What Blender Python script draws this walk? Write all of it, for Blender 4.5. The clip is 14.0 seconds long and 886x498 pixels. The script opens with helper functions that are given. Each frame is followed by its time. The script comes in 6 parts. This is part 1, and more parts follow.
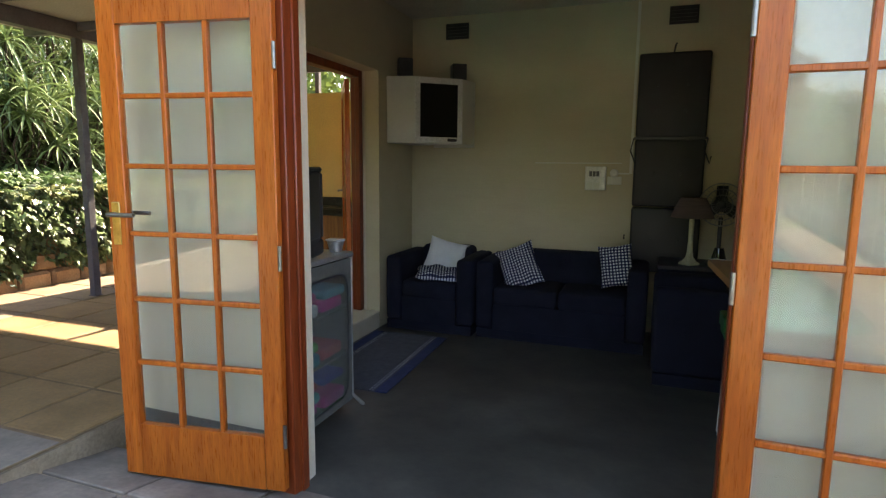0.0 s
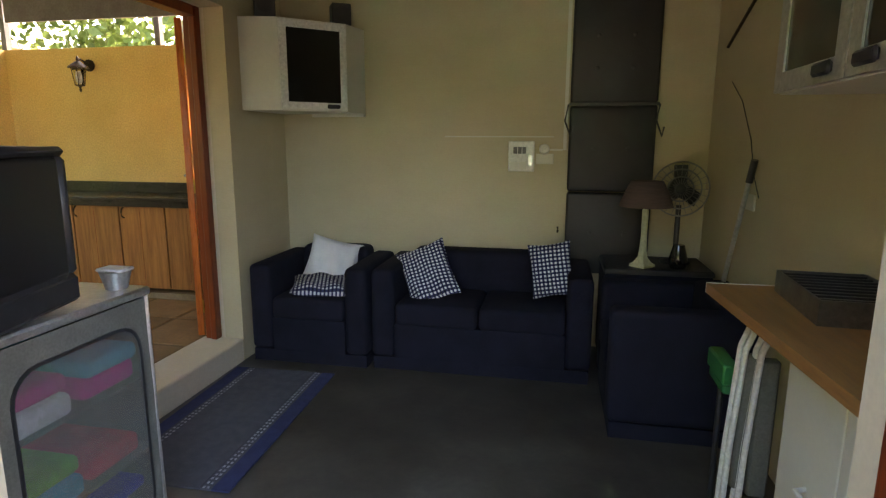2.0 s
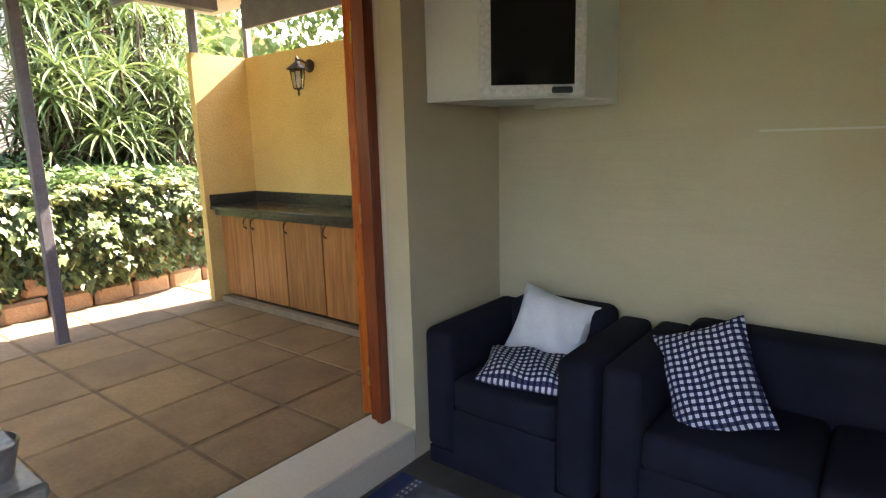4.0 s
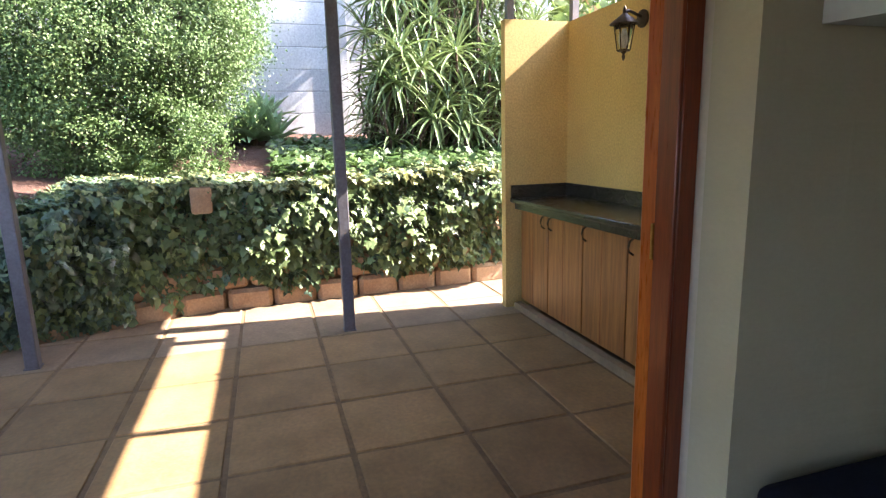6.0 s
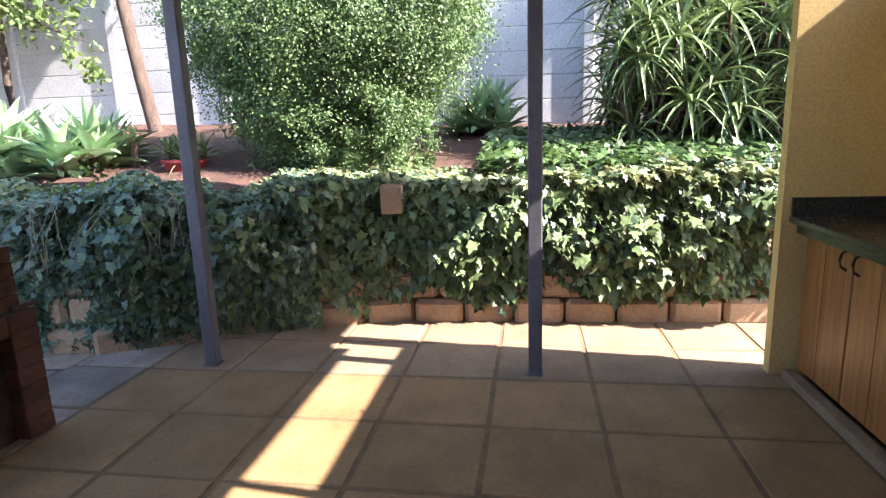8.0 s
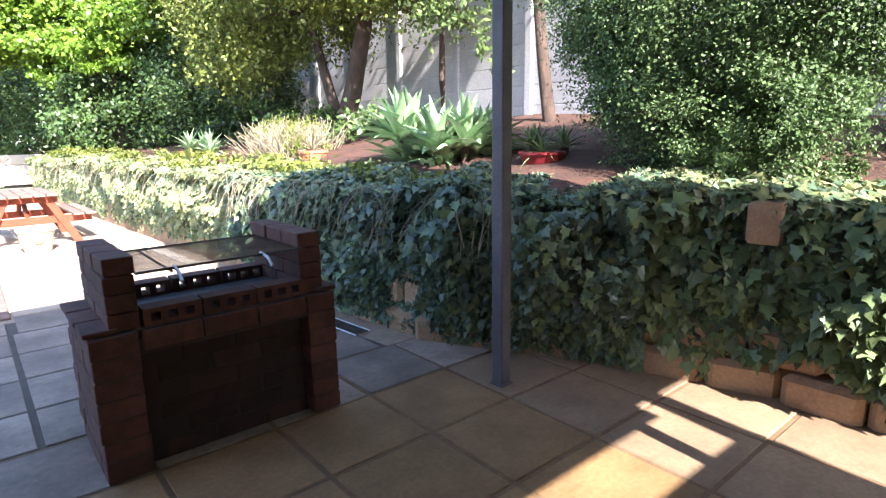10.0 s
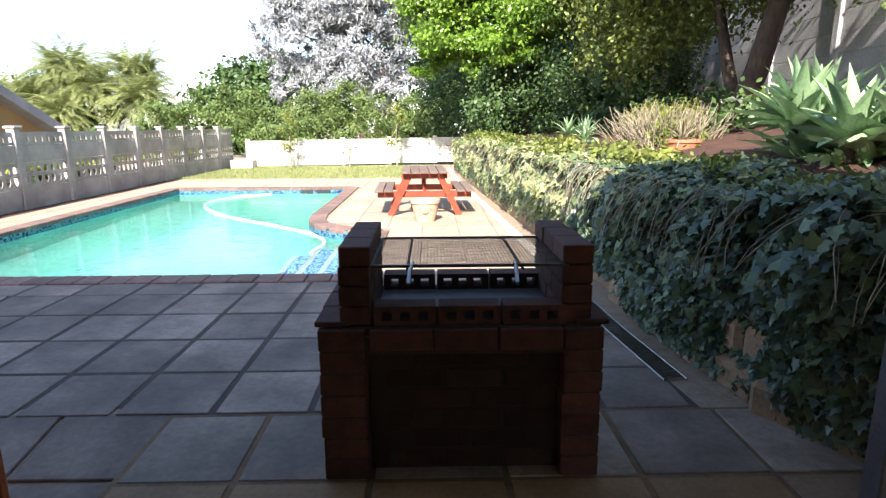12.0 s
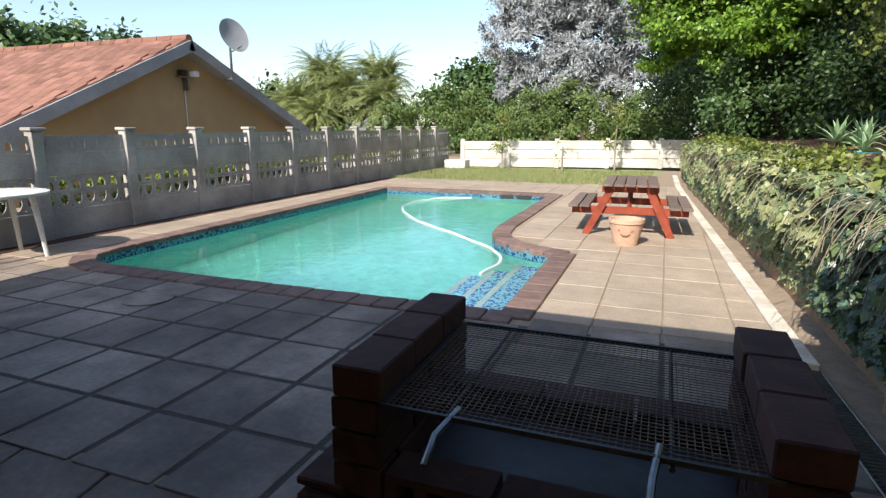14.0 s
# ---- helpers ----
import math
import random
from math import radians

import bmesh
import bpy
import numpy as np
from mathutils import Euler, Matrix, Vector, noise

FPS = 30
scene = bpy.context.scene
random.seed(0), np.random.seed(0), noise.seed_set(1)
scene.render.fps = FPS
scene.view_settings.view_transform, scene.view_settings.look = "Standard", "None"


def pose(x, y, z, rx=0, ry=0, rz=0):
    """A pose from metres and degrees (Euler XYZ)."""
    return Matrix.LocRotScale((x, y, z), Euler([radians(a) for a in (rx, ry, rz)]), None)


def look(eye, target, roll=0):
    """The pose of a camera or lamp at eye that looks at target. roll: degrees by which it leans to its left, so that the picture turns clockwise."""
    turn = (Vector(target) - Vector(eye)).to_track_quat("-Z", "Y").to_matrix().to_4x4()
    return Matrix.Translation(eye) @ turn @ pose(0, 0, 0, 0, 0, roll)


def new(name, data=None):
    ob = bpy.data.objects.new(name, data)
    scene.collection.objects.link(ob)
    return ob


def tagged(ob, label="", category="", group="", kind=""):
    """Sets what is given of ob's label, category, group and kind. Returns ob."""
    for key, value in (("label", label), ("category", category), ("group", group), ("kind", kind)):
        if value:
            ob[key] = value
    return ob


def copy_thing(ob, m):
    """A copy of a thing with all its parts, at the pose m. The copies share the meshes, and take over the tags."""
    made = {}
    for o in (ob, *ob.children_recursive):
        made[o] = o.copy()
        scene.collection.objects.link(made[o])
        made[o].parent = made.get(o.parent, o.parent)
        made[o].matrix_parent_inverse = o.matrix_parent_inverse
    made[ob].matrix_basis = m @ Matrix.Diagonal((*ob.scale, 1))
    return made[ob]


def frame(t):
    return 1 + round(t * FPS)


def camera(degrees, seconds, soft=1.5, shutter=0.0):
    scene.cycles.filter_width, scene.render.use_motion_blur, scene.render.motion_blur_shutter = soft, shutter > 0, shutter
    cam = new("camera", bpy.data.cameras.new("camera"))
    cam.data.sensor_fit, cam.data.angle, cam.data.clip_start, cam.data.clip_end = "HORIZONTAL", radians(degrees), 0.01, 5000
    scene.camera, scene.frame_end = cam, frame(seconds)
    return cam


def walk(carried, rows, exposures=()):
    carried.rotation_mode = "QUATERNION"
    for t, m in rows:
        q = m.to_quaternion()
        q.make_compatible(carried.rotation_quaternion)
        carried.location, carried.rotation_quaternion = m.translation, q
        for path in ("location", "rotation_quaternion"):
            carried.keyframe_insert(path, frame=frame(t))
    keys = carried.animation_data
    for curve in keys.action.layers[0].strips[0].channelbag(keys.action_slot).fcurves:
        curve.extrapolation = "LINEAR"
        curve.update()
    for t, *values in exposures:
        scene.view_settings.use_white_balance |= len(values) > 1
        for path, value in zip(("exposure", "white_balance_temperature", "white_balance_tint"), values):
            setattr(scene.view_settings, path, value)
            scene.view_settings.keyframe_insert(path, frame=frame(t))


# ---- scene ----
cam = camera(75.8, 14.0, soft=1.3)
PATH = [
    (0, (0.268, -0.162, 1.264), (-0.403, 1.701, 0.982), 0.6),
    (0.5, (0.143, 0.109, 1.216), (-0.38, 2.005, 0.854), 0.4),
    (1, (0.073, 0.383, 1.254), (-0.355, 2.3, 0.88), 0.4),
    (1.5, (0.052, 0.699, 1.279), (-0.337, 2.626, 0.912), 0.3),
    (2, (0.054, 1.027, 1.278), (-0.325, 2.956, 0.91), 0.2),
    (2.2, (0.064, 1.189, 1.276), (-0.318, 3.119, 0.914), 0.2),
    (4.3, (-0.418, 2.635, 1.303), (-1.785, 4.049, 0.939), -1.5),
    (4.5, (-0.501, 2.743, 1.303), (-1.952, 4.07, 0.939), -1.4),
    (5, (-0.652, 2.969, 1.289), (-2.269, 4.086, 0.916), -1.3),
    (5.5, (-0.787, 3.175, 1.29), (-2.561, 4.018, 0.917), -1.4),
    (6, (-0.981, 3.331, 1.265), (-2.859, 3.906, 0.888), -1.5),
    (6.5, (-1.182, 3.469, 1.281), (-3.111, 3.836, 0.903), -1.5),
    (7, (-1.385, 3.586, 1.285), (-3.339, 3.776, 0.902), -1.5),
    (7.2, (-1.46, 3.621, 1.295), (-3.416, 3.739, 0.893), -1.5),
    (9.5, (-2.565, 3.964, 1.24), (-4.080, 2.704, 0.905), -1.2),
    (10, (-2.722, 3.894, 1.30), (-3.979, 2.392, 0.902), -1.0),
    (10.5, (-2.876, 3.794, 1.278), (-3.784, 2.058, 0.875), -0.2),
    (11, (-3.073, 3.726, 1.275), (-3.642, 1.854, 0.862), -0.2),
    (11.5, (-3.282, 3.65, 1.295), (-3.565, 1.716, 0.871), -0.6),
    (12, (-3.386, 3.45, 1.272), (-3.425, 1.495, 0.85), -0.3),
    (12.5, (-3.507, 3.251, 1.3), (-3.281, 1.31, 0.876), -0.1),
    (13, (-3.618, 2.959, 1.308), (-3.162, 1.058, 0.885), -0.1),
    (13.5, (-3.677, 2.73, 1.301), (-3.044, 0.881, 0.878), -0.0),
    (14, (-3.651, 2.444, 1.331), (-2.948, 0.621, 0.907), 0.0),
]
walk(cam, [(t, look(eye, target, roll)) for t, eye, target, roll in PATH],
     [(0, 2.87, 7900, 13), (1, 3.25, 7900, 14), (2, 3.75, 8700, 16), (4.5, 4.05, 7300, 20), (5, 3.9, 7100, 20), (6, 3.4, 6500, 19), (7, 3.05, 6350, 19), (9.5, 2.8, 6000, 18),
      (11, 2.05, 6400, 17), (12, 1.65, 6400, 15), (13, 1.12, 6400, 12), (14, 0.66, 6350, 11)])

# ---- world, sun, exposure ----
TO_SUN = Vector((0.12, 1.0, 0.825)).normalized()
ELEV, AZIM = math.asin(TO_SUN.z), math.atan2(TO_SUN.x, TO_SUN.y)
world = bpy.data.worlds.new("sky")
scene.world = world
world.use_nodes = True
wn = world.node_tree.nodes
sky = wn.new("ShaderNodeTexSky")
sky.sky_type, sky.sun_disc, sky.sun_elevation, sky.sun_rotation = "NISHITA", False, ELEV, AZIM
sky.air_density, sky.dust_density = 1.0, 1.2
world.node_tree.links.new(sky.outputs[0], wn["Background"].inputs[0])
wn["Background"].inputs[1].default_value = 0.15
sun = new("sun", bpy.data.lights.new("sun", "SUN"))
sun.data.energy, sun.data.angle, sun.data.color = 5.0, radians(0.5), (1.0, 0.93, 0.82)
sun.matrix_world = look(TO_SUN * 40, (0, 0, 0))

# ---- materials ----
def nodes_of(name):
    m = bpy.data.materials.new(name)
    m.use_nodes = True
    return m, m.node_tree.nodes, m.node_tree.links, m.node_tree.nodes["Principled BSDF"]


def surf(name, a, b, scale=6.0, rough=0.6, bump=0.2, metal=0.0, stretch=(1, 1, 1), fine=60.0, piece=0.0, island=0.0,
         spread=(0.35, 0.65), local=False, stain=0.0, depth=0.004, thin=0.0, spec=0.5, coat=0.0, grain=1.0):
    """Two colours mixed by large noise, darkened a little by fine noise; bump of both. piece / island: spread of brightness
    from object to object or from island to island."""
    m, n, l, p = nodes_of(name)
    if local:
        src = n.new("ShaderNodeTexCoord").outputs["Object"]
    else:
        src = n.new("ShaderNodeNewGeometry").outputs["Position"]
    mp = n.new("ShaderNodeMapping")
    mp.inputs["Scale"].default_value = stretch
    l.new(src, mp.inputs[0])
    big, small = n.new("ShaderNodeTexNoise"), n.new("ShaderNodeTexNoise")
    for t, s, d in ((big, scale, 5.0), (small, fine, 4.0)):
        t.inputs["Scale"].default_value, t.inputs["Detail"].default_value, t.inputs["Roughness"].default_value = s, d, 0.6
        l.new(mp.outputs[0], t.inputs["Vector"])
    ramp = n.new("ShaderNodeMapRange")
    ramp.inputs[1].default_value, ramp.inputs[2].default_value = spread
    l.new(big.outputs[0], ramp.inputs[0])
    mix = n.new("ShaderNodeMix")
    mix.data_type = "RGBA"
    mix.inputs[6].default_value, mix.inputs[7].default_value = (*a, 1), (*b, 1)
    l.new(ramp.outputs[0], mix.inputs[0])
    gain = n.new("ShaderNodeMapRange")
    gain.inputs[1].default_value, gain.inputs[2].default_value = 0.3, 0.7
    gain.inputs[3].default_value, gain.inputs[4].default_value = 1 - 0.2 * grain, 1 + 0.15 * grain
    l.new(small.outputs[0], gain.inputs[0])
    value = gain.outputs[0]

    def times(socket, lo, hi):
        nonlocal value
        r = n.new("ShaderNodeMapRange")
        r.inputs[3].default_value, r.inputs[4].default_value = lo, hi
        l.new(socket, r.inputs[0])
        k = n.new("ShaderNodeMath")
        k.operation = "MULTIPLY"
        l.new(value, k.inputs[0])
        l.new(r.outputs[0], k.inputs[1])
        value = k.outputs[0]

    if piece:
        times(n.new("ShaderNodeObjectInfo").outputs["Random"], 1 - piece, 1 + piece)
    if island:
        times(n.new("ShaderNodeNewGeometry").outputs["Random Per Island"], 1 - island, 1 + island)
    if stain:
        st = n.new("ShaderNodeTexNoise")
        st.inputs["Scale"].default_value, st.inputs["Detail"].default_value = 1.3, 6
        l.new(src, st.inputs["Vector"])
        sr = n.new("ShaderNodeMapRange")
        sr.inputs[1].default_value, sr.inputs[2].default_value = 0.4, 0.62
        l.new(st.outputs[0], sr.inputs[0])
        times(sr.outputs[0], 1 - stain, 1.0)
    tint = n.new("ShaderNodeVectorMath")
    tint.operation = "SCALE"
    l.new(mix.outputs[2], tint.inputs[0])
    l.new(value, tint.inputs[3])
    l.new(tint.outputs[0], p.inputs["Base Color"])
    p.inputs["Metallic"].default_value, p.inputs["Specular IOR Level"].default_value = metal, spec
    p.inputs["Coat Weight"].default_value = coat
    rr = n.new("ShaderNodeMapRange")
    rr.inputs[3].default_value, rr.inputs[4].default_value = max(rough - 0.12, 0.02), min(rough + 0.12, 1)
    l.new(small.outputs[0], rr.inputs[0])
    l.new(rr.outputs[0], p.inputs["Roughness"])
    if bump:
        add = n.new("ShaderNodeMath")
        l.new(big.outputs[0], add.inputs[0])
        l.new(small.outputs[0], add.inputs[1])
        bp = n.new("ShaderNodeBump")
        bp.inputs["Strength"].default_value, bp.inputs["Distance"].default_value = bump, depth
        l.new(add.outputs[0], bp.inputs["Height"])
        l.new(bp.outputs[0], p.inputs["Normal"])
    if thin:
        tr = n.new("ShaderNodeBsdfTranslucent")
        l.new(tint.outputs[0], tr.inputs[0])
        ms = n.new("ShaderNodeMixShader")
        ms.inputs[0].default_value = thin
        l.new(p.outputs[0], ms.inputs[1])
        l.new(tr.outputs[0], ms.inputs[2])
        l.new(ms.outputs[0], n["Material Output"].inputs[0])
    return m


def plain(name, c, rough=0.5, metal=0.0):
    m, n, l, p = nodes_of(name)
    p.inputs["Base Color"].default_value, p.inputs["Roughness"].default_value = (*c, 1), rough
    p.inputs["Metallic"].default_value = metal
    return m


def clear(name, c=(0.9, 0.95, 0.92), rough=0.02, weight=1.0):
    m, n, l, p = nodes_of(name)
    p.inputs["Base Color"].default_value, p.inputs["Roughness"].default_value = (*c, 1), rough
    p.inputs["Transmission Weight"].default_value, p.inputs["IOR"].default_value = weight, 1.45
    return m


def gingham(name, dark, middle, light, size):
    """Woven check: pale squares where pale warp and pale weft cross, middle tone where only one is pale."""
    m, n, l, p = nodes_of(name)
    tc, sep = n.new("ShaderNodeTexCoord"), n.new("ShaderNodeSeparateXYZ")
    l.new(tc.outputs["Object"], sep.inputs[0])
    bands = []
    for k in (0, 1):
        a, b = n.new("ShaderNodeMath"), n.new("ShaderNodeMath")
        a.operation, a.inputs[1].default_value = "PINGPONG", size
        b.operation, b.inputs[1].default_value = "GREATER_THAN", size * 0.48
        l.new(sep.outputs[k], a.inputs[0])
        l.new(a.outputs[0], b.inputs[0])
        bands.append(b.outputs[0])
    add = n.new("ShaderNodeMath")
    l.new(bands[0], add.inputs[0])
    l.new(bands[1], add.inputs[1])
    half = n.new("ShaderNodeMath")
    half.operation, half.inputs[1].default_value = "MULTIPLY", 0.5
    l.new(add.outputs[0], half.inputs[0])
    r = n.new("ShaderNodeValToRGB")
    r.color_ramp.elements[0].color, r.color_ramp.elements[1].color = (*dark, 1), (*light, 1)
    r.color_ramp.elements.new(0.5).color = (*middle, 1)
    l.new(half.outputs[0], r.inputs[0])
    l.new(r.outputs[0], p.inputs["Base Color"])
    p.inputs["Roughness"].default_value, p.inputs["Specular IOR Level"].default_value = 0.9, 0.2
    ns, bp = n.new("ShaderNodeTexNoise"), n.new("ShaderNodeBump")
    ns.inputs["Scale"].default_value = 14
    bp.inputs["Strength"].default_value, bp.inputs["Distance"].default_value = 0.5, 0.01
    l.new(tc.outputs["Object"], ns.inputs["Vector"])
    l.new(ns.outputs[0], bp.inputs["Height"])
    l.new(bp.outputs[0], p.inputs["Normal"])
    return m


def coursed(m):
    """Adds the block courses that show faintly through thick wall paint, and uneven horizontal trowel marks."""
    n, l = m.node_tree.nodes, m.node_tree.links
    p = n["Principled BSDF"]
    g, sep, mk = n.new("ShaderNodeNewGeometry"), n.new("ShaderNodeSeparateXYZ"), n.new("ShaderNodeCombineXYZ")
    l.new(g.outputs["Position"], sep.inputs[0])
    across = n.new("ShaderNodeMath")
    l.new(sep.outputs[0], across.inputs[0])
    l.new(sep.outputs[1], across.inputs[1])
    l.new(across.outputs[0], mk.inputs[0])
    l.new(sep.outputs[2], mk.inputs[1])
    br_ = n.new("ShaderNodeTexBrick")
    br_.inputs["Scale"].default_value = 1.0
    br_.inputs["Mortar Size"].default_value, br_.inputs["Mortar Smooth"].default_value = 0.012, 1.0
    br_.inputs["Brick Width"].default_value, br_.inputs["Row Height"].default_value = 0.44, 0.215
    l.new(mk.outputs[0], br_.inputs["Vector"])
    mp, ns = n.new("ShaderNodeMapping"), n.new("ShaderNodeTexNoise")
    mp.inputs["Scale"].default_value = (1.1, 1.1, 9)
    ns.inputs["Scale"].default_value, ns.inputs["Detail"].default_value = 1.4, 4
    l.new(g.outputs["Position"], mp.inputs[0])
    l.new(mp.outputs[0], ns.inputs["Vector"])
    less = n.new("ShaderNodeMath")
    less.operation = "MULTIPLY_ADD"
    less.inputs[1].default_value = -0.06
    l.new(br_.outputs["Fac"], less.inputs[0])
    l.new(ns.outputs[0], less.inputs[2])
    bp = n.new("ShaderNodeBump")
    bp.inputs["Strength"].default_value, bp.inputs["Distance"].default_value = 0.42, 0.012
    l.new(less.outputs[0], bp.inputs["Height"])
    l.new(p.inputs["Normal"].links[0].from_socket, bp.inputs["Normal"])
    l.new(bp.outputs[0], p.inputs["Normal"])


M = {}
M["door_wood"] = surf("varnished_wood", (0.50, 0.125, 0.016), (0.36, 0.075, 0.009), 5, 0.30, 0.12, stretch=(6, 6, 0.5), fine=30, piece=0.12, spec=0.4)
M["frame_wood"] = surf("dark_varnished_wood", (0.24, 0.045, 0.012), (0.15, 0.026, 0.008), 5, 0.33, 0.15, stretch=(6, 6, 0.5), fine=30)
M["teak"] = surf("cupboard_wood", (0.36, 0.15, 0.045), (0.20, 0.075, 0.022), 4, 0.42, 0.1, stretch=(7, 7, 0.45), fine=26, piece=0.14)
M["red_wood"] = surf("red_stained_wood", (0.30, 0.055, 0.022), (0.20, 0.035, 0.014), 5, 0.5, 0.2, stretch=(2, 2, 2), piece=0.1)
M["grey_wood"] = surf("weathered_wood", (0.19, 0.14, 0.11), (0.11, 0.075, 0.06), 7, 0.8, 0.4, stretch=(1, 6, 3), piece=0.2)
M["plaster"] = surf("cream_painted_block_wall", (0.55, 0.485, 0.33), (0.50, 0.435, 0.29), 1.3, 0.72, 0.12, stretch=(1, 1, 1.8), fine=60, stain=0.07, depth=0.004, grain=0.18)
coursed(M["plaster"])
M["reveal"] = surf("cream_plaster", (0.66, 0.58, 0.455), (0.60, 0.52, 0.40), 1.6, 0.75, 0.16, fine=60, stain=0.08, depth=0.004, grain=0.3)
M["grey_band"] = surf("grey_plinth_paint", (0.11, 0.10, 0.09), (0.16, 0.14, 0.12), 5, 0.8, 0.4)
M["ochre"] = surf("ochre_plaster", (0.62, 0.435, 0.16), (0.55, 0.38, 0.13), 2.5, 0.75, 0.12, fine=70, stain=0.08, depth=0.003)
M["ceiling"] = surf("painted_ceiling_board", (0.60, 0.57, 0.48), (0.52, 0.49, 0.41), 3, 0.8, 0.1)
M["roof_white"] = surf("white_painted_sheet", (0.50, 0.485, 0.45), (0.43, 0.415, 0.38), 2, 0.7, 0.1)
M["screed"] = surf("dark_concrete_floor", (0.105, 0.094, 0.080), (0.052, 0.046, 0.040), 2.5, 0.45, 0.3, fine=22, stain=0.3, spread=(0.35, 0.65))
M["tan_paver"] = surf("tan_sandstone_paver", (0.28, 0.168, 0.072), (0.205, 0.118, 0.048), 3.5, 0.72, 0.5, fine=45, piece=0.1, stain=0.18)
M["grey_paver"] = surf("weathered_grey_paver", (0.33, 0.265, 0.21), (0.22, 0.175, 0.14), 4, 0.78, 0.6, fine=30, piece=0.28, stain=0.42)
M["brown_paver"] = surf("dull_brown_paver", (0.275, 0.19, 0.115), (0.21, 0.142, 0.085), 5, 0.75, 0.5, fine=45, piece=0.12, stain=0.2)
M["pale_paver"] = surf("pale_pool_paver", (0.40, 0.32, 0.235), (0.33, 0.26, 0.19), 5, 0.75, 0.5, fine=40, piece=0.08, stain=0.12)
M["joint"] = surf("pale_sandy_joint", (0.33, 0.255, 0.18), (0.25, 0.19, 0.13), 9, 0.9, 0.4)
M["tan_joint"] = surf("tan_mortar_joint", (0.18, 0.112, 0.055), (0.115, 0.072, 0.037), 7, 0.9, 0.4)
M["dark_joint"] = surf("mossy_dark_joint", (0.085, 0.07, 0.055), (0.055, 0.046, 0.036), 7, 0.95, 0.5)
M["earth"] = surf("red_brown_soil", (0.09, 0.039, 0.022), (0.05, 0.022, 0.014), 5, 0.95, 0.9, fine=35, depth=0.03)
M["lawn"] = surf("lawn_soil", (0.22, 0.25, 0.10), (0.30, 0.26, 0.14), 2, 0.95, 0.5)
M["grass"] = surf("grass_blades", (0.20, 0.27, 0.08), (0.28, 0.28, 0.12), 3, 0.7, 0, island=0.3, thin=0.3)
M["brick"] = surf("red_brown_brick", (0.105, 0.042, 0.032), (0.06, 0.028, 0.023), 14, 0.88, 0.6, fine=90, piece=0.2, depth=0.003)
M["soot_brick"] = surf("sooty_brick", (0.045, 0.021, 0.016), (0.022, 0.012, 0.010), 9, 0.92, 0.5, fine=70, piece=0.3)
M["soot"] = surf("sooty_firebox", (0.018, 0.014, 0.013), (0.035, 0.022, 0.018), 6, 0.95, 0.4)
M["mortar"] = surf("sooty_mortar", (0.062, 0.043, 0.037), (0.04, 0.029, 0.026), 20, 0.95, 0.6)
M["coping"] = surf("brown_pool_coping_brick", (0.20, 0.125, 0.10), (0.13, 0.085, 0.07), 9, 0.8, 0.5, piece=0.22)
M["block"] = surf("buff_terrace_block", (0.36, 0.24, 0.14), (0.27, 0.16, 0.09), 6, 0.9, 0.6, piece=0.15)
M["steel"] = surf("dull_steel", (0.33, 0.33, 0.33), (0.24, 0.24, 0.24), 12, 0.38, 0.1, metal=1.0)
M["dark_steel"] = surf("sooty_steel_plate", (0.07, 0.07, 0.075), (0.04, 0.04, 0.045), 6, 0.5, 0.2, metal=0.6)
M["post"] = surf("grey_painted_steel", (0.115, 0.11, 0.125), (0.085, 0.08, 0.092), 9, 0.55, 0.15)
M["navy"] = surf("navy_suede_fabric", (0.012, 0.013, 0.026), (0.008, 0.009, 0.018), 5, 0.95, 0.4, fine=150, spec=0.2)
M["black"] = surf("black_vinyl", (0.022, 0.022, 0.025), (0.016, 0.016, 0.018), 5, 0.55, 0.3, fine=40)
M["white_cloth"] = surf("white_cotton", (0.72, 0.72, 0.76), (0.62, 0.62, 0.68), 6, 0.9, 0.3, fine=90, local=True, grain=0.2)
M["gingham"] = gingham("navy_check_cotton", (0.010, 0.012, 0.034), (0.04, 0.048, 0.12), (0.66, 0.66, 0.70), 0.0125)
M["white_board"] = surf("white_melamine", (0.66, 0.65, 0.58), (0.61, 0.60, 0.53), 3, 0.42, 0.05, stain=0.05, grain=0.15)
M["aluminium"] = surf("brushed_aluminium", (0.55, 0.55, 0.54), (0.48, 0.48, 0.47), 20, 0.35, 0.05, metal=0.7)
M["white_plastic"] = surf("white_plastic", (0.72, 0.71, 0.68), (0.66, 0.65, 0.61), 8, 0.4, 0.05)
M["black_plastic"] = surf("charcoal_plastic", (0.028, 0.029, 0.033), (0.02, 0.02, 0.024), 12, 0.42, 0.1)
M["screen"] = plain("dark_glass", (0.008, 0.009, 0.010), 0.08)
M["glass"] = clear("window_glass", (0.93, 0.97, 0.95), 0.0)
M["brass"] = surf("worn_brass", (0.62, 0.42, 0.14), (0.45, 0.3, 0.1), 14, 0.35, 0.1, metal=1.0)
M["bronze"] = surf("dark_bronze", (0.055, 0.035, 0.022), (0.03, 0.02, 0.014), 16, 0.45, 0.2, metal=0.6)
M["granite"] = surf("dark_green_granite", (0.040, 0.036, 0.030), (0.016, 0.015, 0.013), 60, 0.26, 0.02, fine=200)
M["worktop"] = surf("oak_laminate_worktop", (0.33, 0.16, 0.055), (0.26, 0.12, 0.04), 5, 0.4, 0.05, stretch=(6, 0.6, 6), fine=24)
M["rug"] = surf("grey_blue_woven_rug", (0.085, 0.09, 0.115), (0.062, 0.068, 0.09), 20, 0.95, 0.5, fine=220)
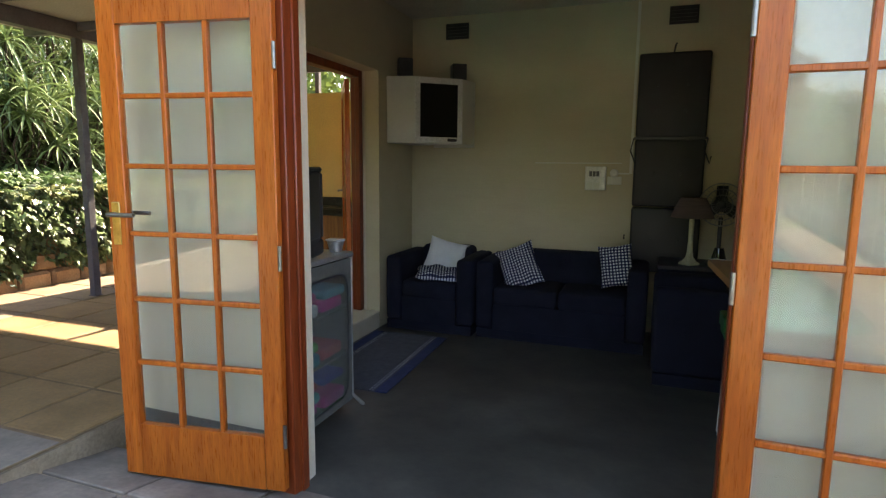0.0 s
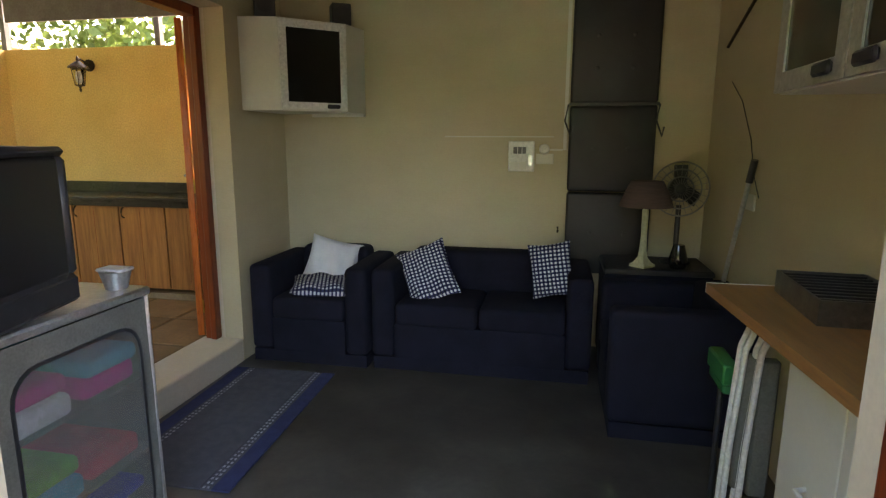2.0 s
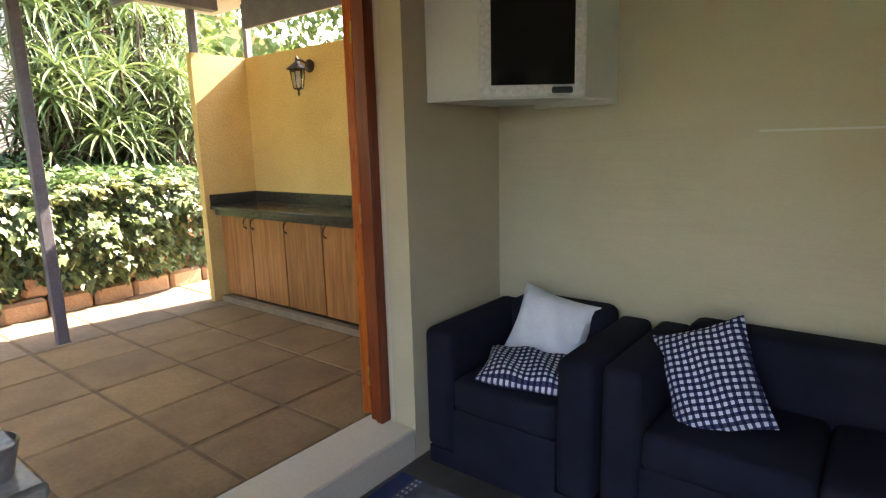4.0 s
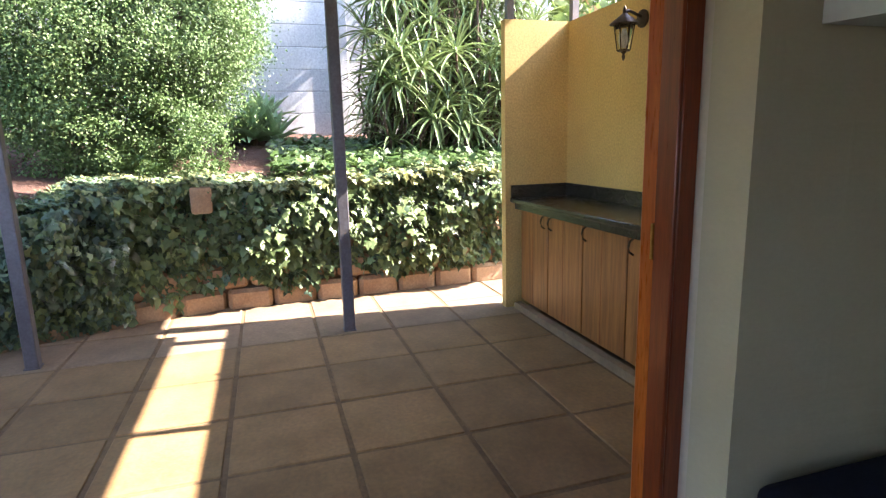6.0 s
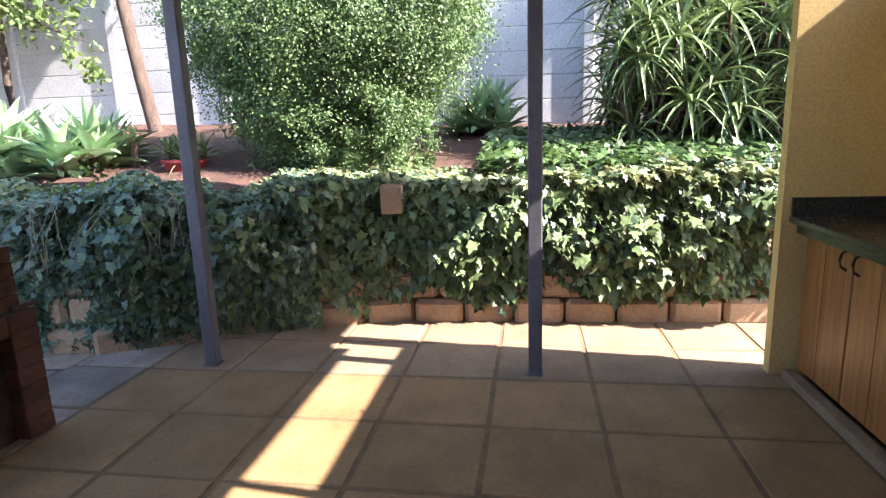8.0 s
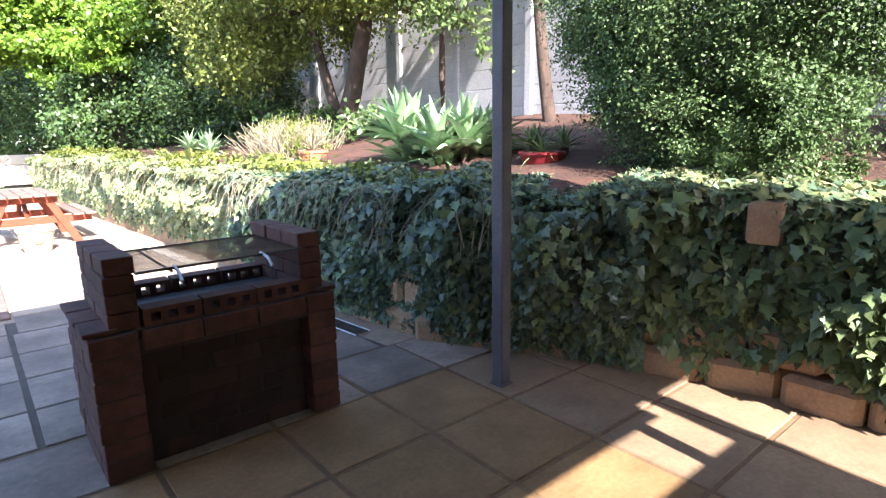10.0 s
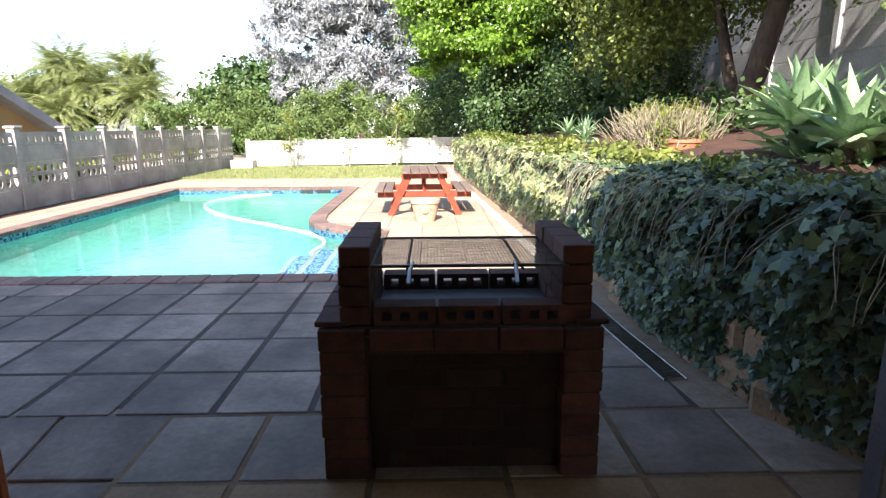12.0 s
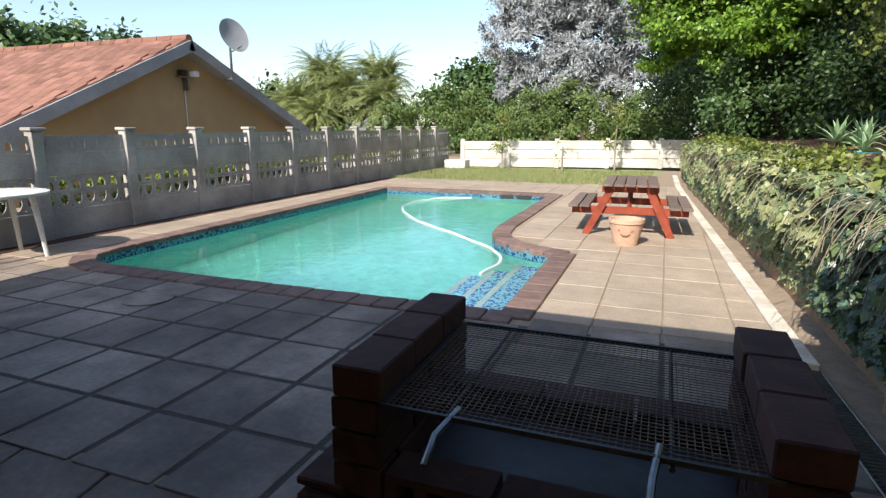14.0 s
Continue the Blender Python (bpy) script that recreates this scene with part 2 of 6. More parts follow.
M["rug_edge"] = surf("blue_woven_border", (0.030, 0.042, 0.13), (0.022, 0.032, 0.10), 20, 0.95, 0.5, fine=220)
M["rug_line"] = surf("pale_woven_line", (0.50, 0.50, 0.54), (0.16, 0.17, 0.22), 40, 0.95, 0.5, fine=220)
M["cane"] = surf("brown_woven_lampshade", (0.105, 0.07, 0.06), (0.075, 0.05, 0.044), 8, 0.9, 0.5, stretch=(1, 1, 12), fine=60)
M["lamp_cream"] = surf("cream_turned_wood", (0.55, 0.56, 0.36), (0.46, 0.47, 0.3), 6, 0.5, 0.1)
M["grey_fabric"] = surf("grey_camp_fabric", (0.15, 0.152, 0.137), (0.115, 0.118, 0.108), 6, 0.85, 0.3, fine=120)
M["pool_wall"] = surf("aqua_pool_plaster", (0.26, 0.70, 0.60), (0.20, 0.62, 0.53), 1.2, 0.6, 0.1, fine=10)
M["kerb"] = surf("cream_kerb_concrete", (0.72, 0.66, 0.54), (0.60, 0.53, 0.42), 6, 0.8, 0.4, piece=0.1, stain=0.2)
M["tv_glass"] = plain("dull_dark_glass", (0.012, 0.013, 0.014), 0.35)
M["terracotta"] = surf("terracotta", (0.48, 0.20, 0.10), (0.38, 0.15, 0.075), 6, 0.85, 0.3)
M["pale_pot"] = surf("pale_peach_clay", (0.55, 0.36, 0.25), (0.47, 0.30, 0.21), 6, 0.85, 0.3)
M["red_pot"] = surf("red_glazed_pot", (0.30, 0.03, 0.03), (0.2, 0.02, 0.025), 6, 0.4, 0.1)
M["blue_pot"] = surf("blue_glazed_pot", (0.03, 0.14, 0.2), (0.02, 0.1, 0.16), 6, 0.35, 0.1)
M["concrete"] = surf("grey_precast_concrete", (0.47, 0.44, 0.40), (0.36, 0.335, 0.30), 3, 0.85, 0.5, fine=50, piece=0.07, stain=0.25)
M["grey_wall"] = surf("pale_blue_grey_precast", (0.55, 0.55, 0.555), (0.46, 0.455, 0.455), 1.6, 0.85, 0.4, fine=40, piece=0.06, stain=0.12)
M["white_wall"] = surf("white_painted_precast", (0.66, 0.64, 0.58), (0.52, 0.49, 0.43), 2, 0.8, 0.3, piece=0.08, stain=0.25)
M["house_wall"] = surf("tan_house_plaster", (0.42, 0.30, 0.15), (0.37, 0.26, 0.13), 1.5, 0.85, 0.2, stain=0.08)
M["barge"] = surf("grey_barge_board", (0.36, 0.37, 0.38), (0.29, 0.3, 0.31), 3, 0.7, 0.2, stain=0.15)
M["tile"] = surf("terracotta_roof_tile", (0.25, 0.128, 0.092), (0.18, 0.09, 0.066), 4, 0.9, 0.4, piece=0.26, spec=0.2)
M["bark"] = surf("brown_bark", (0.115, 0.075, 0.052), (0.065, 0.043, 0.032), 8, 0.95, 1.0, stretch=(3, 3, 0.7), fine=50, depth=0.02)
M["pale_bark"] = surf("pale_grey_bark", (0.32, 0.28, 0.23), (0.22, 0.19, 0.16), 6, 0.9, 0.7, stretch=(2, 2, 0.8), depth=0.01)


def leafy(name, a, b, rough=0.45, thin=0.25, island=0.4):
    return surf(name, a, b, 1.6, rough, 0, island=island, thin=thin, fine=25, spec=0.4)


# one ivy in three tones: sun gloss painted pale, shade painted dark
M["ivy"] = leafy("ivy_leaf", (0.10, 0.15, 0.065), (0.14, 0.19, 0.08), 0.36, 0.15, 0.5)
M["ivy_lit"] = leafy("painted_sunlit_ivy_leaf", (0.22, 0.25, 0.10), (0.30, 0.31, 0.15), 0.36, 0.2, 0.4)
M["ivy_shaded"] = leafy("painted_shade_ivy_leaf", (0.078, 0.125, 0.082), (0.108, 0.165, 0.105), 0.30, 0.12, 0.55)
M["bush"] = leafy("shrub_leaf", (0.105, 0.165, 0.045), (0.15, 0.21, 0.058), 0.62, 0.32, 0.35)
M["shrub"] = leafy("small_shrub_leaf", (0.085, 0.15, 0.05), (0.125, 0.195, 0.068), 0.55, 0.3, 0.4)
M["lime"] = leafy("lime_green_leaf", (0.17, 0.29, 0.03), (0.12, 0.22, 0.025), 0.4, 0.3, 0.35)
M["deep"] = leafy("deep_green_leaf", (0.045, 0.09, 0.025), (0.07, 0.12, 0.03), 0.45, 0.2, 0.45)
M["olive"] = leafy("yellow_green_leaf", (0.21, 0.24, 0.045), (0.14, 0.18, 0.04), 0.45, 0.3, 0.4)
M["silver"] = leafy("silver_grey_leaf", (0.34, 0.36, 0.365), (0.25, 0.265, 0.275), 0.6, 0.12, 0.45)
M["agave"] = surf("pale_green_succulent", (0.25, 0.40, 0.19), (0.34, 0.47, 0.27), 4, 0.45, 0.1, thin=0.12, island=0.25)
M["aloe"] = surf("green_strap_leaf", (0.15, 0.22, 0.08), (0.22, 0.29, 0.12), 4, 0.5, 0.1, thin=0.15, island=0.35)
M["dry"] = surf("dry_grey_twigs", (0.30, 0.25, 0.17), (0.22, 0.19, 0.12), 6, 0.9, 0, island=0.3)
M["palm"] = leafy("palm_frond", (0.20, 0.245, 0.08), (0.27, 0.30, 0.12), 0.5, 0.25, 0.35)
M["marigold"] = leafy("yellow_green_hedge", (0.30, 0.36, 0.05), (0.22, 0.29, 0.05), 0.5, 0.3, 0.3)


def water():
    m, n, l, p = nodes_of("pool_water")
    p.inputs["Base Color"].default_value = (0.72, 0.97, 0.93, 1)
    p.inputs["Roughness"].default_value, p.inputs["IOR"].default_value = 0.0, 1.33
    p.inputs["Transmission Weight"].default_value = 1.0
    g, ns, bp = n.new("ShaderNodeNewGeometry"), n.new("ShaderNodeTexNoise"), n.new("ShaderNodeBump")
    ns.inputs["Scale"].default_value, ns.inputs["Detail"].default_value = 5.0, 3.0
    l.new(g.outputs["Position"], ns.inputs["Vector"])
    bp.inputs["Strength"].default_value, bp.inputs["Distance"].default_value = 0.35, 0.02
    l.new(ns.outputs[0], bp.inputs["Height"])
    l.new(bp.outputs[0], p.inputs["Normal"])
    return m


def mosaic(name, deep, mid, light):
    m, n, l, p = nodes_of(name)
    g, v = n.new("ShaderNodeNewGeometry"), n.new("ShaderNodeTexVoronoi")
    v.distance, v.inputs["Scale"].default_value = "CHEBYCHEV", 46
    v.inputs["Randomness"].default_value = 0.25
    l.new(g.outputs["Position"], v.inputs["Vector"])
    r = n.new("ShaderNodeValToRGB")
    r.color_ramp.interpolation = "CONSTANT"
    for e, c in zip((r.color_ramp.elements[0], r.color_ramp.elements[1], r.color_ramp.elements.new(0.75)),
                    ((*deep, 1), (*mid, 1), (*light, 1))):
        e.color = c
    r.color_ramp.elements[1].position = 0.4
    l.new(v.outputs["Color"], r.inputs[0])
    l.new(r.outputs[0], p.inputs["Base Color"])
    p.inputs["Roughness"].default_value = 0.2
    return m


def netting():
    m, n, l, p = nodes_of("grey_mesh")
    p.inputs["Base Color"].default_value, p.inputs["Roughness"].default_value = (0.20, 0.205, 0.195, 1), 0.8
    p.inputs["Alpha"].default_value = 0.27
    return m


M["mesh"] = netting()
M["water"] = water()
M["mosaic"] = mosaic("blue_mosaic", (0.015, 0.09, 0.36), (0.04, 0.26, 0.58), (0.30, 0.55, 0.68))
M["band_mosaic"] = mosaic("dark_waterline_mosaic", (0.008, 0.035, 0.11), (0.02, 0.09, 0.20), (0.09, 0.23, 0.30))

# ---- building helpers ----
def bx(bm, x0, x1, y0, y1, z0, z1, bevel=0.0, seg=1, turn=None):
    made = bmesh.ops.create_cube(bm, size=1)["verts"]
    for v in made:
        v.co = ((x0 + x1) / 2 + v.co.x * (x1 - x0), (y0 + y1) / 2 + v.co.y * (y1 - y0), (z0 + z1) / 2 + v.co.z * (z1 - z0))
        if turn is not None:
            v.co = turn @ v.co
    if bevel:
        edges = list({e for v in made for e in v.link_edges})
        bmesh.ops.bevel(bm, geom=edges, offset=bevel, segments=seg, affect="EDGES", profile=0.5)
    return bm


def box(*a, **k):
    return bx(bmesh.new(), *a, **k)


def boxes(*rows, bevel=0.0):
    bm = bmesh.new()
    for r in rows:
        bx(bm, *r, bevel=bevel)
    return bm


def rod(bm, a, b, r0, r1=None, seg=10):
    a, b = Vector(a), Vector(b)
    d = b - a
    m = Matrix.Translation((a + b) / 2) @ d.to_track_quat("Z", "Y").to_matrix().to_4x4()
    bmesh.ops.create_cone(bm, cap_ends=True, segments=seg, radius1=r0, radius2=r0 if r1 is None else r1, depth=d.length, matrix=m)
    return bm


def tube(bm, pts, r, seg=8):
    """A bent tube through the points; r: one radius or one for each point."""
    rings = []
    for i, q in enumerate(pts):
        d = Vector(pts[min(i + 1, len(pts) - 1)]) - Vector(pts[max(i - 1, 0)])
        rot = d.to_track_quat("Z", "Y").to_matrix()
        rad = r[i] if isinstance(r, (list, tuple)) else r
        rings.append([bm.verts.new(Vector(q) + rot @ Vector((rad * math.cos(2 * math.pi * k / seg), rad * math.sin(2 * math.pi * k / seg), 0)))
                      for k in range(seg)])
    for a, b in zip(rings, rings[1:]):
        for k in range(seg):
            bm.faces.new((a[k], a[(k + 1) % seg], b[(k + 1) % seg], b[k]))
    bm.faces.new(rings[0][::-1])
    bm.faces.new(rings[-1])
    return bm


def lathe(bm, rows, seg=28, at=(0, 0, 0)):
    """Turned about z: rows of radius, height."""
    rings = [[bm.verts.new((at[0] + r * math.cos(2 * math.pi * k / seg), at[1] + r * math.sin(2 * math.pi * k / seg), at[2] + z)) for k in range(seg)]
             for r, z in rows]
    for a, b in zip(rings, rings[1:]):
        for k in range(seg):
            bm.faces.new((a[k], a[(k + 1) % seg], b[(k + 1) % seg], b[k]))
    bm.faces.new(rings[0][::-1])
    bm.faces.new(rings[-1])
    return bm


def prism(bm, outline, y0, y1):
    """Extrudes an (x, z) outline from y0 to y1."""
    a = [bm.verts.new((x, y0, z)) for x, z in outline]
    b = [bm.verts.new((x, y1, z)) for x, z in outline]
    bm.faces.new(a)
    bm.faces.new(b[::-1])
    for i in range(len(a)):
        j = (i + 1) % len(a)
        bm.faces.new((a[j], a[i], b[i], b[j]))
    bmesh.ops.recalc_face_normals(bm, faces=bm.faces)
    return bm


def plate(outer, holes, thick):
    """A flat plate in x, y with holes through it, of that thickness along z."""
    bm = bmesh.new()
    loops = []
    for ring in (outer, *holes):
        vs = [bm.verts.new((x, y, 0)) for x, y in ring]
        loops += [bm.edges.new((vs[i - 1], vs[i])) for i in range(len(vs))]
    bmesh.ops.triangle_fill(bm, use_beauty=True, edges=loops)
    ext = bmesh.ops.extrude_face_region(bm, geom=list(bm.faces))
    for v in ext["geom"]:
        if isinstance(v, bmesh.types.BMVert):
            v.co.z = thick
    bmesh.ops.recalc_face_normals(bm, faces=bm.faces)
    return bm


def upright(bm, x0):
    """Stands a plate up: its x runs along y, its y upwards, its thickness along x from x0."""
    for v in bm.verts:
        v.co = (x0 + v.co.z, v.co.x, v.co.y)
    return bm


def rounded(x0, x1, y0, y1, r, n=5):
    out = []
    for cx, cy, a0 in ((x1 - r, y1 - r, 0), (x0 + r, y1 - r, 90), (x0 + r, y0 + r, 180), (x1 - r, y0 + r, 270)):
        for k in range(n + 1):
            a = radians(a0 + 90 * k / n)
            out.append((cx + r * math.cos(a), cy + r * math.sin(a)))
    return out


def mesh_of(name, bm, material, smooth=False):
    me = bpy.data.meshes.new(name)
    bmesh.ops.recalc_face_normals(bm, faces=bm.faces)
    bm.to_mesh(me)
    bm.free()
    me.materials.append(material)
    if smooth:
        me.shade_smooth()
        me.set_sharp_from_angle(angle=radians(40))
    return me


def part(name, bm, material, parent=None, label="", smooth=True):
    ob = new(name, mesh_of(name, bm, material, smooth))
    ob.parent = parent
    if label:
        tagged(ob, label)
    return ob


def piece(name, me, parent, m):
    ob = new(name, me)
    ob.parent = parent
    ob.matrix_basis = m
    return ob


def thing(name, label, category, m=None, group="", kind=""):
    ob = new(name)
    ob.empty_display_size = 0.1
    if m is not None:
        ob.matrix_basis = m
    return tagged(ob, label, category, group, kind)


def setting(name, bm, material, label="", smooth=False):
    ob = new(name, mesh_of(name, bm, material, smooth))
    return tagged(ob, label, kind="structure")


RNG = np.random.default_rng(5)


def spin(normal, up, wild):
    """Random frames (N x 3 x 3, columns x, y, z): z near the normals, y near up, both shaken by wild."""
    n = normal + wild * RNG.normal(size=normal.shape)
    n /= np.linalg.norm(n, axis=1, keepdims=True)
    y = up + 0.6 * wild * RNG.normal(size=n.shape)
    y -= (y * n).sum(1, keepdims=True) * n
    y /= np.linalg.norm(y, axis=1, keepdims=True) + 1e-9
    return np.stack([np.cross(y, n), y, n], -1)


IVY = (np.array([(0, 0, 0), (.46, -.14, -.08), (.32, .24, -.02), (.42, .46, -.1), (.2, .62, 0), (0, 1.05, -.1),
                 (-.46, -.14, -.08), (-.32, .24, -.02), (-.42, .46, -.1), (-.2, .62, 0)]),
       [(0, 1, 2), (0, 2, 3, 4), (0, 4, 5), (6, 0, 7), (7, 0, 9, 8), (9, 0, 5)])
OVAL = (np.array([(0, 0, 0), (.3, .45, -.08), (0, 1, -.05), (-.3, .45, -.08)]), [(0, 1, 2), (0, 2, 3)])
LONG = (np.array([(0, 0, 0), (.12, .4, -.05), (0, 1, -.16), (-.12, .4, -.05)]), [(0, 1, 2), (0, 2, 3)])


def leaves(name, shape, places, frames, sizes, material, parent=None):
    base, faces = shape
    co = (np.einsum("nij,vj->nvi", frames, base) * sizes[:, None, None] + places[:, None, :]).reshape(-1, 3)
    k = len(base)
    sizes_of = np.array([len(q) for q in faces])
    flat = np.concatenate([np.array(q) for q in faces])
    n = len(places)
    me = bpy.data.meshes.new(name)
    me.vertices.add(len(co))
    me.vertices.foreach_set("co", co.astype(np.float32).ravel())
    loops = (flat[None, :] + (np.arange(n) * k)[:, None]).ravel()
    me.loops.add(len(loops))
    me.loops.foreach_set("vertex_index", loops.astype(np.int32))
    per = np.tile(sizes_of, n)
    me.polygons.add(len(per))
    me.polygons.foreach_set("loop_start", np.concatenate([[0], np.cumsum(per)[:-1]]).astype(np.int32))
    me.update(calc_edges=True)
    me.materials.append(material)
    ob = new(name, me)
    ob.parent = parent
    return ob


def crown(name, lumps, n, size, material, parent, shape=OVAL, clump=0.28, wild=0.7):
    """Leaves in many small clumps, spread through the lumps (centre and three half widths)."""
    at, nor = [], []
    vol = np.array([l[1][0] * l[1][1] * l[1][2] for l in lumps]) ** 0.8
    for (c, r), share in zip(lumps, vol / vol.sum()):
        count = int(n * share)
        k = max(8, count // 150)
        d = RNG.normal(size=(k, 3))
        d /= np.linalg.norm(d, axis=1, keepdims=True)
        rad = RNG.uniform(0.5, 1.06, size=(k, 1)) ** 0.6
        tips = d * rad
        own = RNG.integers(0, k, count)
        p = tips[own] + RNG.normal(size=(count, 3)) * clump * (RNG.uniform(0.5, 1.15, k)[own])[:, None] * RNG.uniform(0.4, 1, (count, 1))
        at.append(np.array(c) + p * np.array(r))
        q = d[own] + np.array((0, 0.25, 0.55))
        nor.append(q / np.linalg.norm(q, axis=1, keepdims=True))
    at, nor = np.concatenate(at), np.concatenate(nor)
    up = np.tile(np.array((0.0, 0, -0.4)), (len(at), 1)) + 0.8 * RNG.normal(size=at.shape)
    return leaves(name, shape, at, spin(nor, up, wild), size * RNG.uniform(0.6, 1.35, len(at)), material, parent)


def strap(bm, root, way, length, width, droop, fold=0.35, seg=6):
    """A tapering, bending strap leaf with a folded midrib."""
    p, d = Vector(root), Vector(way).normalized()
    side = d.cross(Vector((0, 0, 1)))
    side = side.normalized() if side.length > 1e-3 else Vector((1, 0, 0))
    rows = []
    for i in range(seg + 1):
        u = i / seg
        w = width * (0.55 + 1.5 * u * (1 - u) * 1.2) * (1 - u ** 3) + 0.002
        up = side.cross(d).normalized()
        rows.append([bm.verts.new(p - side * w / 2 + up * w * fold), bm.verts.new(p), bm.verts.new(p + side * w / 2 + up * w * fold)])
        d = (d + Vector((0, 0, -droop / seg))).normalized()
        p = p + d * (length / seg)
    for a, b in zip(rows, rows[1:]):
        bm.faces.new((a[0], a[1], b[1], b[0]))
        bm.faces.new((a[1], a[2], b[2], b[1]))


def rosette(bm, at, n, length, width, droop, lift=(0.2, 1.5), lean=(0, 0, 0)):
    for i in range(n):
        a = i * 2.399963 + random.uniform(-0.2, 0.2)
        e = lift[0] + (lift[1] - lift[0]) * (i / n) + random.uniform(-0.1, 0.1)
        way = Vector((math.cos(a) * math.cos(e), math.sin(a) * math.cos(e), math.sin(e))) + Vector(lean)
        strap(bm, at, way, length * random.uniform(0.75, 1.1), width * random.uniform(0.8, 1.1), droop * random.uniform(0.6, 1.3))


def mesh_from(name, bm, material, parent, label="", smooth=True):
    """As part(), keeping the faces' own winding."""
    me = bpy.data.meshes.new(name)
    bm.to_mesh(me)
    bm.free()
    me.materials.append(material)
    if smooth:
        me.shade_smooth()
    ob = new(name, me)
    ob.parent = parent
    return tagged(ob, label) if label else ob

# ---- the ground, the pool ----
FLOOR = -0.15          # floor of the room; the patio lies at 0
XL, XR, YF, YB, ZC = -1.93, 1.02, 2.02, 5.03, 2.65     # the room's inner faces
POOL = [(-2.62, -1.42), (1.3, -1.42), (1.62, -1.5), (1.84, -1.7), (1.92, -2.05), (1.95, -8.68), (-1.6, -8.68), (-1.62, -5.6), (-1.62, -4.9), (-1.68, -4.4),
        (-1.82, -4.02), (-2.05, -3.76), (-2.32, -3.58), (-2.62, -3.46)]


def offset(poly, d):
    """The closed outline, moved outwards (it runs clockwise seen from above when d > 0 widens it)."""
    out = []
    for i, q in enumerate(poly):
        a, b, c = Vector(poly[i - 1]), Vector(q), Vector(poly[(i + 1) % len(poly)])
        n1, n2 = (b - a).normalized(), (c - b).normalized()
        n1, n2 = Vector((n1.y, -n1.x)), Vector((n2.y, -n2.x))
        m = (n1 + n2).normalized()
        out.append(tuple(b - m * d / max(m.dot(n1), 0.4)))
    return out


AREA = sum(POOL[i - 1][0] * POOL[i][1] - POOL[i][0] * POOL[i - 1][1] for i in range(len(POOL)))
OUT = -1 if AREA > 0 else 1
COPE = offset(POOL, 0.23 * OUT)
if sum((q[0] + 0.4) ** 2 + (q[1] + 5) ** 2 for q in COPE) < sum((q[0] + 0.4) ** 2 + (q[1] + 5) ** 2 for q in POOL):
    COPE = offset(POOL, -0.23 * OUT)


def sheet_with_hole(outer, holes, z):
    bm = bmesh.new()
    loops = []
    for ring in (outer, *holes):
        vs = [bm.verts.new((x, y, z)) for x, y in ring]
        loops += [bm.edges.new((vs[i - 1], vs[i])) for i in range(len(vs))]
    bmesh.ops.triangle_fill(bm, use_beauty=True, edges=loops)
    for f in bm.faces:
        if f.normal.z < 0:
            f.normal_flip()
    return bm


setting("ground", sheet_with_hole([(-160, -160), (160, -160), (160, 160), (-160, 160)], [offset(POOL, 0.1 * (1 if COPE == offset(POOL, 0.23 * OUT) else -1) * OUT), [(-2.19, 1.03), (1.21, 1.03), (1.21, 5.2), (-2.19, 5.2)]], -0.010),
        M["joint"], "sandy ground under the paving round the pool")

setting("patio_bed", sheet_with_hole([(-5.75, 1.06), (-2.195, 1.06), (-2.195, 5.5), (-5.75, 5.5)], [], -0.0055), M["tan_joint"], "mortar bed of the covered patio's paving")
setting("terrace_bed", sheet_with_hole([(-4.40, -1.19), (3.1, -1.19), (3.1, 0.98), (-2.31, 0.98), (-2.31, 1.058), (-4.62, 1.058)], [], -0.0055), M["dark_joint"], "mossy bed of the shaded grey paving")

# dark soil strip, added to broaden the fence's shadow band by colour
setting("fence_bed", sheet_with_hole([(2.83, -13.0), (3.12, -13.0), (3.12, -1.35), (2.83, -1.35)], [], -0.0052), M["earth"], "strip of dark soil at the fence's foot, widening the fence's shadow")

# basin: walls, floor, mosaic band under the coping
pool = thing("swimming_pool", "kidney-stepped swimming pool with pale aqua plaster and clear water", "pool", kind="structure")
bm = bmesh.new()
top = [bm.verts.new((x, y, -0.16)) for x, y in POOL]
low = [bm.verts.new((x, y, -1.25)) for x, y in POOL]
for i in range(len(POOL)):
    bm.faces.new((top[i - 1], top[i], low[i], low[i - 1]))
bm.faces.new(low)
part("basin", bm, M["pool_wall"], pool, smooth=False)
bm = bmesh.new()
top = [bm.verts.new((x, y, -0.005)) for x, y in POOL]
low = [bm.verts.new((x, y, -0.16)) for x, y in POOL]
for i in range(len(POOL)):
    bm.faces.new((top[i - 1], top[i], low[i], low[i - 1]))
part("waterline_tiles", bm, M["band_mosaic"], pool, "band of small blue mosaic tiles", smooth=False)
for i in range(3):
    part("step", box(-2.60 + 0.0, -2.28 + 0.27 * i, -3.44 + 0.04 * i, -1.45, -1.24, -0.27 - 0.24 * i, bevel=0.01), M["mosaic"], pool, "blue mosaic pool step")
    part("step_nosing", box(-2.30 + 0.27 * i, -2.24 + 0.27 * i, -3.42 + 0.04 * i, -1.47, -0.285 - 0.24 * i, -0.262 - 0.24 * i), M["white_wall"], pool, "white tiled step edge")
bm = bmesh.new()
bmesh.ops.contextual_create(bm, geom=[bm.verts.new((x, y, -0.11)) for x, y in POOL])
part("water_surface", bm, M["water"], pool, "rippled clear pool water", smooth=False)
part("skimmer", boxes((-1.25, -0.95, -8.69, -8.66, -0.12, -0.03), (-0.88, -0.62, -8.69, -8.66, -0.12, -0.03)), M["black_plastic"], pool, "dark skimmer mouth")
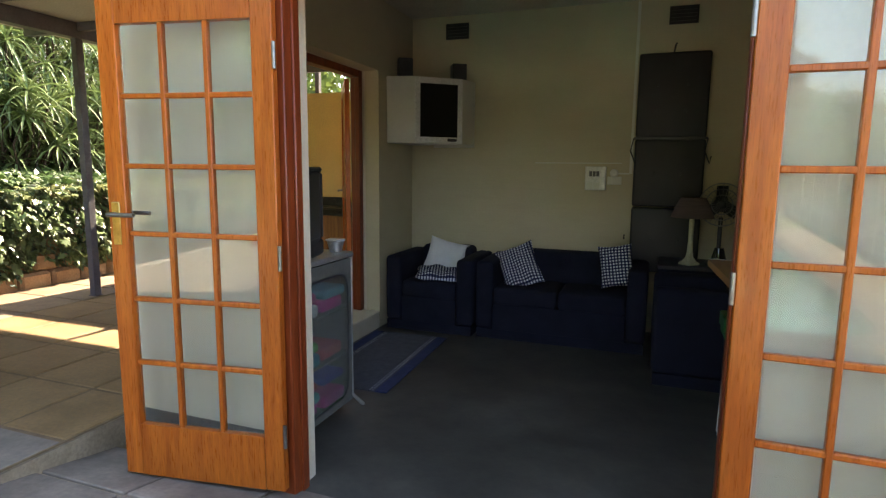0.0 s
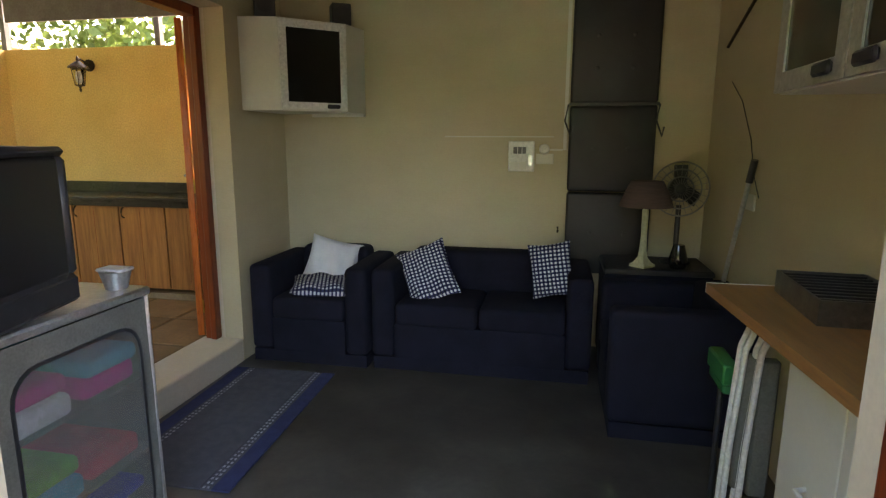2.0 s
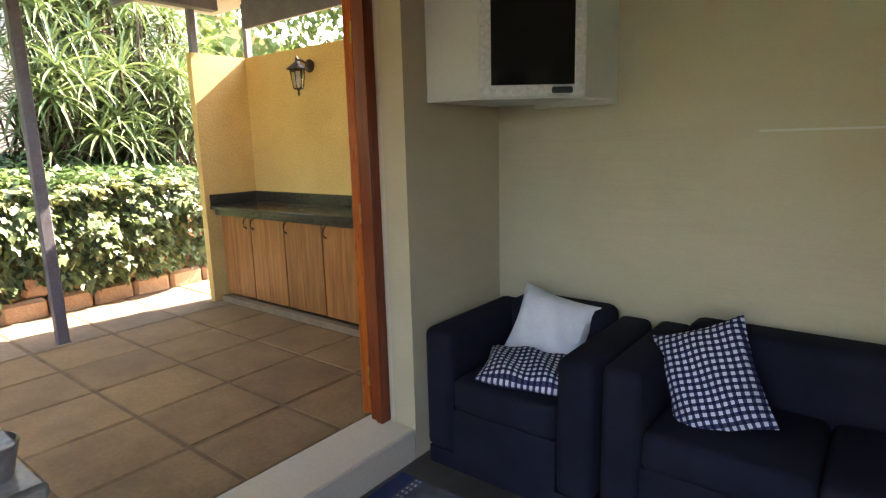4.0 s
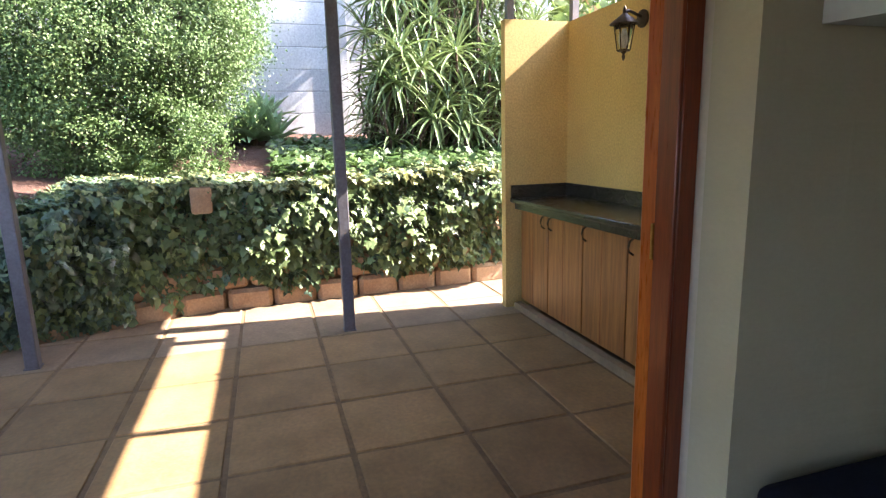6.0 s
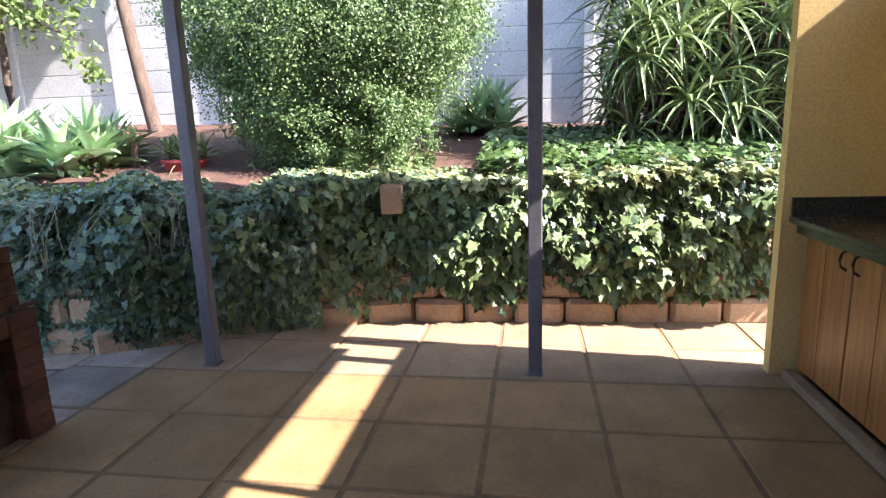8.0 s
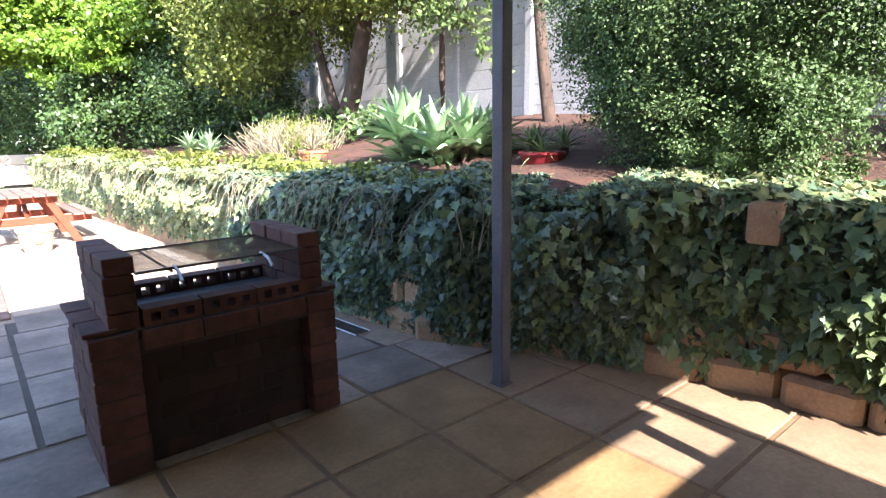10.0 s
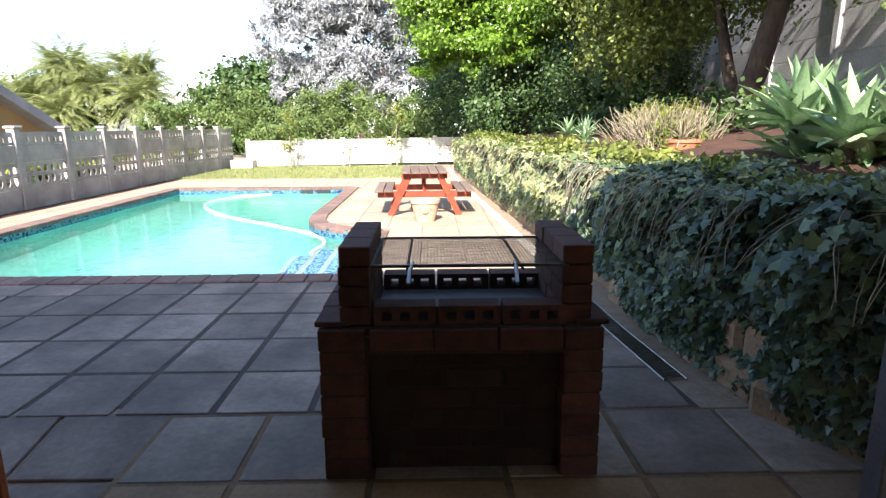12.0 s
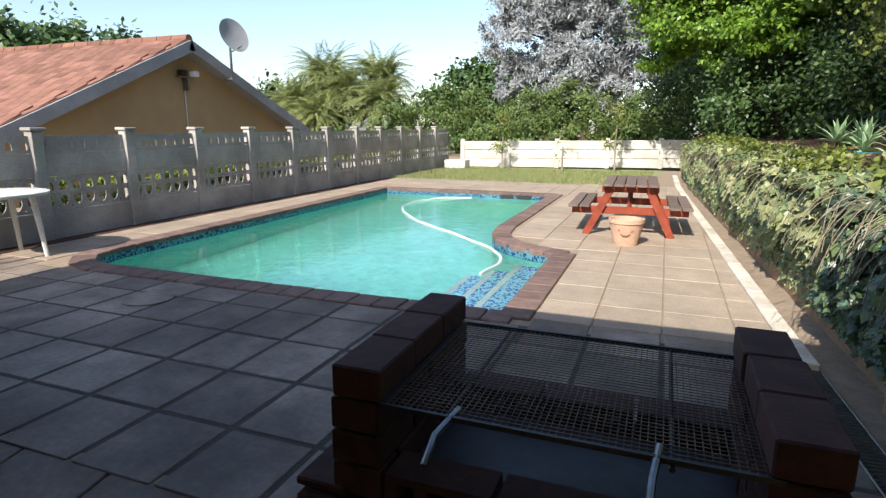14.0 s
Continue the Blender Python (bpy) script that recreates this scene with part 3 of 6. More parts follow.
HOSE_BENDS = [(-2.04, -2.75, 0), (-2.08, -3.36, 0), (-1.80, -3.93, 0), (-1.02, -4.73, 0), (-0.28, -5.38, 0), (0.40, -6.24, 0), (0.75, -7.08, 0), (0.56, -8.05, 0), (-0.14, -8.6, 0)]
hose = []
for i in range(len(HOSE_BENDS) - 1):
    p0, p1, p2, p3 = (Vector(HOSE_BENDS[min(max(i + k, 0), len(HOSE_BENDS) - 1)]) for k in (-1, 0, 1, 2))
    for k in range(5):
        u = k / 5
        q = 0.5 * (2 * p1 + (p2 - p0) * u + (2 * p0 - 5 * p1 + 4 * p2 - p3) * u * u + (3 * p1 - p0 - 3 * p2 + p3) * u ** 3)
        hose.append((q.x, q.y, -0.10 + 0.008 * math.sin(i + k)))
cleaner = thing("pool_hose", "long white pool cleaner hose floating on the water", "hose")
part("hose", tube(bmesh.new(), hose, 0.017, 8), M["white_plastic"], cleaner)

# paving bed under the pavers, kerb line along the ivy wall
setting("lawn", sheet_with_hole([(-3.9, -20), (3.1, -15.2), (3.1, -10.9), (-3.3, -10.6)], [], -0.004), M["lawn"], "worn lawn beyond the pool")

# ---- the room ----
DY0, DY1, DZ = 2.66, 4.295, 2.07        # side doorway
FX0, FX1, FZ = -1.10, 0.55, 1.99        # french doorway
XO = -2.2                               # outer face of the side wall
YO = 1.79                               # outer face of the front wall


def wall(name, rows, mat="plaster", label="painted cream block wall"):
    return setting(name, boxes(*rows), M[mat], label)


wall("wall_back", [(XO, XR + 0.2, YB, YB + 0.2, FLOOR - 0.1, 2.70)])
wall("wall_right", [(XR, XR + 0.2, YO, YB, FLOOR - 0.1, 2.70)])
wall("wall_left", [(-2.06, XL, YO + 0.14, DY0, FLOOR - 0.1, 2.70), (-2.06, XL, DY1, YB, FLOOR - 0.1, 2.70), (-2.06, XL, DY0, DY1, DZ, 2.70)])
wall("wall_corner", [(-2.04, -1.962, YO + 0.10, YO + 0.258, -0.1, 2.70)], "reveal", "cream plastered outer corner")
wall("wall_left_outside", [(XO, -2.06, YO + 0.26, DY0, -0.1, 2.70), (XO, -2.06, DY1, YB, -0.1, 2.70), (XO, -2.06, DY0, DY1, DZ, 2.70)], "reveal", "cream plastered outer wall")
wall("wall_front", [(-1.96, FX0 - 0.012, YO + 0.08, YF - 0.06, FLOOR - 0.1, 2.70), (FX1 + 0.012, XR, YO + 0.08, YF + 0.0, FLOOR - 0.1, 2.70), (FX0 - 0.012, FX1 + 0.012, YO + 0.08, YF - 0.06, FZ, 2.70)], "reveal", "cream plastered front wall with a wide doorway")
wall("wall_front_outside", [(-1.96, FX0 - 0.065, YO, YO + 0.08, 0.12, 2.70), (FX1 + 0.065, XR + 0.2, YO, YO + 0.08, 0.12, 2.70), (FX0 - 0.065, FX1 + 0.065, YO, YO + 0.08, FZ + 0.065, 2.70)], "reveal", "cream plastered outer wall")
wall("plinth", [(-1.96, FX0 - 0.065, YO - 0.004, YO + 0.08, FLOOR, 0.12), (FX1 + 0.065, XR + 0.2, YO - 0.004, YO + 0.08, FLOOR, 0.12)], "grey_band", "grey painted plinth along the front wall")
wall("wall_outside_right", [(XR + 0.2, 2.0, YO + 0.4, YB + 0.2, -0.1, 2.70)], "reveal", "cream plastered outer wall")
setting("floor", boxes((-2.06, XR, YO - 0.1, YB, FLOOR - 0.1, FLOOR)), M["screed"], "dark worn concrete floor")
setting("ceiling", boxes((XL, XR, YF, YB, ZC, ZC + 0.05), (XL, XR, YF + 1.0, YF + 1.05, ZC - 0.035, ZC), (XL, XR, YF + 2.1, YF + 2.15, ZC - 0.035, ZC)), M["ceiling"], "painted board ceiling with cover strips")
setting("threshold", boxes((-2.215, XL, DY0, DY1, FLOOR - 0.05, 0.0), bevel=0.008), M["reveal"], "worn cream plastered sill step")
ramp = prism(bmesh.new(), [(1.0, -0.3), (YO + 0.06, -0.3), (YO + 0.06, FLOOR - 0.014), (1.0, -0.014)], -1.3, 2.2)
for v in ramp.verts:
    v.co = (-v.co.y, v.co.x, v.co.z)
bx(ramp, -2.3, -2.19, 0.98, YO + 0.3, -0.3, -0.012)
bx(ramp, 1.20, 1.32, 0.98, YO + 0.45, -0.3, -0.012)
setting("front_apron", ramp, M["joint"], "sloping bed of the paving before the doors")
# wall blocks' courses showing through the paint, cable chase
wall_lines = thing("cable_duct", "thin painted cable duct on the wall", "duct")
part("duct", boxes((-0.72, 0.03, YB - 0.006, YB, 1.315, 1.323), (0.095, 0.118, YB - 0.016, YB, 1.23, 2.64), (0.0, 0.095, YB - 0.012, YB, 1.225, 1.238)), M["white_board"], wall_lines)
for x in (-1.48, 0.45):
    v = thing("air_vent", "dark metal air vent high on the wall", "vent", group="wall vents")
    part("frame", boxes((x - 0.11, x + 0.11, YB - 0.012, YB, 2.44, 2.58)), M["black_plastic"], v)
    for k in range(4):
        part("slat", box(x - 0.095, x + 0.095, YB - 0.022, YB - 0.012, 2.462 + k * 0.028, 2.474 + k * 0.028), M["black_plastic"], v)

# ---- patio roof and its posts ----
setting("patio_roof", boxes((-5.45, XO, 1.6, 5.62, 2.535, 2.57)), M["roof_white"], "grey sheet roof over the patio")
setting("house_roof", boxes((XO, 2.1, YO + 0.02, 5.5, 2.70, 2.76)), M["concrete"], "flat grey roof slab")
bm = boxes((-4.80, -4.70, 1.6, 5.2, 2.4, 2.535), (-5.4, XO, 1.6, 1.68, 2.435, 2.535), (-4.70, XO, 5.42, 5.45, 2.29, 2.535))
for y in (1.93, 2.9, 3.8, 4.7):
    bx(bm, -5.4, XO, y - 0.025, y + 0.025, 2.46, 2.535)
setting("roof_beams", bm, M["post"], "grey painted roof beams")
first = thing("patio_post", "slender grey painted square steel post on the paving", "post", pose(-4.75, 3.8, 0), "posts of the patio roof")
part("shaft", box(-0.036, 0.036, -0.036, 0.036, 0.0, 2.4, bevel=0.006), M["post"], first)
part("base_plate", box(-0.042, 0.042, -0.042, 0.042, 0.0, 0.008), M["post"], first)
copy_thing(first, pose(-4.75, 1.93, 0, 0, 0, 4))
for x, y in ((-4.865, 5.05), (-4.865, 5.56), (-3.3, 5.55)):
    p = thing("roof_strut", "short grey steel strut on top of the ochre wall", "strut", group="struts of the patio roof")
    part("shaft", box(x - 0.025, x + 0.025, y - 0.025, y + 0.025, 2.075, 2.535), M["post"], p)

# ---- alcove with its counter ----
setting("wall_alcove", boxes((-4.83, XO, 5.5, 5.62, 0, 2.075), (-4.90, -4.83, 5.0, 5.62, 0, 2.075)), M["ochre"], "ochre plastered alcove wall")
setting("alcove_kerb", boxes((-4.80, XO, 5.055, 5.11, -0.005, 0.045)), M["brown_paver"], "low brown kerb under the cupboards")
top = thing("stone_counter", "dark polished granite counter with an upstand", "counter")
part("worktop", box(-4.93, XO - 0.003, 5.035, 5.497, 0.80, 0.832, bevel=0.006), M["granite"], top)
part("upstand", boxes((-4.827, XO - 0.003, 5.478, 5.497, 0.832, 0.925), (-4.827, -4.808, 5.04, 5.478, 0.832, 0.925)), M["granite"], top)
part("apron", box(-4.80, XO - 0.003, 5.06, 5.09, 0.755, 0.80), M["granite"], top)
xs = (-4.80, -4.375, -3.935, -3.49, -3.06, -2.63, -2.21)
for i in range(3):
    a, b, c = xs[2 * i], xs[2 * i + 1], xs[2 * i + 2]
    cup = thing("outdoor_cupboard", "varnished teak cupboard with two plank doors under the counter", "cupboard", group="cupboards under the counter")
    part("carcass", box(a + 0.004, c - 0.004, 5.135, 5.49, 0.06, 0.755), M["teak"], cup)
    for k, (u, w) in enumerate(((a, b), (b, c))):
        d = part("door", box(u + 0.006, w - 0.006, 5.11, 5.133, 0.065, 0.75, bevel=0.003), M["teak"], cup)
        for s in (1,):
            q = u + (w - u) * 0.46
            part("groove", box(q - 0.0015, q + 0.0015, 5.1085, 5.111, 0.07, 0.745), M["frame_wood"], d)
        hx = (w - 0.05) if (k == 0 and i != 1) else (u + 0.05)
        if i == 1 and k == 0:
            hx = u + 0.04
        part("handle", tube(bmesh.new(), [(hx, 5.108, 0.655), (hx, 5.085, 0.672), (hx, 5.078, 0.70), (hx, 5.085, 0.728), (hx, 5.108, 0.745)], 0.006), M["bronze"], d, "curved dark bronze handle")
lamp = thing("wall_lantern", "dark bronze coach lantern with clear glass on the ochre wall", "lantern", pose(-3.965, 5.37, 1.69))
part("tip", lathe(bmesh.new(), [(0.004, 0.0), (0.011, 0.02), (0.007, 0.035), (0.018, 0.05)], 10), M["bronze"], lamp)
part("cage_base", lathe(bmesh.new(), [(0.034, 0.05), (0.036, 0.06)], 6), M["bronze"], lamp)
part("glass_body", lathe(bmesh.new(), [(0.03, 0.062), (0.052, 0.2)], 6), M["glass"], lamp, "clear lantern glass")
part("bulb", lathe(bmesh.new(), [(0.012, 0.07), (0.022, 0.1), (0.02, 0.14), (0.011, 0.175)], 12), M["white_plastic"], lamp)
for k in range(6):
    a = k * math.pi / 3
    part("cage_bar", rod(bmesh.new(), (0.036 * math.cos(a), 0.036 * math.sin(a), 0.055), (0.058 * math.cos(a), 0.058 * math.sin(a), 0.205), 0.0035, seg=6), M["bronze"], lamp)
part("roof_cap", lathe(bmesh.new(), [(0.085, 0.2), (0.078, 0.21), (0.03, 0.245), (0.012, 0.26), (0.012, 0.28), (0.004, 0.3)], 12), M["bronze"], lamp)
part("arm", tube(bmesh.new(), [(0, 0, 0.265), (0.0, 0.03, 0.275), (0.0, 0.07, 0.26), (0.0, 0.12, 0.24)], 0.009), M["bronze"], lamp)
part("wall_plate", lathe(bmesh.new(), [(0.05, 0.0), (0.05, 0.014), (0.03, 0.02)], 18), M["bronze"], lamp).matrix_basis = pose(0, 0.128, 0.235, 90, 0, 0)

# ---- side door: frame and open leaf ----
frame_side = thing("door_1", "dark varnished wooden frame of the side door", "door frame", kind="structure")
for nm, r in (("jamb", (-2.17, -2.085, DY1 - 0.048, DY1, 0.0, DZ)), ("jamb", (-2.17, -2.085, DY0, DY0 + 0.06, 0.0, DZ)), ("head", (-2.17, -2.085, DY0 + 0.06, DY1 - 0.06, DZ - 0.06, DZ)),
              ("stop", (-2.125, -2.085, DY1 - 0.06, DY1 - 0.048, 0.0, DZ - 0.06))):
    part(nm, box(*r, bevel=0.003), M["frame_wood"], frame_side)
for z in (0.22, 1.0, 1.78):
    part("hinge", box(-2.176, -2.168, DY1 - 0.052, DY1 - 0.036, z - 0.045, z + 0.045), M["brass"], frame_side, "brass butt hinge")
leaf = thing("wooden_door", "varnished wooden door standing wide open outside", "door", pose(-2.215, DY1 - 0.03, 0.012, 0, 0, 122))
part("stile", box(0.0, 0.1, -0.02, 0.02, 0, 2.0, bevel=0.003), M["door_wood"], leaf)
part("stile", box(0.71, 0.81, -0.02, 0.02, 0, 2.0, bevel=0.003), M["door_wood"], leaf)
for z0, z1 in ((0, 0.2), (0.95, 1.07), (1.9, 2.0)):
    part("rail", box(0.1, 0.71, -0.019, 0.019, z0, z1), M["door_wood"], leaf)
for z0, z1 in ((0.2, 0.95), (1.07, 1.9)):
    part("panel", box(0.1, 0.71, -0.009, 0.009, z0, z1), M["door_wood"], leaf)
for s in (-1, 1):
    part("handle", tube(bmesh.new(), [(0.76, s * 0.02, 1.02), (0.76, s * 0.06, 1.02), (0.65, s * 0.065, 1.02)], 0.009), M["steel"], leaf)

# ---- french doors ----
frame_front = thing("door_2", "red-brown varnished frame of the double glazed doors", "door frame", kind="structure")
for nm, r in (("jamb", (FX0 - 0.062, FX0 + 0.008, YO - 0.02, YO + 0.078, FLOOR, FZ + 0.06)), ("jamb", (FX1 - 0.008, FX1 + 0.062, YO - 0.02, YO + 0.078, FLOOR, FZ + 0.06)), ("head", (FX0 + 0.008, FX1 - 0.008, YO - 0.02, YO + 0.078, FZ - 0.008, FZ + 0.06)),
              ("stop", (FX0 + 0.008, FX0 + 0.02, YO + 0.03, YO + 0.076, FLOOR, FZ - 0.01)), ("lining", (FX1 - 0.008, FX1 + 0.0105, YO + 0.078, YO + 0.125, FLOOR, FZ - 0.01)), ("stop", (FX1 - 0.02, FX1 - 0.008, YO + 0.03, YO + 0.076, FLOOR, FZ - 0.01))):
    part(nm, box(*r, bevel=0.004), M["frame_wood"], frame_front)


def french_leaf(m, label, flip=1):
    """A glazed leaf, 0.765 wide, that runs from its hinge along +x; 3 x 6 panes."""
    d = thing("glazed_door", label, "door", m, "double glazed doors")
    w, h, st, sh, tr, br, t = 0.765, 2.03, 0.085, 0.090, 0.11, 0.235, 0.02
    part("stile", box(0, sh, -t, t, 0, h, bevel=0.004), M["door_wood"], d)
    part("stile", box(w - st, w, -t, t, 0, h, bevel=0.004), M["door_wood"], d)
    part("top_rail", box(sh, w - st, -t + 0.001, t - 0.001, h - tr, h), M["door_wood"], d)
    part("bottom_rail", box(sh, w - st, -t + 0.001, t - 0.001, 0, br), M["door_wood"], d)
    pw, ph = (w - st - sh) / 3, (h - tr - br) / 6
    for i in (1, 2):
        part("glazing_bar", box(sh + pw * i - 0.011, sh + pw * i + 0.011, -0.015, 0.015, br, h - tr, bevel=0.004), M["door_wood"], d)
    for j in range(1, 6):
        z = br + ph * j
        part("glazing_bar", box(sh, w - st, -0.013, 0.013, z - 0.011, z + 0.011, bevel=0.004), M["door_wood"], d)
    for i in range(3):
        for j in range(6):
            g = part("pane", box(sh + pw * i + 0.008, sh + pw * (i + 1) - 0.008, -0.002, 0.002, br + ph * j + 0.008, br + ph * (j + 1) - 0.008), M["glass"], d)
            g.visible_shadow = False
    for z in (0.25, 1.0, 1.78):
        part("hinge", rod(bmesh.new(), (-0.008, -flip * 0.022, z - 0.05), (-0.008, -flip * 0.022, z + 0.05), 0.008), M["steel"], d)
    return d


left = french_leaf(pose(FX0 - 0.008, YO - 0.052, FLOOR + 0.05, 0, 0, 188.5), "orange varnished glazed door leaf, swung open to the wall", -1)
part("lock_plate", box(0.707, 0.747, 0.02, 0.026, 1.03, 1.21, bevel=0.003), M["brass"], left, "brass lock plate")
part("lever_handle", tube(bmesh.new(), [(0.727, 0.024, 1.16), (0.727, 0.07, 1.16), (0.602, 0.075, 1.16)], 0.009), M["steel"], left, "steel lever handle")
part("lever_handle", tube(bmesh.new(), [(0.727, -0.024, 1.16), (0.727, -0.05, 1.16), (0.622, -0.05, 1.16)], 0.009), M["steel"], left, "steel lever handle")
right = french_leaf(pose(FX1 - 0.022, YO - 0.048, FLOOR + 0.062, 0, 0, -1.5), "orange varnished glazed door leaf, folded back on the wall")

# ---- things in the room ----
def puffy(w, d, h, bevel=0.05, seg=4, at=(0, 0, 0)):
    bm = bmesh.new()
    bx(bm, at[0], at[0] + w, at[1], at[1] + d, at[2], at[2] + h, bevel=bevel, seg=seg)
    return bm


def sofa(name, label, category, m, width, seats):
    """Low boxy seat: front towards -y, origin at its front left foot."""
    s = thing(name, label, category, m, "navy lounge suite")
    arm, dep, seat, back = 0.15, 0.68, 0.44, 0.70
    part("plinth", box(0.01, width - 0.01, 0.015, dep, 0.0, 0.08), M["navy"], s)
    part("armrest", puffy(arm, dep, 0.57, 0.035, 3, (0, 0, 0.08)), M["navy"], s)
    part("armrest", puffy(arm, dep, 0.57, 0.035, 3, (width - arm, 0, 0.08)), M["navy"], s)
    part("backrest", puffy(width - 2 * arm, 0.2, back - 0.08, 0.05, 3, (arm, dep - 0.2, 0.08)), M["navy"], s)
    part("front_panel", puffy(width - 2 * arm, 0.1, 0.22, 0.01, 2, (arm, 0.005, 0.08)), M["navy"], s)
    sw = (width - 2 * arm) / seats
    for i in range(seats):
        part("seat_cushion", puffy(sw - 0.006, dep - 0.19, 0.15, 0.035, 3, (arm + sw * i + 0.003, -0.005, 0.29)), M["navy"], s)
    return s


sofa("armchair", "low boxy navy fabric armchair in the corner", "armchair", pose(-1.88, 4.31, FLOOR), 0.80, 1)
sofa("sofa", "low boxy navy fabric two-seat sofa against the wall", "sofa", pose(-1.06, 4.33, FLOOR), 1.36, 2)
sofa("armchair", "low boxy navy fabric armchair seen from its side", "armchair", pose(0.34, 4.46, FLOOR, 0, 0, -90), 0.74, 1)


def cushion(label, m, w, h, t, mat):
    c = thing("cushion", label, "cushion", m, "scatter cushions")
    bm = bmesh.new()
    n = 14
    grids = []
    for s in (1, -1):
        grid = []
        for i in range(n + 1):
            row = []
            for j in range(n + 1):
                u, v = 2 * i / n - 1, 2 * j / n - 1
                fat = ((1 - u ** 4) * (1 - v ** 4)) ** 0.6
                pinch = 1 - 0.09 * (1 - u * u) * (abs(v) ** 3) - 0.09 * (1 - v * v) * (abs(u) ** 3)
                crease = 0.012 * math.sin(7 * u + 3 * v) * fat
                row.append(bm.verts.new((u * w / 2 * pinch, v * h / 2 * pinch, s * (fat * t / 2 + crease * (s > 0)))))
            grid.append(row)
        for i in range(n):
            for j in range(n):
                q = (grid[i][j], grid[i + 1][j], grid[i + 1][j + 1], grid[i][j + 1])
                bm.faces.new(q if s > 0 else q[::-1])
        grids.append(grid)
    bmesh.ops.remove_doubles(bm, verts=bm.verts, dist=0.0008)
    part("cover", bm, M[mat], c)
    return c


cushion("plump white cotton cushion leaning in the armchair", pose(-1.475, 4.745, 0.44, 66, 13, 8), 0.37, 0.35, 0.14, "white_cloth")
cushion("navy and white checked cushion lying flat on the seat", pose(-1.45, 4.50, 0.335, 10, 4, 18), 0.41, 0.30, 0.10, "gingham")
cushion("navy and white checked cushion leaning on the sofa arm", pose(-0.75, 4.60, 0.43, 55, -22, 10), 0.34, 0.42, 0.13, "gingham")
cushion("navy and white checked cushion upright at the sofa end", pose(0.05, 4.60, 0.49, 76, -10, -4), 0.27, 0.35, 0.12, "gingham")

# corner wall cabinet, speakers on top
cab = thing("corner_cabinet", "white corner wall cabinet with a dark glass door", "cabinet")
z0, z1 = 1.478, 2.045
prof = [(-1.925, 5.025), (-1.925, 4.445), (-1.69, 4.50), (-1.35, 4.80), (-1.30, 5.025)]
bm = bmesh.new()
a = [bm.verts.new((x, y, z0)) for x, y in prof]
b = [bm.verts.new((x, y, z1)) for x, y in prof]
bm.faces.new(a), bm.faces.new(b[::-1])
for i in range(5):
    bm.faces.new((a[i - 1], a[i], b[i], b[i - 1]))
part("carcass", bm, M["white_board"], cab, smooth=False)
dl = Vector((-1.35 + 1.69, 4.80 - 4.50, 0)).length
dm = pose(-1.69, 4.50, z0, 0, 0, math.degrees(math.atan2(0.30, 0.34)))
door = part("door_frame", boxes((0.005, 0.05, -0.018, -0.001, 0.01, 0.557), (dl - 0.05, dl - 0.005, -0.018, -0.001, 0.01, 0.557), (0.05, dl - 0.05, -0.018, -0.001, 0.01, 0.055), (0.05, dl - 0.05, -0.018, -0.001, 0.512, 0.557)), M["white_plastic"], cab, "pale painted door frame")
door.matrix_basis = dm
part("pane", box(0.05, dl - 0.05, -0.012, -0.003, 0.055, 0.512), M["screen"], door, "dark glass door pane")
part("handle", box(dl - 0.15, dl - 0.06, -0.032, -0.018, 0.018, 0.045, bevel=0.006), M["black_plastic"], door, "black cup handle")
part("bottom_rail", boxes((-1.69, -1.30, 4.98, 5.025, z0 - 0.022, z0)), M["white_board"], cab)
for x, y, h in ((-1.83, 4.62, 0.17), (-1.43, 4.92, 0.15)):
    sp = thing("loudspeaker", "small black loudspeaker on top of the cabinet", "loudspeaker", pose(x, y, z1, 0, 0, 30), "pair of loudspeakers")
    part("case", box(-0.065, 0.065, -0.06, 0.06, 0, h, bevel=0.006), M["black_plastic"], sp)
    part("cone", lathe(bmesh.new(), [(0.048, 0), (0.05, 0.006), (0.02, 0.003)], 18), M["black"], sp).matrix_basis = pose(0, -0.061, h * 0.55, 90, 0, 0)

# distribution board and sockets
db = thing("distribution_board", "white surface-mounted electrical board with switches", "switchboard")
part("back_box", box(-0.27, -0.095, YB - 0.055, YB, 1.085, 1.29, bevel=0.004), M["white_plastic"], db)
for i in range(3):
    part("breaker", box(-0.235 + i * 0.03, -0.21 + i * 0.03, YB - 0.064, YB - 0.055, 1.205, 1.25), M["black_plastic"], db)
part("switch", box(-0.135, -0.11, YB - 0.062, YB - 0.055, 1.13, 1.2), M["aluminium"], db)
for i in range(2):
    part("socket", box(-0.255 + i * 0.06, -0.205 + i * 0.06, YB - 0.059, YB - 0.055, 1.1, 1.15), M["white_board"], db)
pl = thing("junction_box", "round white junction box on the wall", "junction box")
part("body", lathe(bmesh.new(), [(0.036, 0), (0.036, 0.025), (0.028, 0.032)], 20), M["white_plastic"], pl).matrix_basis = pose(-0.03, YB, 1.235, 90, 0, 0)
so = thing("wall_socket", "small white wall socket beside the switchboard", "socket")
part("plate", box(-0.085, 0.035, YB - 0.012, YB, 1.135, 1.205, bevel=0.003), M["white_board"], so)
hk = thing("wall_hook", "small dark metal hook on the wall", "hook")
part("hook", tube(bmesh.new(), [(0.08, YB, 0.70), (0.08, YB - 0.02, 0.70), (0.08, YB - 0.03, 0.685), (0.08, YB - 0.02, 0.67)], 0.007), M["bronze"], hk)

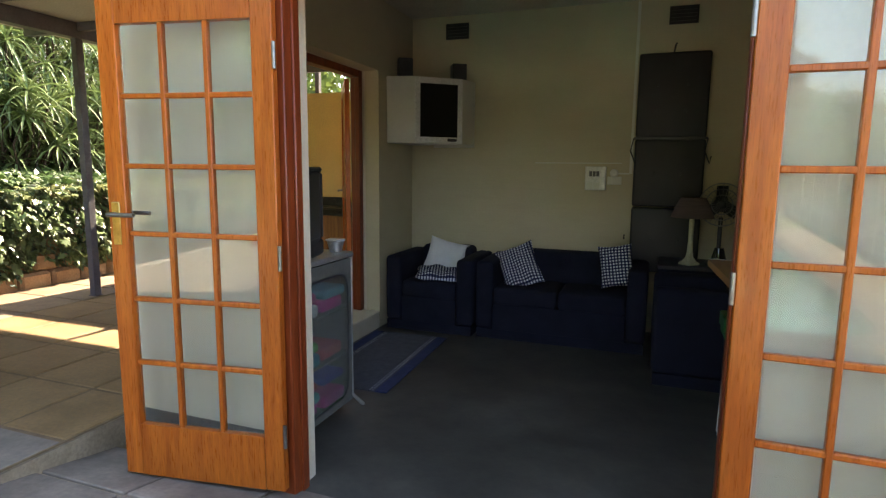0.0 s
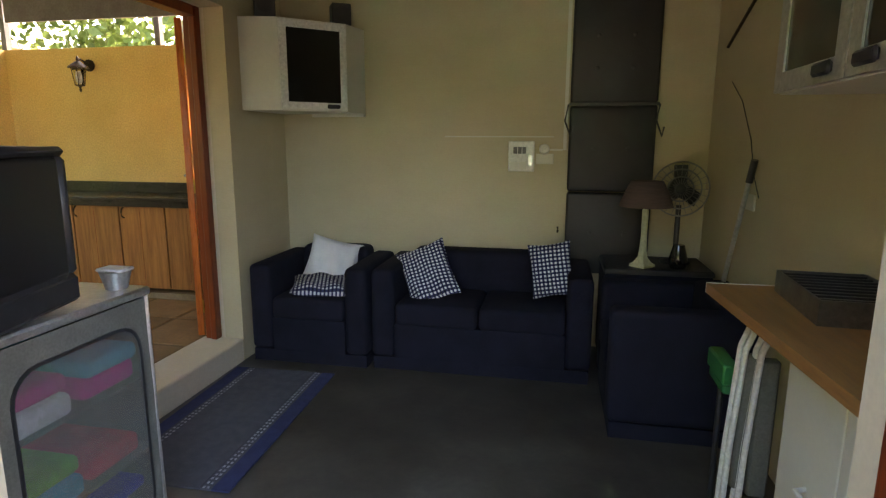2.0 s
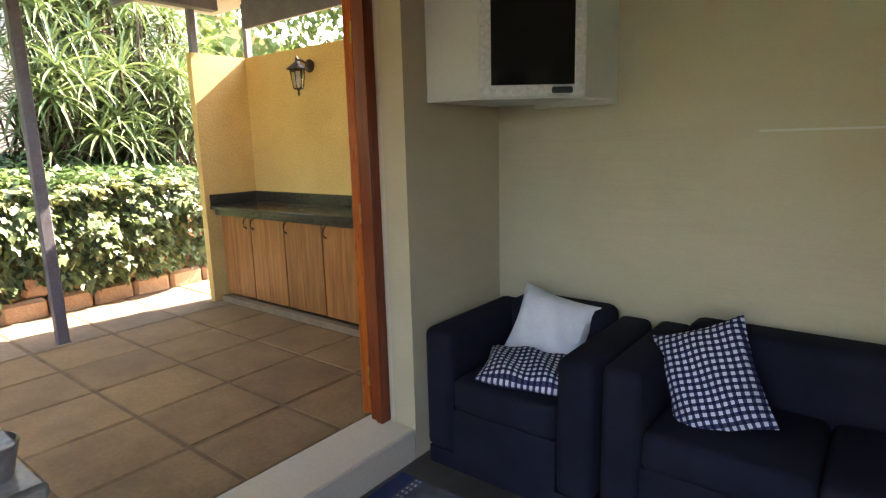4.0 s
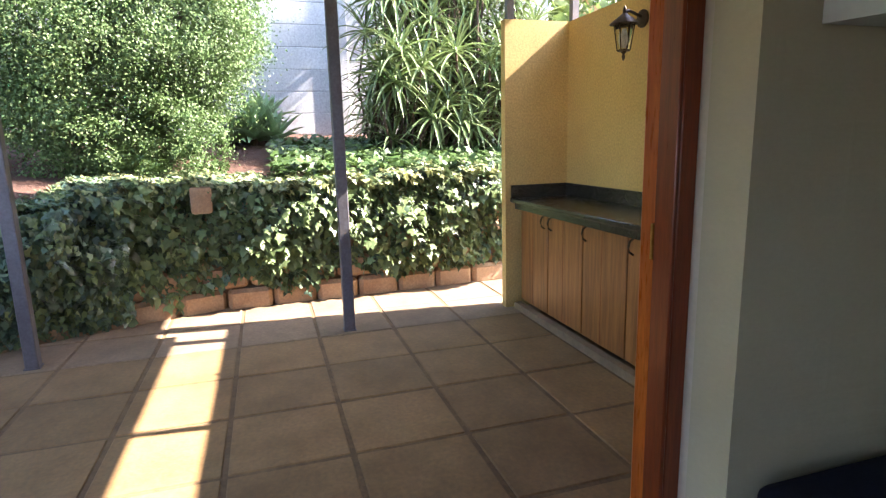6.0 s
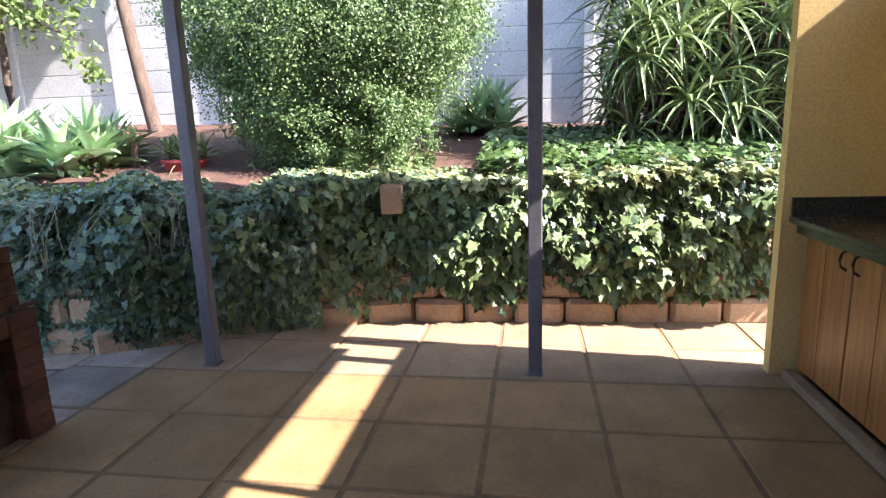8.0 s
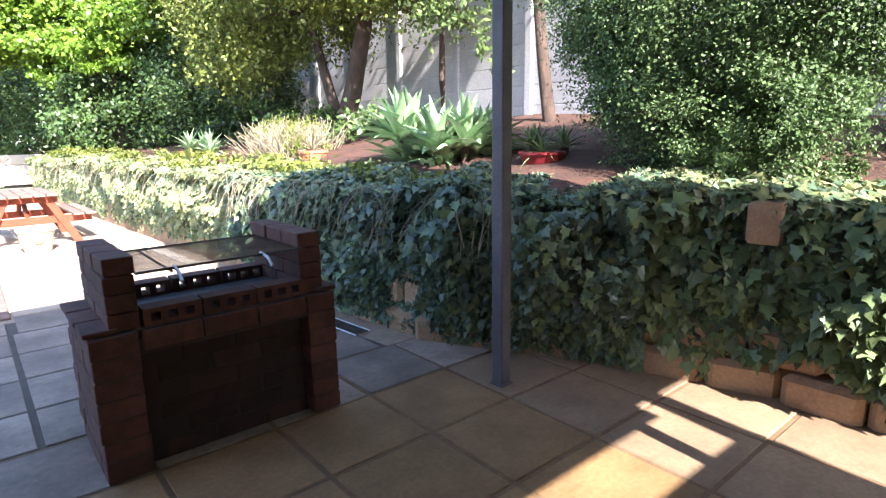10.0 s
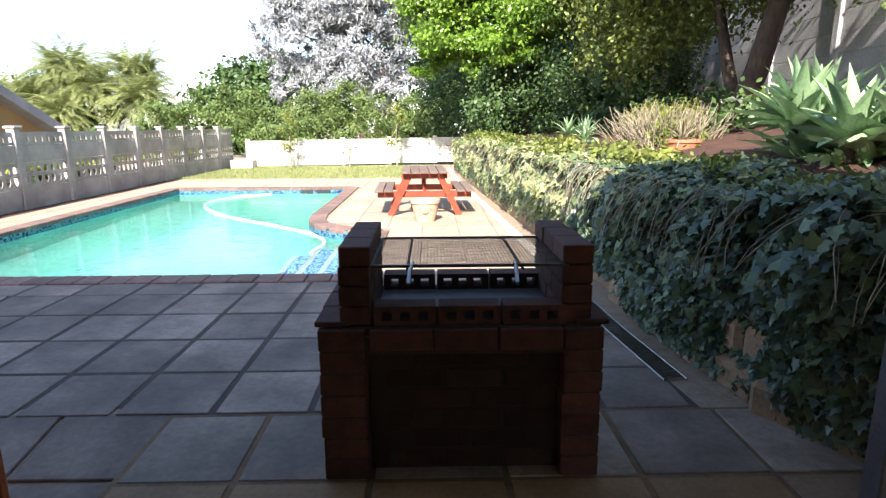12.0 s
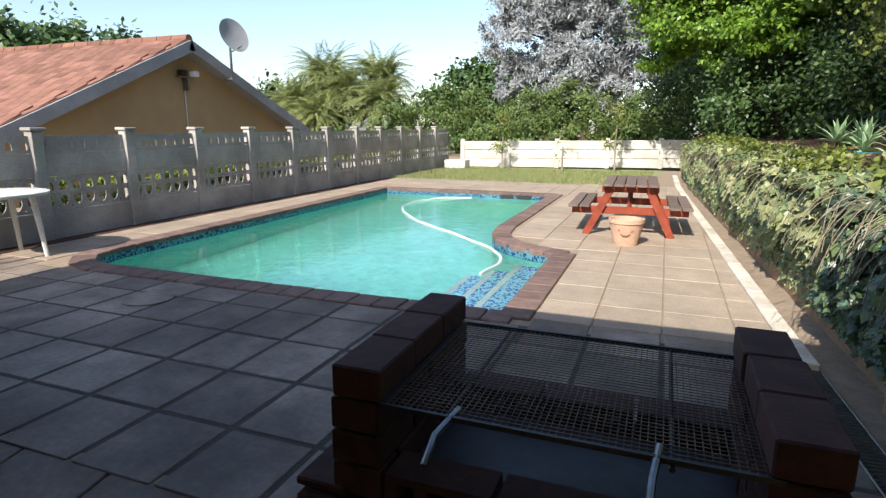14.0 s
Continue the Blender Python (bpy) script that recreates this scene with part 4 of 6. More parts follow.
# folded mattress hung on the wall
mt = thing("hanging_mattress", "black tufted vinyl mattress hung against the wall", "mattress", pose(0.13, YB - 0.09, 0.40))
for za, zb in ((0, 0.55), (0.56, 1.12), (1.13, 1.81)):
    bm = bmesh.new()
    bx(bm, 0, 0.545, 0, 0.085, za, zb, bevel=0.02, seg=3)
    part("pad", bm, M["black"], mt)
for zz in (0.28, 0.84, 1.35, 1.55):
    for xx in (0.16, 0.38):
        part("button", lathe(bmesh.new(), [(0.014, 0), (0.014, 0.004), (0.006, 0.008)], 12), M["black_plastic"], mt).matrix_basis = pose(xx, 0.0, zz, 90, 0, 0)
part("strap", boxes((-0.008, 0.553, -0.006, -0.001, 1.115, 1.135)), M["black_plastic"], mt)
for xx in (-0.012, 0.557):
    part("tie", tube(bmesh.new(), [(xx, -0.003, 1.125), (xx - 0.02, -0.02, 1.02), (xx + 0.02, -0.02, 0.92), (xx + 0.03, -0.01, 0.98)], 0.006), M["black_plastic"], mt)
part("hanger", tube(bmesh.new(), [(0.26, 0.04, 1.80), (0.27, 0.06, 1.87), (0.28, 0.085, 1.89)], 0.007), M["black_plastic"], mt)

# side table, lamp, fan
tb = thing("side_table", "low black cloth-covered side table in the corner", "table", pose(0.36, 4.47, FLOOR))
part("tabletop", box(0, 0.62, 0, 0.44, 0.655, 0.695, bevel=0.01), M["black"], tb)
for x in (0.03, 0.56):
    for y in (0.03, 0.38):
        part("leg", box(x, x + 0.04, y, y + 0.04, 0, 0.655), M["black"], tb)
part("cloth_skirt", boxes((0.004, 0.012, 0.01, 0.43, 0.08, 0.66), (0.012, 0.61, 0.005, 0.012, 0.08, 0.66)), M["navy"], tb)
TT = FLOOR + 0.695
lp = thing("table_lamp", "cream turned wooden table lamp with a brown woven shade", "lamp", pose(0.585, 4.56, TT))
part("base", lathe(bmesh.new(), [(0.075, 0), (0.075, 0.015), (0.05, 0.03), (0.028, 0.06), (0.024, 0.09)], 4), M["lamp_cream"], lp)
part("stem", lathe(bmesh.new(), [(0.022, 0.09), (0.017, 0.2), (0.019, 0.33), (0.013, 0.38), (0.012, 0.42)], 16), M["lamp_cream"], lp)
part("shade", lathe(bmesh.new(), [(0.155, 0.365), (0.15, 0.38), (0.12, 0.46), (0.09, 0.515), (0.085, 0.515), (0.115, 0.46), (0.147, 0.375)], 36), M["cane"], lp, "brown woven shade")
fan = thing("desk_fan", "dark desk fan with a round wire guard, standing still", "fan", pose(0.80, 4.72, TT))
part("foot", lathe(bmesh.new(), [(0.09, 0), (0.09, 0.015), (0.04, 0.03)], 20), M["black_plastic"], fan)
part("stem", rod(bmesh.new(), (0, 0, 0.02), (0, 0, 0.36), 0.016), M["black_plastic"], fan)
part("motor_case", lathe(bmesh.new(), [(0.03, 0), (0.055, 0.02), (0.055, 0.09), (0.03, 0.11)], 16), M["black_plastic"], fan).matrix_basis = pose(0, 0.10, 0.46, 90, 0, 0)
bm = bmesh.new()
for rr in (0.165, 0.12, 0.075):
    tube(bm, [(rr * math.cos(2 * math.pi * k / 28), -0.02, 0.46 + rr * math.sin(2 * math.pi * k / 28)) for k in range(29)], 0.005, 5)
for k in range(24):
    aa = 2 * math.pi * k / 24
    rod(bm, (0.03 * math.cos(aa), -0.025, 0.46 + 0.03 * math.sin(aa)), (0.165 * math.cos(aa), -0.02, 0.46 + 0.165 * math.sin(aa)), 0.0018, seg=4)
part("guard", bm, M["steel"], fan, "round steel wire guard")
for k in range(3):
    bm = bmesh.new()
    bx(bm, -0.045, 0.045, -0.003, 0.003, 0.03, 0.145, bevel=0.002)
    part("blade", bm, M["black_plastic"], fan).matrix_basis = pose(0, 0.01, 0.46, 0, 120 * k, 20)
mg = thing("glass_jug", "dark glass jug standing on the side table", "jug", pose(0.79, 4.57, TT))
part("jug", lathe(bmesh.new(), [(0.045, 0), (0.055, 0.05), (0.04, 0.11), (0.032, 0.14)], 18), M["screen"], mg)
mop = thing("mop_handle", "pale wooden mop handle leaning in the corner", "mop", pose(0, 0, 0))
part("pole", rod(bmesh.new(), (0.93, 4.40, 0.0), (0.99, 4.07, 1.12), 0.012), M["aluminium"], mop)
part("grip", rod(bmesh.new(), (0.988, 4.078, 1.09), (0.994, 4.045, 1.20), 0.017), M["black_plastic"], mop)
part("head", box(0.86, 1.0, 4.37, 4.45, FLOOR, 0.01, bevel=0.02), M["grey_fabric"], mop)
ca = thing("wall_cable", "thin dark cable sagging on the wall", "cable")
part("cable", tube(bmesh.new(), [(XR - 0.006, 4.62, 1.62), (XR - 0.006, 4.4, 1.5), (XR - 0.006, 4.2, 1.3), (XR - 0.006, 4.1, 1.12), (XR - 0.006, 4.0, 1.02)], 0.0025, 6), M["black_plastic"], ca)
ca = thing("wall_conduit", "short dark conduit fixed across the wall", "conduit")
part("pipe", tube(bmesh.new(), [(XR - 0.012, 4.75, 1.83), (XR - 0.012, 4.1, 2.08)], 0.009, 8), M["bronze"], ca)
so = thing("wall_socket", "white double wall socket behind the fan", "socket")
part("plate", box(XR - 0.012, XR, 4.05, 4.20, 0.95, 1.03, bevel=0.003), M["white_board"], so)

# worktop on the right with its end panel, tray, chairs
wt = thing("worktop", "orange-brown wood laminate worktop along the wall", "worktop")
top = plate([(0.575, 3.06), (0.632, YF + 0.003), (XR - 0.003, YF + 0.003), (XR - 0.003, 3.06)], [], 0.033)
for v in top.verts:
    v.co.z += 0.775
part("top", top, M["worktop"], wt, smooth=False)
part("end_strip", box(0.575, XR - 0.003, 3.061, 3.066, 0.775, 0.810), M["white_plastic"], wt, "white edging strip")
cu = thing("base_cabinet", "white melamine kitchen base cabinet under the worktop", "cabinet")
part("carcass", box(0.72, XR - 0.004, YF + 0.004, 2.66, FLOOR, 0.772), M["white_board"], cu)
part("door", box(0.702, 0.718, YF + 0.01, 2.335, FLOOR + 0.09, 0.765, bevel=0.002), M["white_board"], cu)
part("door", box(0.702, 0.718, 2.341, 2.655, FLOOR + 0.09, 0.765, bevel=0.002), M["white_board"], cu)
part("handle", tube(bmesh.new(), [(0.703, 2.37, 0.42), (0.675, 2.38, 0.42), (0.675, 2.47, 0.42), (0.703, 2.48, 0.42)], 0.007), M["white_plastic"], cu)
ty = thing("roasting_tray", "grey metal roasting tray on the worktop", "tray", pose(0.74, 2.62, 0.808, 0, 0, -4))
part("pan", boxes((0, 0.25, 0, 0.38, 0, 0.006), (0, 0.006, 0, 0.38, 0.006, 0.07), (0.244, 0.25, 0, 0.38, 0.006, 0.07), (0.006, 0.244, 0, 0.006, 0.006, 0.07), (0.006, 0.244, 0.374, 0.38, 0.006, 0.07)), M["steel"], ty)
for k in range(9):
    part("rack_bar", box(0.007, 0.243, 0.03 + 0.04 * k, 0.036 + 0.04 * k, 0.06, 0.066), M["dark_steel"], ty)
for i in range(2):
    ch = thing("folding_chair", "folded white tubular camping chair leaning under the worktop", "folding chair", pose(0.695 + 0.04 * i, 3.10 - 0.035 * i, FLOOR, 0, 0, 0), "folded chairs")
    for y in (-0.17, 0.17):
        part("leg_frame", tube(bmesh.new(), [(0.0, y * 0.15, 0.0), (0.01, y * 0.15, 0.35), (0.03, y * 0.15, 0.72), (0.06, y * 0.15 + 0.01, 0.80), (0.12, y * 0.15 + 0.01, 0.82), (0.16, y * 0.15 + 0.01, 0.78)], 0.011), M["white_plastic"], ch)
    part("canvas", box(0.03, 0.10, -0.02, 0.02, 0.18, 0.7, bevel=0.01), M["grey_fabric"], ch)
db2 = thing("broom", "green plastic broom standing upside down behind the chairs", "broom", pose(0.72, 3.29, FLOOR))
part("head", boxes((-0.022, 0.022, -0.10, 0.10, 0.50, 0.54), (-0.030, 0.030, -0.11, 0.11, 0.54, 0.62), bevel=0.008), plain("green_plastic", (0.012, 0.16, 0.05), 0.4), db2)
part("handle", rod(bmesh.new(), (0, 0, 0.0), (0, 0, 0.52), 0.011), M["black_plastic"], db2)

# wall cabinets on the right wall
for i in range(2):
    y0 = 3.0 - 0.45 * (i + 1)
    wc = thing("wall_cabinet", "white wall cabinet with a glass door in an aluminium frame", "cabinet", pose(0.72, y0, 1.425), "wall cabinets over the worktop")
    part("carcass", box(0.0, XR - 0.72 - 0.003, 0.002, 0.448, 0, 0.57), M["white_board"], wc)
    d = part("door_frame", boxes((-0.02, -0.002, 0.004, 0.06, 0.004, 0.566), (-0.02, -0.002, 0.39, 0.446, 0.004, 0.566), (-0.02, -0.002, 0.06, 0.39, 0.004, 0.06), (-0.02, -0.002, 0.06, 0.39, 0.51, 0.566)), M["aluminium"], wc)
    part("pane", box(-0.014, -0.004, 0.06, 0.39, 0.06, 0.51), M["screen"], d, "dark glass pane")
    part("handle", box(-0.034, -0.02, 0.30 if i else 0.06, 0.40 if i else 0.16, 0.02, 0.055, bevel=0.007), M["black_plastic"], d, "black cup handle")

# camp cupboard with the television
cc = thing("camp_cupboard", "grey fabric camping cupboard with a mesh window and folded towels", "cupboard", pose(-1.90, 2.10, FLOOR))
part("tabletop", box(-0.01, 0.585, -0.02, 0.62, 0.905, 0.935, bevel=0.008), M["aluminium"], cc, "grey metal tabletop")
for x in (0.02, 0.57):
    for y in (0.02, 0.60):
        part("leg", tube(bmesh.new(), [(x, y, 0.905), (x, y, 0.08), (x + (0.05 if x > 0.3 else -0.0), y + (0.05 if y > 0.3 else -0.0), 0.0)], 0.012), M["aluminium"], cc)
part("side_panel", boxes((0.03, 0.56, 0.605, 0.61, 0.06, 0.90), (0.03, 0.56, 0.012, 0.017, 0.06, 0.90), (0.01, 0.015, 0.02, 0.6, 0.06, 0.9)), M["grey_fabric"], cc)
part("front_border", upright(plate([(0.02, 0.05), (0.60, 0.05), (0.60, 0.90), (0.02, 0.90)], [rounded(0.075, 0.545, 0.10, 0.82, 0.09)], 0.005), 0.572), M["grey_fabric"], cc, smooth=False)
part("window_piping", upright(plate(rounded(0.067, 0.553, 0.092, 0.828, 0.095), [rounded(0.077, 0.543, 0.102, 0.818, 0.088)], 0.005), 0.5765), M["black_plastic"], cc, "dark piping round the mesh window", smooth=False)
part("shelf", boxes((0.02, 0.56, 0.02, 0.60, 0.06, 0.075), (0.02, 0.56, 0.02, 0.60, 0.34, 0.35), (0.02, 0.56, 0.02, 0.60, 0.61, 0.62)), M["grey_fabric"], cc)
mesh = part("mesh_window", box(0.573, 0.575, 0.075, 0.545, 0.10, 0.82), M["mesh"], cc, "grey see-through mesh window")
cols = [(0.62, 0.04, 0.30), (0.60, 0.03, 0.26), (0.05, 0.30, 0.42), (0.55, 0.05, 0.12), (0.06, 0.06, 0.36), (0.03, 0.30, 0.38), (0.60, 0.08, 0.10), (0.16, 0.45, 0.06), (0.62, 0.62, 0.66)]
k = 0
for z in (0.078, 0.353, 0.623):
    zz = z
    for j in range(3):
        h = (0.075, 0.06, 0.05)[j]
        for y in (0.06, 0.33):
            if (j == 2 and z > 0.3) or (j == 1 and y > 0.3 and z < 0.5):
                continue
            tw = thing("folded_towel", "folded coloured towel on a cupboard shelf", "towel", pose(-1.90, 2.10, FLOOR), "folded towels")
            c = cols[k % len(cols)]
            part("towel", puffy(0.44, 0.22, h - 0.004, 0.02, 3, (0.10 + 0.01 * (k % 3), y + 0.01 * (k % 2), zz)), surf("towel_cloth", c, tuple(q * 0.7 for q in c), 8, 0.95, 0.5), tw)
            k += 1
        zz += h
tv = thing("television", "old charcoal box television on the camp cupboard", "television", pose(-1.505, 2.20, FLOOR + 0.935, 0, 0, 14))
part("case", puffy(0.30, 0.48, 0.47, 0.07, 5, (-0.10, -0.24, 0.01)), M["black_plastic"], tv)
part("rear_hump", puffy(0.16, 0.28, 0.32, 0.05, 4, (-0.25, -0.10, 0.05)), M["black_plastic"], tv)
part("bezel", boxes((0.15, 0.205, -0.235, 0.235, 0.015, 0.10), (0.15, 0.205, -0.235, 0.235, 0.45, 0.478), (0.15, 0.205, -0.235, -0.2, 0.10, 0.45), (0.15, 0.205, 0.2, 0.235, 0.10, 0.45), bevel=0.012), M["black_plastic"], tv)
part("screen", puffy(0.03, 0.40, 0.35, 0.014, 3, (0.172, -0.2, 0.1)), M["tv_glass"], tv, "dark curved glass screen")
pp = thing("white_board", "white card propped beside the television", "card", pose(-1.56, 2.115, FLOOR + 0.937, -6, 0, 0))
part("card", box(-0.1, 0.14, -0.003, 0.003, 0.0, 0.34), M["white_plastic"], pp)
cp = thing("glass_ashtray", "white and silver ashtray cup on the tabletop", "ashtray", pose(-1.40, 2.66, FLOOR + 0.936))
part("cup", lathe(bmesh.new(), [(0.035, 0), (0.042, 0.03), (0.05, 0.06), (0.046, 0.062), (0.036, 0.03), (0.03, 0.012)], 20), M["aluminium"], cp)
part("lid", box(-0.05, 0.05, -0.035, 0.035, 0.06, 0.072, bevel=0.005), M["white_plastic"], cp)

# rug
rg = thing("rug", "grey-blue woven rug with darker blue borders on the floor", "rug", pose(-1.56, 3.55, FLOOR + 0.002, 0, 0, 1.5))
part("field", box(-0.20, 0.19, -0.62, 0.62, 0, 0.008), M["rug"], rg)
for s in (-1, 1):
    part("border", box(*sorted((s * 0.245, s * 0.325)), -0.62, 0.62, 0, 0.008), M["rug_edge"], rg, "blue border")
    part("woven_stripe", box(*sorted((s * 0.195, s * 0.245)), -0.62, 0.62, 0, 0.0085), M["rug"], rg)
    for q in (0.203, 0.222):
        part("woven_line", boxes(*[(*sorted((s * q, s * (q + 0.010))), -0.615 + 0.031 * k, -0.600 + 0.031 * k, 0.0085, 0.0095) for k in range(40)]), M["rug_line"], rg, "pale dotted line")

# ---- terrace: bed behind the retaining wall ----
LINE = [(-5.75, 5.9), (-5.68, 4.4), (-5.6, 2.8), (-5.3, 1.9), (-4.9, 1.2), (-4.78, 0.0), (-4.66, -2.0), (-4.38, -6.5), (-4.12, -11.0), (-4.05, -14.5)]
SEG = [(Vector(a), Vector(b)) for a, b in zip(LINE, LINE[1:])]
LENGTHS = [(b - a).length for a, b in SEG]
TOTAL = sum(LENGTHS)


def along(s):
    """Place and outward normal (towards the paving) at s metres along the foot of the retaining wall."""
    for (a, b), w in zip(SEG, LENGTHS):
        if s <= w or (a, b) == SEG[-1]:
            d = (b - a).normalized()
            return a + d * s, Vector((-d.y, d.x))
        s -= w


def wall_top(y):
    return 0.92 if y > -3 else 0.92 + 0.012 * (y + 3)


def bed_height(x, y, s):
    """Height of the bed s metres behind the wall's face."""
    return wall_top(y) - 0.03 + 0.15 * s + 0.05 * noise.noise((x * 0.9, y * 0.9, 0.3)) + 0.02 * noise.noise((x * 4, y * 4, 2.0))


bm = bmesh.new()
rows = []
N = 150
for i in range(N + 1):
    q, n = along(TOTAL * i / N)
    row = []
    for j in range(15):
        s = 0.1 + 0.36 * j
        p = q - Vector((1, 0)) * s
        row.append(bm.verts.new((p.x, p.y, bed_height(p.x, p.y, s))))
    rows.append(row)
for a, b in zip(rows, rows[1:]):
    for j in range(14):
        bm.faces.new((a[j], a[j + 1], b[j + 1], b[j]))
setting("garden_bed", bm, M["earth"], "bare red-brown soil of the raised bed", smooth=True)
bm = bmesh.new()
foot = []
for i in range(N + 1):
    q, n = along(TOTAL * i / N)
    b = q - n * 0.14
    h = wall_top(q.y) - 0.04
    foot.append((bm.verts.new((q.x - n.x * 0.05, q.y - n.y * 0.05, -0.06)), bm.verts.new((b.x, b.y, h)), bm.verts.new((b.x - 0.3, b.y, h))))
for a, b in zip(foot, foot[1:]):
    bm.faces.new((a[0], b[0], b[1], a[1]))
    bm.faces.new((a[1], b[1], b[2], a[2]))
retaining = setting("retaining_wall", bm, M["block"], "retaining wall of stacked buff terrace blocks")
setting("back_bank", boxes((-14, -9.9, -30, 9, -0.2, 1.3), (-9.9, -5.75, 5.9, 12, -0.2, 1.0)), M["earth"], "earth bank behind the garden wall")


def ivy_patch(name, s0, s1, n, out, mat, size, lo=0.02, hi=1.0, top=0.4):
    s = RNG.uniform(s0, s1, n)
    at, nor = np.empty((n, 3)), np.empty((n, 3))
    u = RNG.random(n)
    for i in range(n):
        q, w = along(s[i])
        bulge = out * (0.6 + 0.6 * noise.noise((s[i] * 1.1, u[i] * 1.8, 4.0)) + 0.5 * noise.noise((s[i] * 3.3, u[i] * 4, 1.0)))
        h = wall_top(q.y) + 0.10 * noise.noise((s[i] * 1.7, 3.0, 0.5)) + 0.07 * noise.noise((s[i] * 5.0, 1.0, 6.5))
        low = 0.05 + 0.14 * noise.noise((s[i] * 2.3, 7.0, 0.0)) if s[i] > 6.6 else 0.0 if s[i] > 3.6 else 0.16 + 0.2 * noise.noise((s[i] * 2.3, 7.0, 0.0))
        if u[i] < 1 - top:
            z = max(low, lo) + (hi * h - max(low, lo)) * (u[i] / (1 - top)) ** 0.85
            hang = bulge * (0.12 + 1.15 * math.sin(min(z / h, 1) ** 1.3 * 2.1))
            b = q - w * (0.10 * z / h) + w * (hang * RNG.uniform(0.55, 1.1))
            at[i] = b.x, b.y, z + 0.02
            nor[i] = w.x, w.y + (1.1 if s[i] > 6.6 else 0.35), 0.75
            if s[i] > 6.6:
                at[i, 0] -= 0.10
        else:
            back = RNG.random() ** 1.5 * 0.75
            b = q - w * (0.05 + back) + w * bulge * 0.5
            at[i] = b.x, b.y, h - 0.01 + 0.15 * back + RNG.random() * 0.08 * (1 - back)
            nor[i] = w.x * 0.35, w.y * 0.35 + 0.3, 1
    up = np.tile(np.array((0.35, 0, -1.0)), (n, 1))
    return leaves(name, IVY, at, spin(nor, up, 0.62), size * RNG.uniform(0.5, 1.3, n), mat)


for nm, s0, s1, n, out, mat, size in (("ivy", 0.2, 4.6, 6200, 0.24, M["ivy"], 0.078), ("ivy", 0.2, 4.6, 3900, 0.16, M["ivy_shaded"], 0.076),
                                      ("ivy", 3.6, 7.6, 15000, 0.35, M["ivy_shaded"], 0.060), ("ivy", 3.6, 7.6, 6800, 0.37, M["ivy"], 0.060),
                                      ("ivy", 7.2, 20.4, 20000, 0.17, M["ivy_lit"], 0.066), ("ivy", 7.2, 20.4, 12000, 0.16, M["ivy"], 0.068)):
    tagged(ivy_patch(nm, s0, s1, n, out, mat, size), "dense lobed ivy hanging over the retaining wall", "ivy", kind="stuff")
# extra top layer whose pale leaf colour imitates sunlight on the ivy
tagged(ivy_patch("ivy", 0.6, 7.6, 4200, 0.34, M["ivy_lit"], 0.066, top=1.0), "ivy leaves along the wall's top, sunlight put into their pale colour", "ivy", kind="stuff")
# ivy creeping over the bed
# the deep leaf colour imitates the shade this ivy lies in
n = 4200
at = np.stack([RNG.uniform(-7.6, -5.9, n), RNG.uniform(3.4, 5.8, n), np.zeros(n)], -1)
at[:, 2] = [bed_height(x, y, -5.65 - x) + 0.05 + 0.1 * RNG.random() for x, y, _ in at]
tagged(leaves("ivy", IVY, at, spin(np.tile(np.array((0.25, 0, 1.0)), (n, 1)), RNG.normal(size=(n, 3)), 0.4), 0.075 * RNG.uniform(0.6, 1.2, n), M["deep"]), "ivy creeping over the soil, shade put into its dark leaf colour", "ivy", kind="stuff")
# bare runners among the ivy
bm = bmesh.new()
for i in range(150):
    q, w = along(random.uniform(4.3, 7.6) if i < 90 else random.uniform(7.6, 17.5))
    p = Vector((q.x + w.x * 0.12, q.y + w.y * 0.12, wall_top(q.y) + 0.06))
    pts = [tuple(p)]
    d = Vector((w.x * 0.5, w.y * 0.5 + random.uniform(-1, 1), random.uniform(-0.2, 0.3)))
    for k in range(5):
        d = (d + Vector((0, random.uniform(-0.4, 0.4), -0.35))).normalized()
        p = p + d * 0.09
        pts.append(tuple(p))
    tube(bm, pts, 0.0022, 4)
tagged(new("ivy_stems", mesh_of("ivy_stems", bm, M["dry"])), "thin bare brown ivy runners", "ivy stems", kind="stuff")
stump = thing("terrace_block", "loose buff terrace block on the wall's top among ivy", "block", pose(-5.55, 2.86, 0.77, 0, 0, 8))
part("block", box(-0.08, 0.06, -0.075, 0.075, 0.0, 0.20, bevel=0.02, seg=2), M["block"], stump)

# ---- precast garden wall behind the bed ----
back = thing("garden_wall", "pale grey precast panel wall with slotted posts", "wall", kind="structure")
GX = -9.0
panel = mesh_of("panel", box(-0.03, 0.03, -0.755, 0.755, 0.0, 0.2797, bevel=0.009), M["grey_wall"])
gpost = mesh_of("wall_post", box(-0.06, 0.06, -0.065, 0.065, 0, 2.9, bevel=0.012), M["grey_wall"])
for i in range(-10, 3):
    yy = 2.93 + 1.52 * i
    piece("wall_post", gpost, back, pose(GX + 0.015, yy, 1.0))
    for k in range(10):
        piece("panel", panel, back, pose(GX, yy + 0.76, 1.10 + 0.28 * k))


# ---- plants ----
def shrub(name, label, category, lumps, n, size, mat, stems=(), shape=OVAL, clump=0.28, group="", bark="bark", wild=0.7):
    t = thing(name, label, category, group=group)
    for pts, r in stems:
        part("trunk" if len(stems) == 1 else "stem", tube(bmesh.new(), pts, r, 9), M[bark], t)
    crown("crown", lumps, n, size, M[mat], t, shape, clump, wild)
    return t if stems else tagged(t, kind="stuff")


